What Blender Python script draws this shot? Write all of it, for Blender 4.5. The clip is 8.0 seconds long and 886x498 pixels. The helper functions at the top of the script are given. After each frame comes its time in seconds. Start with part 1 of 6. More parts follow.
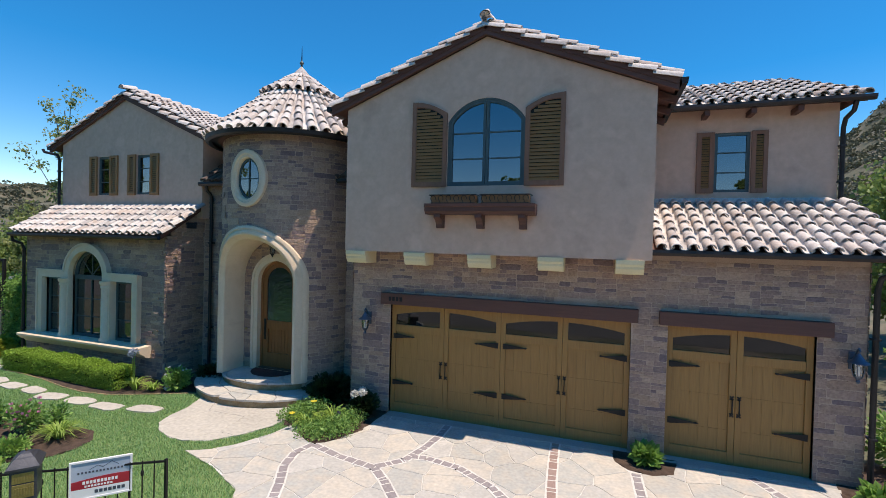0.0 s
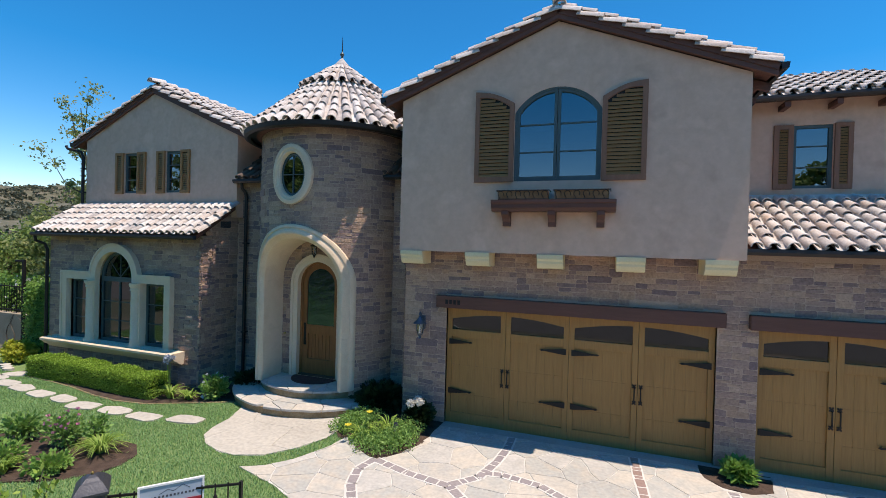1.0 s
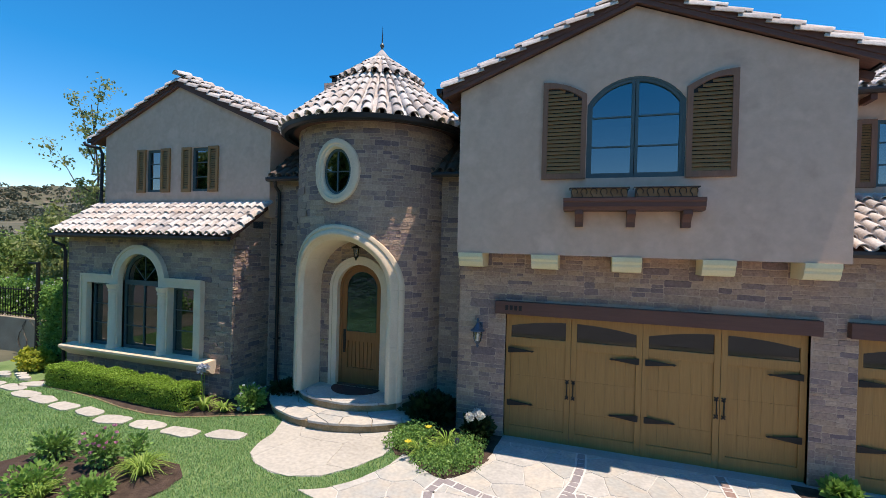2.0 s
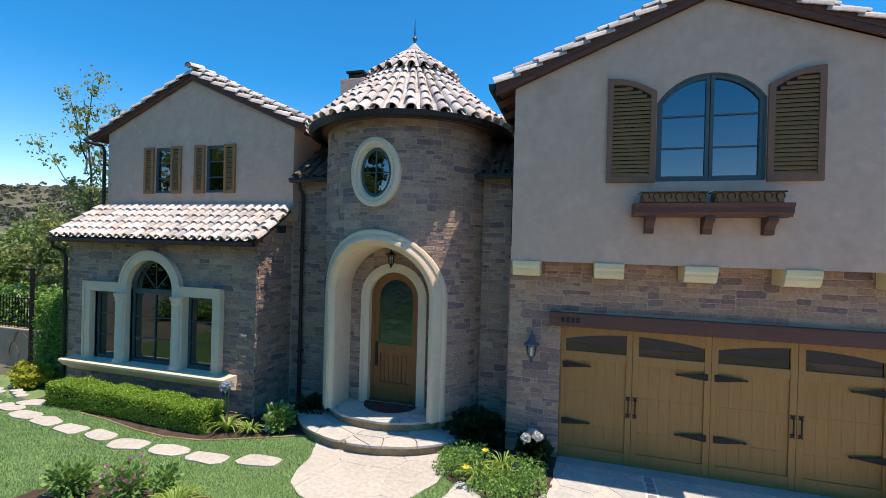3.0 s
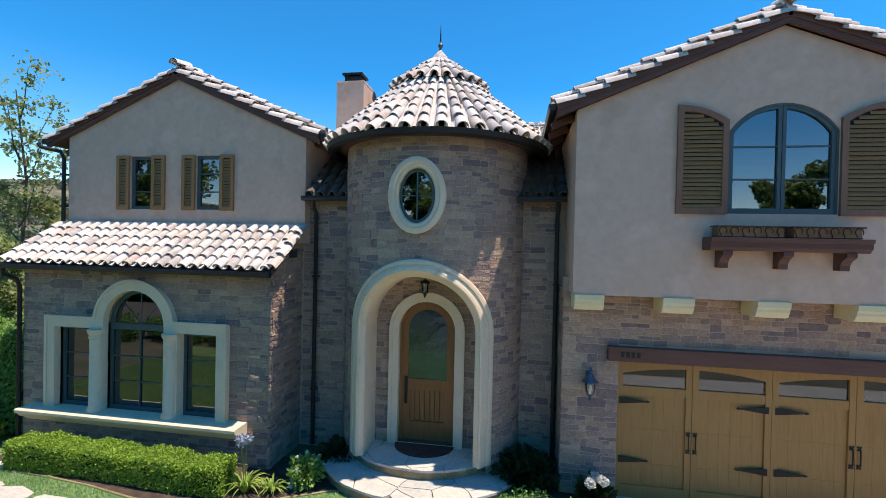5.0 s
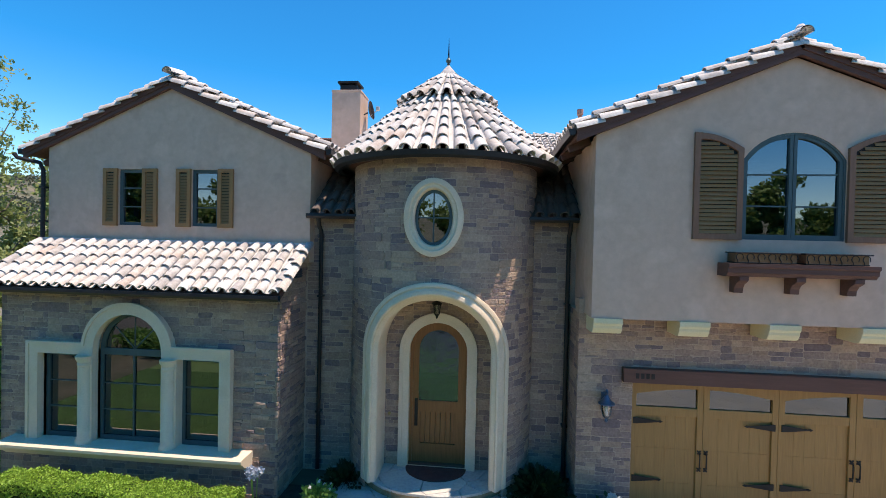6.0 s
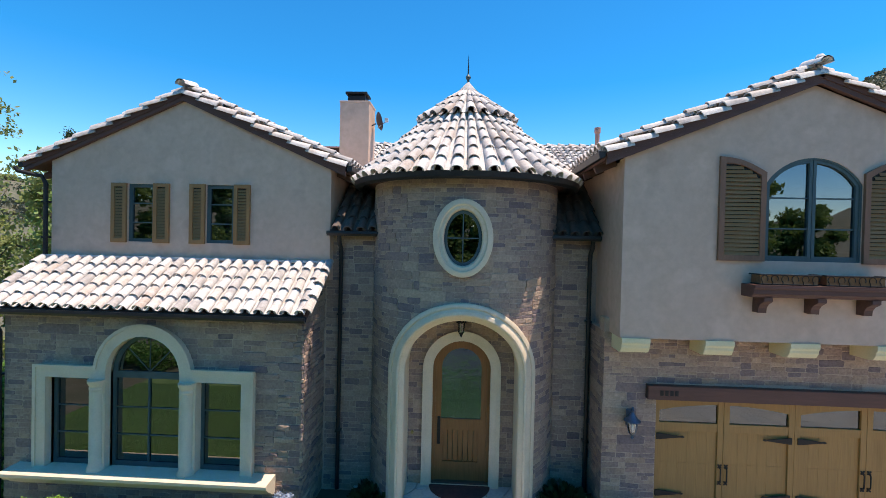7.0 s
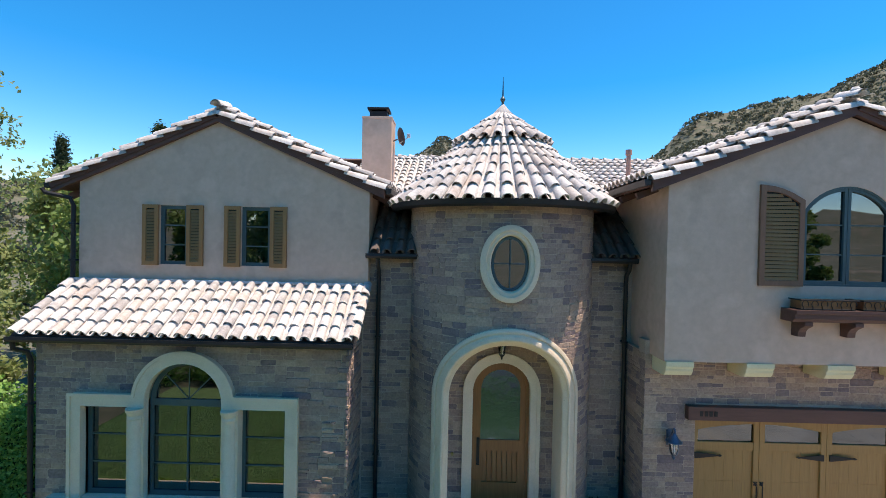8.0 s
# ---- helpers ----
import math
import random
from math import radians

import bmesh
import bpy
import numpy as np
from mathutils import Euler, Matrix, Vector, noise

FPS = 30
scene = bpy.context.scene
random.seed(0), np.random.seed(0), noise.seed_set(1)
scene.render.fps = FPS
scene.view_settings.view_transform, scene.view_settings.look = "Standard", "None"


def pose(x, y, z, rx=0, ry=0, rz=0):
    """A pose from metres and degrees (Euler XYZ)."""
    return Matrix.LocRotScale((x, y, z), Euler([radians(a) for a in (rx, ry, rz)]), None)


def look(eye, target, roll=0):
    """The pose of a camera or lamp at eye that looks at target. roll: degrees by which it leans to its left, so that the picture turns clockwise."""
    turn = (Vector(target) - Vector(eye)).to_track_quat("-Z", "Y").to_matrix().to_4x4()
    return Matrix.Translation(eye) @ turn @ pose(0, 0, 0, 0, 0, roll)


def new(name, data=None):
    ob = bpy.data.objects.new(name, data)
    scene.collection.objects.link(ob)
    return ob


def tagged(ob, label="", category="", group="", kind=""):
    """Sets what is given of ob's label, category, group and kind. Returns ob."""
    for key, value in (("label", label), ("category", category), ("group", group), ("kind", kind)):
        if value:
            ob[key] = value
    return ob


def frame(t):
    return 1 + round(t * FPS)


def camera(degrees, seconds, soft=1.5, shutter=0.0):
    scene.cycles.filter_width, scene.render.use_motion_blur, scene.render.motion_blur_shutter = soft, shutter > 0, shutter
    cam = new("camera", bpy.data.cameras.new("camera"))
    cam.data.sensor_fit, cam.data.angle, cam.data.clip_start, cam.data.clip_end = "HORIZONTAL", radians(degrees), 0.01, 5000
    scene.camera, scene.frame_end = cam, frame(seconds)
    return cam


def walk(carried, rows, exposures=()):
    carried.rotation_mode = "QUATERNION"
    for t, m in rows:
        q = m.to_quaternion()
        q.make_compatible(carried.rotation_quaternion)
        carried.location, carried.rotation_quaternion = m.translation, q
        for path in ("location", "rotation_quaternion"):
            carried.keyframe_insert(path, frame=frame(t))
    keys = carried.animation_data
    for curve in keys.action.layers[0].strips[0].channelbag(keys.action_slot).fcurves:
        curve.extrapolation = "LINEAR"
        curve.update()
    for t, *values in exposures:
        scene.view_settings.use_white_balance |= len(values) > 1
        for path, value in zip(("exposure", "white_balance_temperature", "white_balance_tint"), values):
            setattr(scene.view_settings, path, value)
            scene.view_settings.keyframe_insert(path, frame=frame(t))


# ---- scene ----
cam = camera(89.0, 8.0, 0.85)
PATH = [
    (0, (1.25, 0.426, 3.765), (0.6, 2.317, 3.735), 1.5),
    (0.5, (0.561, 0.492, 3.708), (-0.092, 2.383, 3.685), 1.5),
    (1, (-0.106, 0.579, 3.671), (-0.754, 2.471, 3.652), 1.5),
    (1.5, (-0.765, 0.685, 3.647), (-1.407, 2.579, 3.632), 1.5),
    (2, (-1.447, 0.77, 3.649), (-2.079, 2.667, 3.636), 1.5),
    (3.5, (-3.347, 1.131, 3.834), (-3.869, 3.062, 3.827), 1.5),
    (4, (-3.844, 1.221, 3.967), (-4.312, 3.165, 3.957), 1.4),
    (4.5, (-4.316, 1.273, 4.122), (-4.716, 3.233, 4.105), 1.3),
    (6, (-5.577, 1.322, 4.719), (-5.772, 3.313, 4.689), 1.3),
    (6.5, (-5.993, 1.305, 4.902), (-6.137, 3.3, 4.87), 1.3),
    (7, (-6.447, 1.275, 5.05), (-6.546, 3.272, 5.021), 1.3),
    (7.5, (-6.953, 1.234, 5.232), (-7.014, 3.233, 5.201), 1.2),
    (8, (-7.533, 1.21, 5.463), (-7.56, 3.21, 5.436), 1.2),
]
walk(cam, [(t, look(eye, target, roll)) for t, eye, target, roll in PATH],
     [(0.0, 0.43, 8200, 17), (2.0, 0.55, 8200, 17), (4.5, 0.72, 8250, 17), (8.0, 0.80, 8250, 16)])

from mathutils.geometry import tessellate_polygon
# ---- world and sun ----
SUN = Vector((0.290, -0.026, 1.0)).normalized()
world = bpy.data.worlds.new("sky")
scene.world = world
world.use_nodes = True
wn = world.node_tree.nodes
sky = wn.new("ShaderNodeTexSky")
sky.sky_type, sky.sun_disc = "NISHITA", False
sky.sun_elevation = math.asin(SUN.z)
sky.sun_rotation = math.atan2(SUN.x, SUN.y)
sky.air_density, sky.dust_density, sky.ozone_density = 1.0, 0.0, 1.6
sky.altitude = 1500
wn["Background"].inputs["Strength"].default_value = 0.168
deep = wn.new("ShaderNodeHueSaturation")
deep.inputs["Saturation"].default_value = 1.52
world.node_tree.links.new(sky.outputs[0], deep.inputs["Color"])
world.node_tree.links.new(deep.outputs[0], wn["Background"].inputs["Color"])
sun_data = bpy.data.lights.new("sun", "SUN")
sun_data.energy, sun_data.angle, sun_data.color = 3.9, radians(0.53), (1.0, 0.99, 0.98)
sun = new("sun", sun_data)
sun.matrix_basis = look(SUN * 60, (0, 0, 0))


# ---- materials ----
def surf(name, stops, scale=2.0, fine=30.0, rough=0.8, bump=0.15, rnd=0.0, island=False, metal=0.0, stretch=(1, 1, 1), dirt=0.25, spec=0.4, bumpscale=None):
    """A worn surface: colours along stops by coarse noise (and by the piece), fine grain, stains and relief."""
    m = bpy.data.materials.new(name)
    m.use_nodes = True
    nt = m.node_tree
    n, ln = nt.nodes, nt.links
    b = n["Principled BSDF"]
    geo = n.new("ShaderNodeNewGeometry")
    mp = n.new("ShaderNodeMapping")
    mp.inputs["Scale"].default_value = stretch
    ln.new(geo.outputs["Position"], mp.inputs["Vector"])

    def noise_tex(s, detail=4.0, vec=None):
        t = n.new("ShaderNodeTexNoise")
        t.inputs["Scale"].default_value = s
        t.inputs["Detail"].default_value = detail
        ln.new((vec or mp.outputs["Vector"]), t.inputs["Vector"])
        return t.outputs["Fac"]

    coarse = noise_tex(scale)
    fac = coarse
    if rnd > 0:
        if island:
            r = geo.outputs["Random Per Island"]
        else:
            r = n.new("ShaderNodeObjectInfo").outputs["Random"]
        mx = n.new("ShaderNodeMix")
        mx.inputs[0].default_value = rnd
        ln.new(coarse, mx.inputs[2])
        ln.new(r, mx.inputs[3])
        fac = mx.outputs[0]
    else:
        mr = n.new("ShaderNodeMapRange")
        mr.inputs[1].default_value, mr.inputs[2].default_value = 0.3, 0.7
        ln.new(coarse, mr.inputs[0])
        fac = mr.outputs[0]
    ramp = n.new("ShaderNodeValToRGB")
    el = ramp.color_ramp.elements
    while len(el) < len(stops):
        el.new(0.5)
    for i, c in enumerate(stops):
        el[i].position = i / max(1, len(stops) - 1)
        el[i].color = (*c, 1)
    ln.new(fac, ramp.inputs[0])
    grain = noise_tex(fine, 3.0)
    stain = noise_tex(0.7, 6.0, geo.outputs["Position"])
    val = n.new("ShaderNodeMath")
    val.operation = "MULTIPLY_ADD"
    val.inputs[1].default_value, val.inputs[2].default_value = dirt * 2, 1 - dirt * 1.5
    ln.new(grain, val.inputs[0])
    val2 = n.new("ShaderNodeMath")
    val2.operation = "MULTIPLY_ADD"
    val2.inputs[1].default_value, val2.inputs[2].default_value = dirt, -dirt * 0.5
    ln.new(stain, val2.inputs[0])
    add = n.new("ShaderNodeMath")
    ln.new(val.outputs[0], add.inputs[0])
    ln.new(val2.outputs[0], add.inputs[1])
    hs = n.new("ShaderNodeHueSaturation")
    ln.new(ramp.outputs[0], hs.inputs["Color"])
    ln.new(add.outputs[0], hs.inputs["Value"])
    ln.new(hs.outputs[0], b.inputs["Base Color"])
    b.inputs["Roughness"].default_value = rough
    b.inputs["Metallic"].default_value = metal
    b.inputs["Specular IOR Level"].default_value = spec
    if bump > 0:
        bp = n.new("ShaderNodeBump")
        bp.inputs["Strength"].default_value = bump
        bp.inputs["Distance"].default_value = 0.02
        ln.new(noise_tex(bumpscale or fine, 5.0), bp.inputs["Height"])
        ln.new(bp.outputs[0], b.inputs["Normal"])
    return m


STONES = [(0.16, 0.115, 0.13), (0.25, 0.175, 0.17), (0.45, 0.30, 0.23), (0.38, 0.25, 0.20), (0.50, 0.335, 0.25), (0.22, 0.16, 0.165), (0.46, 0.30, 0.21), (0.55, 0.38, 0.275), (0.42, 0.28, 0.22), (0.29, 0.20, 0.185), (0.52, 0.345, 0.235), (0.175, 0.125, 0.14)]
stone_mat = surf("fieldstone", STONES, 7, 26, 0.88, 0.8, 0.90, dirt=0.34, bumpscale=18)
stone_joined = surf("fieldstone joined", STONES, 7, 26, 0.88, 0.8, 0.90, True, dirt=0.34, bumpscale=18)
mortar = surf("mortar", [(0.48, 0.34, 0.26), (0.55, 0.40, 0.305)], 5, 60, 0.95, 0.4)
plaster = surf("plaster", [(0.555, 0.37, 0.275), (0.655, 0.445, 0.34), (0.615, 0.41, 0.305), (0.70, 0.475, 0.365)], 1.6, 9, 0.92, 0.10, dirt=0.11, bumpscale=40)
cast = surf("cast stone", [(0.70, 0.545, 0.385), (0.77, 0.61, 0.445), (0.73, 0.575, 0.41)], 2.5, 40, 0.75, 0.12, dirt=0.12)
cream = surf("cream corbel paint", [(0.70, 0.60, 0.36), (0.76, 0.66, 0.42)], 2, 40, 0.75, 0.1, dirt=0.1)
TILES = [(0.27, 0.24, 0.23), (0.56, 0.51, 0.475), (0.69, 0.645, 0.61), (0.55, 0.465, 0.41), (0.71, 0.68, 0.65), (0.40, 0.36, 0.34), (0.69, 0.645, 0.605), (0.50, 0.395, 0.335), (0.70, 0.665, 0.635)]
tile_mat = surf("clay tile", TILES, 6, 35, 0.85, 0.3, 0.72)
# darker copy of the clay tile, with the tower's shade in its colour
shaded_tile = surf("shade-darkened tile", [(0.07, 0.055, 0.05), (0.14, 0.105, 0.09), (0.20, 0.145, 0.12), (0.11, 0.09, 0.08)], 6, 35, 0.92, 0.3, 0.6, True)
tile_joined = surf("clay tile joined", TILES, 6, 35, 0.85, 0.3, 0.72, True)
cedar = surf("cedar", [(0.29, 0.142, 0.042), (0.385, 0.195, 0.06), (0.33, 0.163, 0.048)], 1.5, 7, 0.5, 0.1, 0.2, stretch=(9, 9, 0.5), dirt=0.2)
doorwood = surf("door oak", [(0.24, 0.092, 0.030), (0.33, 0.13, 0.045)], 3, 14, 0.45, 0.1, stretch=(14, 14, 0.8), dirt=0.15)
brown = surf("dark brown stain", [(0.105, 0.045, 0.034), (0.14, 0.06, 0.045)], 3, 25, 0.6, 0.15, stretch=(0.6, 6, 6), dirt=0.15)
shutter_mat = surf("shutter stain", [(0.33, 0.148, 0.052), (0.40, 0.19, 0.072)], 3, 20, 0.6, 0.12, 0.15, stretch=(6, 6, 0.8), dirt=0.15)
shutter_rail = surf("shutter rail stain", [(0.23, 0.105, 0.06), (0.28, 0.13, 0.078)], 3, 20, 0.6, 0.12, stretch=(6, 6, 0.8), dirt=0.15)
teal = surf("window paint", [(0.045, 0.085, 0.09), (0.06, 0.105, 0.11)], 4, 40, 0.45, 0.05, dirt=0.08)
bronze = surf("bronze gutter", [(0.022, 0.021, 0.023), (0.036, 0.032, 0.032)], 3, 30, 0.45, 0.05, metal=0.3)
iron = surf("black iron", [(0.012, 0.012, 0.013), (0.024, 0.022, 0.021)], 6, 60, 0.55, 0.2, metal=0.3)
pewter = surf("lantern metal", [(0.10, 0.13, 0.18), (0.15, 0.18, 0.23)], 6, 60, 0.4, 0.1, metal=0.6)
greymetal = surf("mailbox grey", [(0.06, 0.065, 0.08), (0.085, 0.09, 0.105)], 6, 60, 0.5, 0.15, metal=0.4)
brass = surf("aged brass", [(0.32, 0.24, 0.09), (0.42, 0.32, 0.12)], 9, 60, 0.4, 0.2, metal=0.6)
copper = surf("copper trough", [(0.22, 0.11, 0.05), (0.32, 0.18, 0.09)], 6, 40, 0.5, 0.2, metal=0.5)
lead = surf("lead flashing", [(0.45, 0.47, 0.47), (0.58, 0.6, 0.6)], 4, 40, 0.6, 0.1, metal=0.2)
FLAGS = [(0.50, 0.475, 0.43), (0.58, 0.555, 0.51), (0.46, 0.45, 0.42), (0.57, 0.52, 0.445), (0.43, 0.435, 0.41), (0.53, 0.475, 0.40), (0.61, 0.585, 0.54)]
flag_mat = surf("flagstone", FLAGS, 3.5, 18, 0.8, 0.25, 0.5, dirt=0.24, bumpscale=6)
lightslab = surf("walk slab", [(0.44, 0.41, 0.36), (0.58, 0.55, 0.485)], 2.2, 14, 0.8, 0.35, 0.25, dirt=0.28, bumpscale=6)
steplip = surf("step edge", [(0.27, 0.19, 0.10), (0.42, 0.31, 0.18)], 7, 30, 0.9, 0.6)
grout = surf("grout", [(0.62, 0.60, 0.56), (0.70, 0.68, 0.64)], 4, 60, 0.95, 0.3)
slate_band = surf("band paver", [(0.23, 0.205, 0.215), (0.33, 0.295, 0.295), (0.28, 0.25, 0.26), (0.37, 0.335, 0.32)], 5, 30, 0.75, 0.3, 0.7)
red_band = surf("band paver red", [(0.30, 0.20, 0.17), (0.36, 0.26, 0.23)], 5, 30, 0.75, 0.3, 0.7)
concrete = surf("concrete", [(0.36, 0.35, 0.33), (0.43, 0.42, 0.39)], 2, 40, 0.9, 0.2)
soil = surf("soil", [(0.045, 0.028, 0.02), (0.10, 0.065, 0.048)], 6, 40, 0.95, 0.8)
turf = surf("turf", [(0.11, 0.20, 0.06), (0.18, 0.27, 0.10), (0.13, 0.22, 0.075)], 1.2, 60, 0.9, 0.6)
dryland = surf("dry ground", [(0.17, 0.15, 0.105), (0.10, 0.105, 0.065), (0.215, 0.175, 0.13)], 0.25, 4, 0.95, 0.3)
asphalt = surf("asphalt", [(0.10, 0.095, 0.09), (0.14, 0.13, 0.12)], 1.5, 80, 0.9, 0.3)
inside = surf("interior paint", [(0.30, 0.27, 0.23), (0.36, 0.32, 0.27)], 1, 20, 0.9, 0.05)
gardenwall_mat = surf("garden wall", [(0.34, 0.28, 0.20), (0.44, 0.37, 0.27)], 2, 25, 0.9, 0.3)
matting = surf("red door mat", [(0.10, 0.03, 0.028), (0.14, 0.045, 0.04)], 8, 80, 0.95, 0.5)
white = surf("white enamel", [(0.78, 0.78, 0.78), (0.82, 0.82, 0.82)], 2, 40, 0.4, 0.02, dirt=0.04)
signblue = surf("sign blue-grey", [(0.33, 0.40, 0.50), (0.52, 0.58, 0.66)], 1.2, 40, 0.35, 0.0, dirt=0.04)
signred = surf("sign red", [(0.36, 0.02, 0.035), (0.42, 0.03, 0.045)], 2, 40, 0.35, 0.0, dirt=0.04)
signdark = surf("sign lettering grey", [(0.05, 0.06, 0.09), (0.07, 0.08, 0.11)], 2, 40, 0.4, 0.0, dirt=0.04)
bark = surf("bark", [(0.10, 0.075, 0.055), (0.20, 0.165, 0.13)], 8, 30, 0.95, 0.7)
pvc = surf("terracotta vent paint", [(0.48, 0.25, 0.19), (0.55, 0.30, 0.23)], 4, 40, 0.7, 0.05)


def leafy(name, a, b_, c, trans=0.35):
    m = surf(name, [a, b_, c], 3, 20, 0.55, 0.0, 0.8, True, dirt=0.15, spec=0.3)
    b = m.node_tree.nodes["Principled BSDF"]
    n, ln = m.node_tree.nodes, m.node_tree.links
    tr = n.new("ShaderNodeBsdfTranslucent")
    ln.new(b.inputs["Base Color"].links[0].from_socket, tr.inputs[0])
    mx = n.new("ShaderNodeMixShader")
    mx.inputs[0].default_value = trans
    ln.new(b.outputs[0], mx.inputs[1])
    ln.new(tr.outputs[0], mx.inputs[2])
    ln.new(mx.outputs[0], n["Material Output"].inputs[0])
    return m


grass_mat = leafy("grass blades", (0.16, 0.33, 0.115), (0.24, 0.44, 0.175), (0.33, 0.50, 0.25))
hedge_mat = leafy("boxwood leaves", (0.13, 0.25, 0.032), (0.26, 0.43, 0.058), (0.40, 0.59, 0.10))
ivy_mat = leafy("ivy leaves", (0.10, 0.23, 0.05), (0.20, 0.38, 0.083), (0.33, 0.53, 0.138))
shrub_mat = leafy("shrub leaves", (0.10, 0.24, 0.06), (0.20, 0.38, 0.095), (0.32, 0.50, 0.16))
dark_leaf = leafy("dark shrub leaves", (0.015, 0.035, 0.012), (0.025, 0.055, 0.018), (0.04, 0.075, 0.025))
lily_mat = leafy("strap leaves", (0.149, 0.276, 0.043), (0.276, 0.425, 0.085), (0.425, 0.552, 0.149))
yellow_leaf = leafy("golden leaves", (0.30, 0.34, 0.03), (0.44, 0.46, 0.05), (0.55, 0.54, 0.09))
tree_leaf = leafy("tree leaves", (0.12, 0.195, 0.055), (0.20, 0.295, 0.08), (0.295, 0.395, 0.12))
birch_leaf = leafy("pale tree leaves", (0.20, 0.26, 0.08), (0.30, 0.36, 0.13), (0.40, 0.42, 0.20), 0.45)
pine_leaf = leafy("conifer needles", (0.035, 0.06, 0.03), (0.055, 0.085, 0.04), (0.075, 0.11, 0.05))
scrub_leaf = leafy("hill scrub", (0.085, 0.10, 0.065), (0.12, 0.13, 0.085), (0.155, 0.155, 0.105), 0.25)
pink_pet = leafy("pink petals", (0.50, 0.14, 0.27), (0.60, 0.24, 0.38), (0.68, 0.38, 0.50))
white_pet = leafy("white petals", (0.70, 0.70, 0.66), (0.76, 0.76, 0.72), (0.8, 0.8, 0.78))
yellow_pet = leafy("yellow petals", (0.75, 0.55, 0.03), (0.8, 0.65, 0.06), (0.8, 0.7, 0.1))
blue_pet = leafy("pale blue petals", (0.30, 0.36, 0.48), (0.42, 0.48, 0.58), (0.55, 0.58, 0.62))


def pane_glass(name, tint, gloss, rough=0.015, ripple=0.04, grain=1.3, coat=(0.9, 0.95, 1.0)):
    m = bpy.data.materials.new(name)
    m.use_nodes = True
    n, ln = m.node_tree.nodes, m.node_tree.links
    n.remove(n["Principled BSDF"])
    t = n.new("ShaderNodeBsdfTransparent")
    t.inputs[0].default_value = (*tint, 1)
    g = n.new("ShaderNodeBsdfGlossy")
    g.inputs["Color"].default_value = (*coat, 1)
    g.inputs["Roughness"].default_value = rough
    wav = n.new("ShaderNodeTexNoise")
    wav.inputs["Scale"].default_value = grain
    geo = n.new("ShaderNodeNewGeometry")
    ln.new(geo.outputs["Position"], wav.inputs["Vector"])
    bp = n.new("ShaderNodeBump")
    bp.inputs["Strength"].default_value, bp.inputs["Distance"].default_value = ripple, 0.02
    ln.new(wav.outputs["Fac"], bp.inputs["Height"])
    ln.new(bp.outputs[0], g.inputs["Normal"])
    fr = n.new("ShaderNodeFresnel")
    fr.inputs["IOR"].default_value = 1.5
    ad = n.new("ShaderNodeMath")
    ad.use_clamp = True
    ad.inputs[1].default_value = gloss
    ln.new(fr.outputs[0], ad.inputs[0])
    mx = n.new("ShaderNodeMixShader")
    ln.new(ad.outputs[0], mx.inputs[0])
    ln.new(t.outputs[0], mx.inputs[1])
    ln.new(g.outputs[0], mx.inputs[2])
    ln.new(mx.outputs[0], n["Material Output"].inputs[0])
    return m


glass = pane_glass("coated window glass", (0.16, 0.21, 0.22), 0.15)
lowglass = pane_glass("ground-floor window glass", (0.14, 0.18, 0.18), 0.10)
garageglass = pane_glass("garage window glass", (0.20, 0.23, 0.25), 0.07)
doorglass = pane_glass("rippled door glass", (0.16, 0.22, 0.25), 0.20, 0.16, 0.5, 5.0, (0.42, 0.62, 0.92))
lampglass = pane_glass("lantern glass", (0.8, 0.82, 0.8), 0.1)


# ---- mesh helpers ----
def world_of(ob):
    if ob.parent is None:
        return ob.matrix_basis.copy()
    return world_of(ob.parent) @ ob.matrix_parent_inverse @ ob.matrix_basis


def link_part(ob, parent):
    ob.parent = parent
    ob.matrix_parent_inverse = world_of(parent).inverted()
    return ob


def finish(name, bm, material, smooth=False):
    bmesh.ops.recalc_face_normals(bm, faces=bm.faces)
    me = bpy.data.meshes.new(name)
    bm.to_mesh(me)
    bm.free()
    me.materials.append(material)
    if smooth:
        me.shade_smooth()
        me.set_sharp_from_angle(angle=radians(35))
    return new(name, me)


def part(name, bm, material, parent, label="", smooth=False):
    ob = link_part(finish(name, bm, material, smooth), parent)
    return tagged(ob, label)


def thing(name, at, label, category, group="", kind=""):
    ob = new(name)
    ob.empty_display_size = 0.1
    ob.matrix_basis = Matrix.Translation(at)
    return tagged(ob, label, category, group, kind)


def structure(name, bm, material, label, category, smooth=False):
    return tagged(finish(name, bm, material, smooth), label, category, "", "structure")


def box(x0, y0, z0, x1, y1, z1, bev=0.0, bm=None):
    own = bmesh.new()
    m = Matrix.LocRotScale(((x0 + x1) / 2, (y0 + y1) / 2, (z0 + z1) / 2), None, (abs(x1 - x0), abs(y1 - y0), abs(z1 - z0)))
    bmesh.ops.create_cube(own, size=1, matrix=m)
    if bev:
        bmesh.ops.bevel(own, geom=own.edges[:], offset=bev, segments=2, affect="EDGES", profile=0.6)
    if bm is None:
        return own
    me = bpy.data.meshes.new("tmp")
    own.to_mesh(me)
    own.free()
    bm.from_mesh(me)
    bpy.data.meshes.remove(me)
    return bm


def prism(bm, pts, fn, d0, d1):
    """A closed outline pts of (u, v), run from depth d0 to d1; fn(u, v, d) gives the place."""
    a = [bm.verts.new(fn(u, v, d0)) for u, v in pts]
    b = [bm.verts.new(fn(u, v, d1)) for u, v in pts]
    n = len(pts)
    for i in range(n):
        bm.faces.new((a[i], a[(i + 1) % n], b[(i + 1) % n], b[i]))
    bm.faces.new(a[::-1])
    bm.faces.new(b)
    return bm


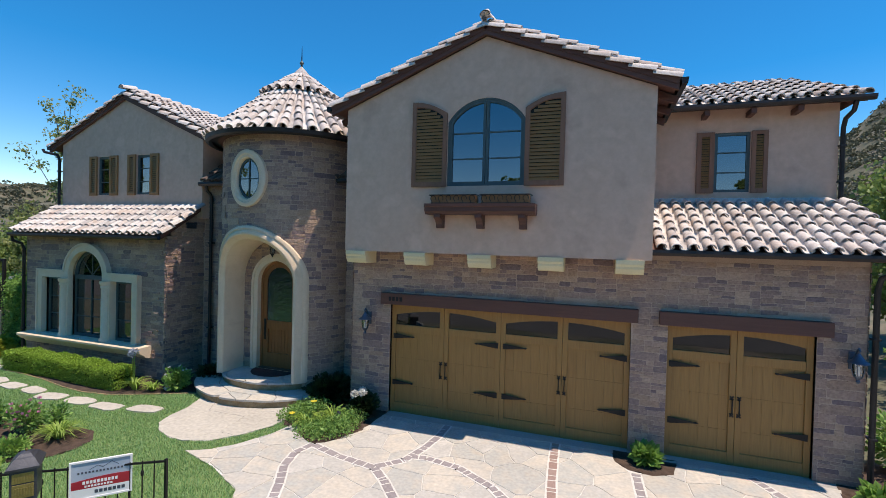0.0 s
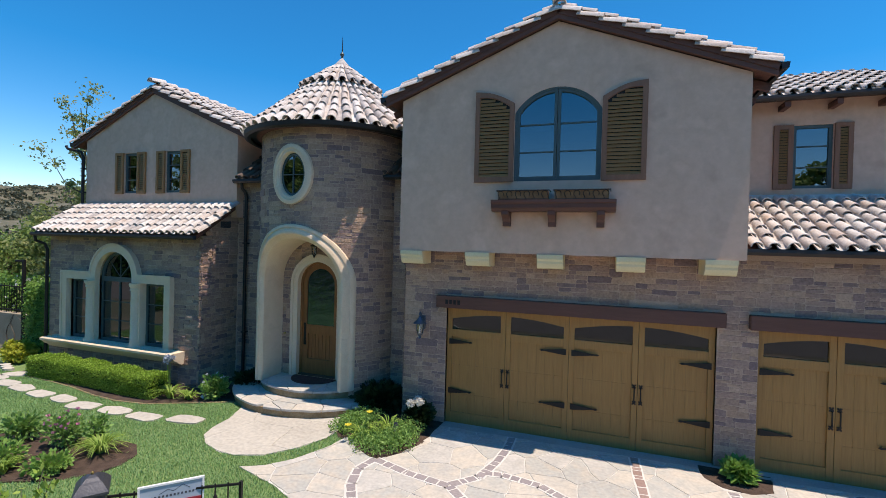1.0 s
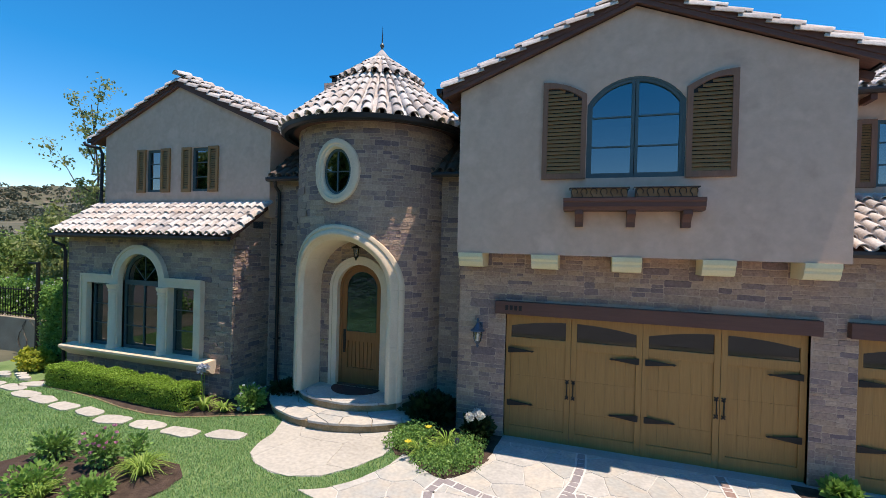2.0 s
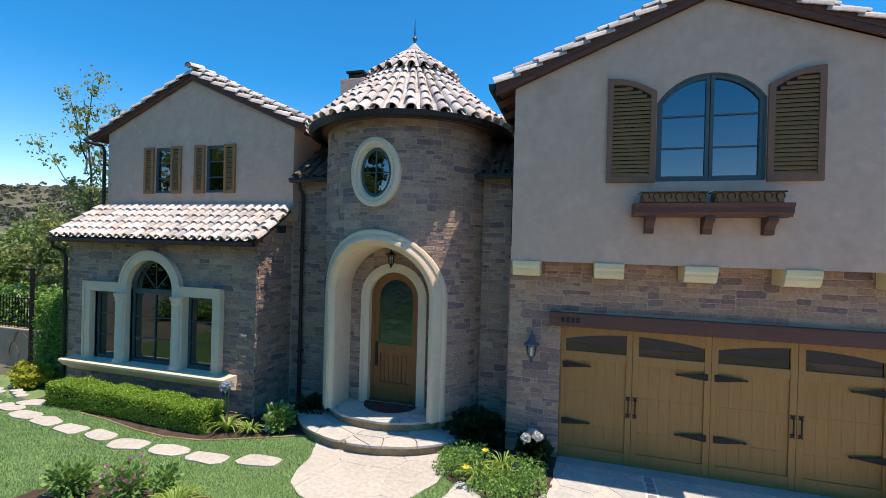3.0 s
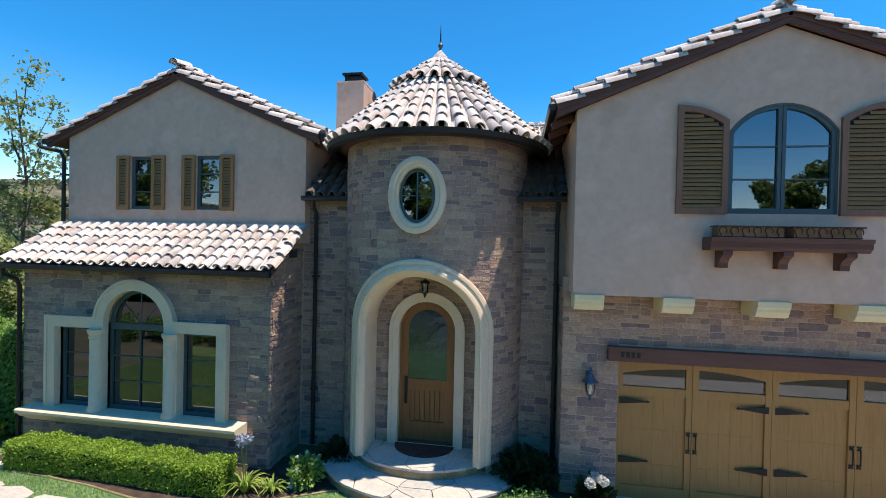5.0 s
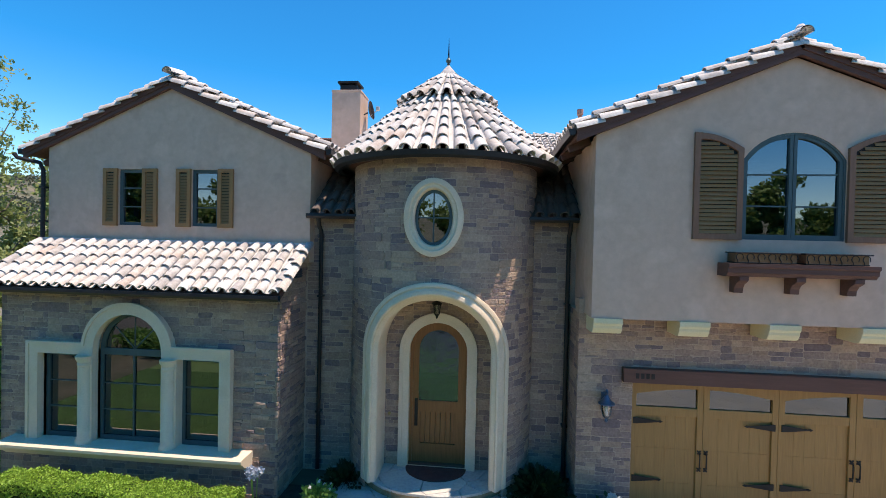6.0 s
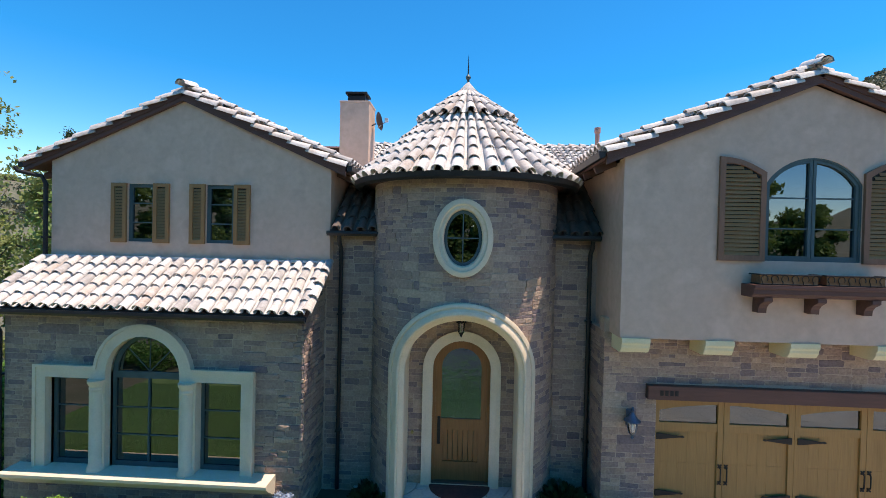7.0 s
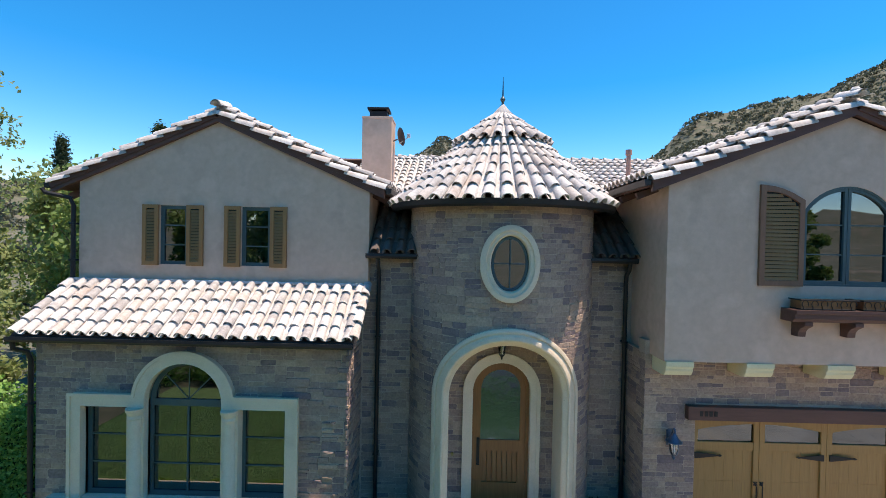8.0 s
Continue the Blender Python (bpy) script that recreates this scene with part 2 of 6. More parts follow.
def panel(bm, outer, holes, fn, d0, d1):
    """A slab with holes."""
    loops = [outer] + holes
    flat = [p for lp in loops for p in lp]
    tris = tessellate_polygon([[Vector((u, v, 0)) for u, v in lp] for lp in loops])
    a = [bm.verts.new(fn(u, v, d0)) for u, v in flat]
    b = [bm.verts.new(fn(u, v, d1)) for u, v in flat]
    for i, j, k in tris:
        bm.faces.new((a[i], a[j], a[k]))
        bm.faces.new((b[k], b[j], b[i]))
    s = 0
    for lp in loops:
        n = len(lp)
        for i in range(n):
            p, q = s + i, s + (i + 1) % n
            bm.faces.new((a[p], a[q], b[q], b[p]))
        s += n
    return bm


def facing(u, v, d):
    return (u, d, v)


def sideways(u, v, d):
    return (d, u, v)


def flatwise(u, v, d):
    return (u, v, d)


def rect(x0, z0, x1, z1):
    return [(x0, z0), (x1, z0), (x1, z1), (x0, z1)]


def arch(cx, half, z0, spring, n=16, rise=None):
    """A doorway outline with a round (or, with rise, a flatter) head."""
    rise = half if rise is None else rise
    if rise < half:
        R = (half * half + rise * rise) / (2 * rise)
        a = math.asin(half / R)
        head = [(cx + R * math.sin(t), spring + rise - R + R * math.cos(t)) for t in (a - 2 * a * i / n for i in range(n + 1))]
    else:
        head = [(cx + half * math.cos(math.pi * i / n), spring + half * math.sin(math.pi * i / n)) for i in range(n + 1)]
    return [(cx - half, z0), (cx + half, z0)] + head


def tube(bm, pts, r, n=8, r_end=None):
    pts = [Vector(p) for p in pts]
    rings = []
    for i, p in enumerate(pts):
        d = (pts[min(i + 1, len(pts) - 1)] - pts[max(i - 1, 0)]).normalized()
        x = d.orthogonal().normalized() if i == 0 else (x - d * x.dot(d)).normalized()
        y = d.cross(x)
        rr = r if r_end is None else r + (r_end - r) * i / (len(pts) - 1)
        rings.append([bm.verts.new(p + (x * math.cos(t) + y * math.sin(t)) * rr) for t in (2 * math.pi * k / n for k in range(n))])
    for a, b in zip(rings, rings[1:]):
        for k in range(n):
            bm.faces.new((a[k], a[(k + 1) % n], b[(k + 1) % n], b[k]))
    bm.faces.new(rings[0][::-1])
    bm.faces.new(rings[-1])
    return bm


def lathe(bm, profile, cx, cy, n=16, a0=0.0, a1=2 * math.pi):
    full = abs(a1 - a0 - 2 * math.pi) < 1e-6
    rows = []
    for r, z in profile:
        m = n if full else n + 1
        rows.append([bm.verts.new((cx + r * math.cos(a0 + (a1 - a0) * k / n), cy + r * math.sin(a0 + (a1 - a0) * k / n), z)) for k in range(m)])
    for a, b in zip(rows, rows[1:]):
        for k in range(n):
            k2 = (k + 1) % len(a)
            bm.faces.new((a[k], a[k2], b[k2], b[k]))
    if full:
        bm.faces.new(rows[0][::-1])
        bm.faces.new(rows[-1])
    return bm


# ---- repeated pieces ----
def stone_meshes(count):
    out = []
    rng = random.Random(5)
    for i in range(count):
        bm = bmesh.new()
        j = lambda s: rng.uniform(-s, s)
        cut = lambda: rng.uniform(0.04, 0.22)
        edge = []
        for sx, sz in ((-1, -1), (1, -1), (1, 1), (-1, 1)):
            a, b = (sx * (0.5 - cut() * 0.6), sz * 0.5), (sx * 0.5, sz * (0.5 - cut()))
            edge += [b, a] if sx * sz > 0 else [a, b]
        edge = [(x + j(0.02), z + j(0.05)) for x, z in edge]
        rows = [[bm.verts.new((x, -1.0, z)) for x, z in edge],
                [bm.verts.new((x, 0.45 + j(0.15), z)) for x, z in edge],
                [bm.verts.new((x * (0.955 + j(0.02)), 1.0 + j(0.3), z * (0.88 + j(0.05)))) for x, z in edge]]
        n = len(edge)
        for a, b in zip(rows, rows[1:]):
            for k in range(n):
                bm.faces.new((a[k], a[(k + 1) % n], b[(k + 1) % n], b[k]))
        mid = bm.verts.new((j(0.1), 1.1 + j(0.25), j(0.1)))
        for k in range(n):
            bm.faces.new((rows[2][k], rows[2][(k + 1) % n], mid))
        bmesh.ops.recalc_face_normals(bm, faces=bm.faces)
        me = bpy.data.meshes.new("stone")
        bm.to_mesh(me)
        bm.free()
        me.materials.append(stone_mat)
        out.append(me)
    return out


STONE_MESHES = stone_meshes(24)


def joined(name, items, material, parent, label=""):
    """Many placed copies of meshes as one part of kind stuff."""
    V, F, off = [], [], 0
    for me, m in items:
        co = np.empty(len(me.vertices) * 3)
        me.vertices.foreach_get("co", co)
        co = co.reshape(-1, 3)
        mm = np.array(m)
        V.append(co @ mm[:3, :3].T + mm[:3, 3])
        F += [[v + off for v in p.vertices] for p in me.polygons]
        off += len(co)
    me = bpy.data.meshes.new(name)
    me.from_pydata(np.concatenate(V).tolist(), [], F)
    me.materials.append(material)
    ob = new(name, me)
    if parent is not None:
        link_part(ob, parent)
    return tagged(ob, label, "", "", "stuff")


def pieces(name, items, parent, limit, material, key=None):
    """The first of items as parts of their own, the rest joined."""
    if key:
        items = sorted(items, key=key)
    for me, m in items[:limit]:
        ob = new(name, me)
        ob.matrix_basis = m
        ob.parent = parent
        ob.matrix_parent_inverse = world_of(parent).inverted()
    if len(items) > limit:
        joined(name + "_rest", items[limit:], material, parent)


def lay_stones(u0, u1, z0, z1, blocked, place, seed, proud=(0.002, 0.007), quoin=None):
    """Rubble from u0 to u1: lifts broken into blocks, each with courses of its own; blocked(za, zb) lists the spans that stay free."""
    rng = random.Random(seed)
    items = []

    def course(a, b, z, h):
        spans, start = [], a
        for p, q in sorted(blocked(z, z + h)):
            if p > start:
                spans.append((start, min(p, b)))
            start = max(start, q)
        if start < b:
            spans.append((start, b))
        for p, q in spans:
            u = p
            while u < q - 0.02:
                w = rng.uniform(1.3, 4.2) * max(h, 0.06)
                if q - u - w < 0.10:
                    w = q - u
                if w < 0.035:
                    break
                g = rng.uniform(0.004, 0.012)
                deep = rng.uniform(*proud)
                if quoin is not None and quoin - u - w < 0.75 and rng.random() < 0.4:
                    deep = rng.uniform(0.012, 0.034)
                m = place(u + w / 2, z + h / 2) @ Matrix.Rotation(rng.uniform(-0.045, 0.045), 4, "Y") @ Matrix.Diagonal((w - g, deep, h - g, 1))
                items.append((rng.choice(STONE_MESHES), m))
                u += w

    z = z0
    while z < z1 - 0.03:
        lift = min(rng.uniform(0.26, 0.42), z1 - z)
        if z1 - z - lift < 0.12:
            lift = z1 - z
        u = u0 - rng.uniform(0, 0.4)
        while u < u1:
            w = rng.uniform(0.35, 0.85)
            a, b = max(u, u0), min(u + w, u1)
            if b - a > 0.02:
                n = max(1, round(lift / rng.uniform(0.062, 0.135)))
                cuts = [1 + rng.uniform(-0.35, 0.35) for k in range(n)]
                zz = z
                for c in cuts:
                    h = lift * c / sum(cuts)
                    course(a, b, zz, h)
                    zz += h
            u += w
        z += lift
    return items


def tile_mesh(name, r0, r1, length, n=7, thick=0.016):
    """A barrel tile: round side up, mouth at y = 0, running up along y."""
    bm = bmesh.new()
    rows = []
    for y, r in ((0, r0), (length, r1)):
        for rr in (r, r - thick):
            rows.append([bm.verts.new((-rr * math.cos(math.pi * k / n), y, rr * math.sin(math.pi * k / n) * 0.92)) for k in range(n + 1)])
    lo, li, ho, hi = rows
    for k in range(n):
        bm.faces.new((lo[k], lo[k + 1], ho[k + 1], ho[k]))
        bm.faces.new((li[k + 1], li[k], hi[k], hi[k + 1]))
        bm.faces.new((lo[k + 1], lo[k], li[k], li[k + 1]))
    for a, b, c, d in ((lo[0], ho[0], hi[0], li[0]), (lo[n], li[n], hi[n], ho[n])):
        bm.faces.new((a, b, c, d))
    bmesh.ops.recalc_face_normals(bm, faces=bm.faces)
    me = bpy.data.meshes.new(name)
    bm.to_mesh(me)
    bm.free()
    for p in me.polygons:
        p.use_smooth = True
    me.set_sharp_from_angle(angle=radians(40))
    me.materials.append(tile_mat)
    return me


BARREL = tile_mesh("tile", 0.088, 0.070, 0.47)
shaded_barrel = tile_mesh("tile", 0.088, 0.070, 0.47)
shaded_barrel.materials[0] = shaded_tile
UNIT_TILE = tile_mesh("tile", 0.5, 0.42, 1.0, thick=0.07)


def axes(o, x, y, z):
    m = Matrix((x, y, z)).transposed().to_4x4()
    m.translation = o
    return m


def tile_slope(parent, origin, u, v, width, run, seed, limit=300, step=0.238, gauge=0.37, key=None, keep=None, rest=None):
    """Barrel and pan tiles on the slope that starts at origin, runs width along u, and rises along v."""
    rng = random.Random(seed)
    u, v = Vector(u).normalized(), Vector(v).normalized()
    w = u.cross(v).normalized()
    origin = Vector(origin)
    caps, pans = [], []
    cols = max(1, round(width / step))
    du = width / cols
    rows = max(1, math.ceil(run / gauge))
    for c in range(cols + 1):
        for r in range(rows):
            s = r * gauge
            ln = min(1.0, (run - s) / 0.47 + 0.05)
            at = origin + u * (c * du + rng.uniform(-0.012, 0.012)) + v * (s - 0.03 + rng.uniform(-0.012, 0.012)) + w * (0.062 + rng.uniform(0, 0.014))
            vv = (v - w * 0.09 + u * rng.uniform(-0.025, 0.025)).normalized()
            uu = vv.cross(w).normalized()
            caps.append((BARREL, axes(at, uu, vv, uu.cross(vv)) @ Matrix.Diagonal((1, ln, 1, 1))))
            if c < cols:
                at = origin + u * ((c + 0.5) * du) + v * (s + 0.0) + w * 0.07
                vv = (v - w * 0.03).normalized()
                pans.append((BARREL, axes(at, -u, vv, (-u).cross(vv)) @ Matrix.Diagonal((1.05, ln, 0.75, 1))))
    if keep:
        caps = [c for c in caps if keep(c[1].translation)]
        pans = [c for c in pans if keep(c[1].translation)]
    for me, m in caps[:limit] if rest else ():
        link_part(new("tile", shaded_barrel), parent).matrix_basis = m
    if not rest:
        pieces("tile", caps, parent, limit, tile_joined, key)
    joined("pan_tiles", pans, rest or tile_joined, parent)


def tile_run(parent, pts, up, seed, gauge=0.38, name="rake_tile", wide=1.0):
    """One line of overlapping barrel tiles from a low point to a high one."""
    rng = random.Random(seed)
    a, b = Vector(pts[0]), Vector(pts[1])
    v = (b - a).normalized()
    n = max(1, round((b - a).length / gauge))
    g = (b - a).length / n
    up = Vector(up)
    items = []
    for i in range(n):
        uu = v.cross(up).normalized()
        vv = (v - up * 0.13).normalized()
        items.append((BARREL, axes(a + v * (i * g + rng.uniform(-0.01, 0.01)) + up * rng.uniform(0.0, 0.012), uu, vv, uu.cross(vv)) @ Matrix.Diagonal((wide, (g + 0.06) / 0.47, wide, 1))))
    pieces(name, items, parent, 300, tile_joined)


# ---- leaves ----
def leaf_mesh(name, places, size, material, rng, length=1.6, upward=0.3):
    """One small folded leaf (two triangles) at each of the places."""
    P = np.asarray(places, float)
    n = len(P)
    d = rng.normal(size=(n, 3))
    d[:, 2] += upward
    d /= np.linalg.norm(d, axis=1)[:, None]
    e = rng.normal(size=(n, 3))
    e -= d * (e * d).sum(1)[:, None]
    e /= np.linalg.norm(e, axis=1)[:, None]
    s = size * rng.uniform(0.6, 1.3, n)[:, None]
    V = np.empty((n, 4, 3))
    V[:, 0] = P - d * s * length * 0.5
    V[:, 1] = P + e * s * 0.5
    V[:, 2] = P + d * s * length * 0.5
    V[:, 3] = P - e * s * 0.5
    me = bpy.data.meshes.new(name)
    me.from_pydata(V.reshape(-1, 3).tolist(), [], (np.arange(n)[:, None] * 4 + np.array([0, 1, 2, 3])).tolist())
    me.materials.append(material)
    return me


def leaves(name, places, size, material, parent, seed, length=1.6, upward=0.3, label=""):
    ob = new(name, leaf_mesh(name, places, size, material, np.random.default_rng(seed), length, upward))
    link_part(ob, parent)
    return tagged(ob, label)


def strap_leaves(name, cx, cy, z, n, height, spread, width, material, parent, seed):
    """A fountain of arching strap leaves."""
    rng = random.Random(seed)
    bm = bmesh.new()
    for i in range(n):
        a, h, s = rng.uniform(0, 6.283), height * rng.uniform(0.6, 1.1), spread * rng.uniform(0.4, 1.1)
        dx, dy = math.cos(a), math.sin(a)
        prev = None
        for k in range(5):
            t = k / 4
            p = Vector((cx + dx * (0.04 + s * t ** 1.3), cy + dy * (0.04 + s * t ** 1.3), z + h * (1.7 * t - 0.95 * t * t * (1 + s))))
            wd = width * (1 - t) ** 0.6 * 0.5 + 0.001
            pair = (bm.verts.new(p + Vector((-dy, dx, 0)) * wd), bm.verts.new(p - Vector((-dy, dx, 0)) * wd))
            if prev:
                bm.faces.new((prev[0], prev[1], pair[1], pair[0]))
            prev = pair
    return part(name, bm, material, parent)


# ---- ground ----
GX, GY = -6.47, 10.74          # the tower's axis
TR = 1.86                      # its radius


def hill_rise(phi):
    """How high, in degrees, the skyline stands at a bearing from straight ahead."""
    knots = [(-180, 3), (-110, 4), (-80, 6), (-62, 5.2), (-54, 6.2), (-40, 6.0), (-20, 7), (-8, 9.5), (-5, 12.2), (-2, 14.2), (1, 12.0), (8, 8), (16, 8.6), (22, 10.6), (28, 14.8), (36, 16.2), (45, 18.5), (60, 18), (90, 12), (130, 5), (180, 3)]
    for (a, ea), (b, eb) in zip(knots, knots[1:]):
        if a <= phi <= b:
            t = (phi - a) / (b - a)
            t = t * t * (3 - 2 * t)
            return ea + (eb - ea) * t
    return 3.0


def ground_height(x, y):
    r = math.hypot(x + 3, y - 5)
    if r < 45:
        return -0.03
    phi = math.degrees(math.atan2(x + 3, y - 5))
    t = min(1.0, (r - 45) / 215)
    h = math.tan(radians(hill_rise(phi))) * 262 * t ** 1.35
    bump = noise.fractal(Vector((x * 0.018, y * 0.018, 3.0)), 1.0, 2.0, 5) * 9 * min(1, t * 2)
    if r > 260:
        h *= max(0.2, 1 - (r - 260) / 900)
    return -0.03 + h + bump * t


bm = bmesh.new()
radii = [0.01, 20, 40, 45] + [45 + 12 * i for i in range(1, 24)] + [360, 460, 650, 1000, 2000, 4000]
rings = []
for r in radii:
    rings.append([bm.verts.new((-3 + r * math.sin(a), 5 + r * math.cos(a), ground_height(-3 + r * math.sin(a), 5 + r * math.cos(a)))) for a in (2 * math.pi * k / 180 for k in range(180))])
for a, b in zip(rings, rings[1:]):
    for k in range(180):
        bm.faces.new((a[k], a[(k + 1) % 180], b[(k + 1) % 180], b[k]))
ground = structure("ground", bm, dryland, "dry tan hillside ground with scrub rising behind the house", "ground", True)

# ---- plan of the garden ----
WALK = [(-7.75, 8.85), (-7.35, 8.45), (-7.12, 7.85), (-7.08, 7.40), (-6.95, 7.08), (-6.6, 6.82), (-6.2, 6.68), (-5.85, 6.68), (-5.4, 6.86), (-5.05, 7.30), (-4.80, 7.85), (-4.78, 8.35), (-5.0, 9.3), (-6.4, 9.3)]
DRIVE = [(-5.48, 6.40), (-5.1, 6.60), (-4.78, 7.05), (-4.55, 7.6), (-4.5, 8.0), (-4.3, 8.0), (-4.15, 7.72), (-3.75, 7.5), (-3.55, 7.45), (-3.3, 7.75), (-3.1, 8.2), (-3.05, 8.6), (-3.05, 9.2), (1.6, 9.2), (1.62, 8.85), (1.85, 8.62), (2.2, 8.55), (2.55, 8.7), (2.68, 9.2), (5.0, 9.2), (4.9, 8.9), (5.3, 8.6), (6.5, 8.4), (8.5, 8.0), (8.5, 1.6), (-2.3, 1.6), (-2.6, 3.5), (-3.2, 5.0), (-3.75, 5.75), (-4.6, 6.15)]
BED_EDGE = [(-14.6, 8.25), (-13.9, 8.10), (-13.0, 8.08), (-12.0, 7.98), (-11.0, 7.80), (-10.2, 7.74), (-9.4, 7.85), (-8.6, 8.25), (-7.9, 8.62), (-7.6, 8.72)]
BED_HOUSE = BED_EDGE + [(-7.6, 9.6), (-9.2, 9.6), (-14.6, 9.3)]
BED_STEP = [(-4.80, 8.2), (-4.62, 7.95), (-4.3, 7.98), (-4.12, 7.72), (-3.74, 7.5), (-3.5, 7.5), (-3.25, 7.8), (-3.05, 8.3), (-3.02, 9.4), (-4.0, 10.3), (-5.1, 10.2), (-5.0, 9.2)]
BED_ISLE = [(-7.35, 6.10), (-7.25, 5.75), (-7.3, 5.45), (-7.7, 5.05), (-8.4, 4.7), (-9.6, 4.6), (-10.4, 5.2), (-10.3, 5.9), (-9.6, 6.15), (-8.9, 6.2), (-8.2, 6.35), (-7.7, 6.35)]
BED_PIER = [(1.62, 9.3), (1.62, 8.85), (1.85, 8.62), (2.2, 8.55), (2.55, 8.7), (2.68, 9.3)]


def inside_poly(x, y, poly):
    hit = False
    for (x0, y0), (x1, y1) in zip(poly, poly[1:] + poly[:1]):
        if (y0 > y) != (y1 > y) and x < (x1 - x0) * (y - y0) / (y1 - y0) + x0:
            hit = not hit
    return hit


STEP_STONES = [(-7.86, 7.50, 8), (-8.77, 7.30, 4), (-9.60, 7.31, 2), (-10.47, 7.24, 8), (-11.29, 7.36, -8), (-12.12, 7.38, -4), (-12.94, 7.48, -6), (-13.7, 7.56, -2), (-14.5, 7.75, -6), (-14.35, 8.1, 25), (-15.3, 7.75, 0)]

bm = bmesh.new()
prism(bm, [(-17.5, 0.9), (-2.25, 0.9), (-2.25, 1.8), (-2.6, 3.5), (-3.2, 5.0), (-3.7, 5.9), (-4.2, 8.6), (-7.5, 9.3), (-17.5, 9.3)], flatwise, -0.028, -0.012)
lawn = structure("lawn", bm, turf, "mown green lawn with pale stepping stones", "lawn")

rng = np.random.default_rng(3)
pts = np.column_stack([rng.uniform(-17.5, -2.3, 330000), rng.uniform(2.2, 8.9, 330000)])
keep = []
for x, y in pts.tolist():
    if inside_poly(x, y, DRIVE) or inside_poly(x, y, WALK) or inside_poly(x, y, BED_HOUSE) or inside_poly(x, y, BED_ISLE) or inside_poly(x, y, BED_STEP):
        continue
    if x > -4.4 and y > 7.0 or (x > -2.6):
        continue
    if any(((x - a) / 0.36) ** 2 + ((y - b) / 0.20) ** 2 < 1 for a, b, c in STEP_STONES):
        continue
    if y > 8.2 and x < -14.6:
        continue
    keep.append((x, y, -0.012))
K = np.array(keep)
n = len(K)
az = rng.uniform(0, 6.283, n)
hgt = rng.uniform(0.022, 0.05, n)
side = np.column_stack([np.cos(az), np.sin(az), np.zeros(n)]) * 0.006
lean = np.column_stack([np.cos(az + 1.4), np.sin(az + 1.4), np.zeros(n)]) * rng.uniform(0, 0.03, n)[:, None]
V = np.empty((n, 3, 3))
V[:, 0], V[:, 1] = K - side, K + side
V[:, 2] = K + lean
V[:, 2, 2] += hgt
me = bpy.data.meshes.new("grass")
me.from_pydata(V.reshape(-1, 3).tolist(), [], (np.arange(n)[:, None] * 3 + np.arange(3)).tolist())
me.materials.append(grass_mat)
tagged(new("grass", me), "short mown green grass blades of the lawn", "grass", "", "stuff")


def bed(name, poly, label):
    bm = bmesh.new()
    prism(bm, poly, flatwise, -0.02, 0.004)
    bmesh.ops.triangulate(bm, faces=bm.faces)
    bmesh.ops.subdivide_edges(bm, edges=[e for e in bm.edges if e.calc_length() > 0.25], cuts=3, use_grid_fill=True)
    for v in bm.verts:
        if v.co.z > 0:
            v.co.z += 0.03 * noise.noise(v.co * 6)
    return structure(name, bm, soil, label, "planting bed")


bed("bed_1", BED_HOUSE, "dark soil bed along the house wall")
bed("bed_2", BED_STEP, "dark soil bed beside the entrance steps")
bed("bed_3", BED_ISLE, "brown mulched island bed in the lawn")
bed("bed_4", BED_PIER, "small round bed at the garage pier")
bm = bmesh.new()
tube(bm, [(x, y - 0.02, 0.0) for x, y in BED_EDGE], 0.018, 6)
structure("trim_bed", bm, steplip, "thin dark edging between lawn and bed", "edging", True)


def clip_half(poly, px, py, nx, ny):
    out = []
    n = len(poly)
    for i in range(n):
        a, b = poly[i], poly[(i + 1) % n]
        da, db = (a[0] - px) * nx + (a[1] - py) * ny, (b[0] - px) * nx + (b[1] - py) * ny
        if da <= 0:
            out.append(a)
        if (da < 0 < db) or (db < 0 < da):
            t = da / (da - db)
            out.append((a[0] + (b[0] - a[0]) * t, a[1] + (b[1] - a[1]) * t))
    return out


def poly_area(p):
    return 0.5 * sum(a[0] * b[1] - b[0] * a[1] for a, b in zip(p, p[1:] + p[:1]))


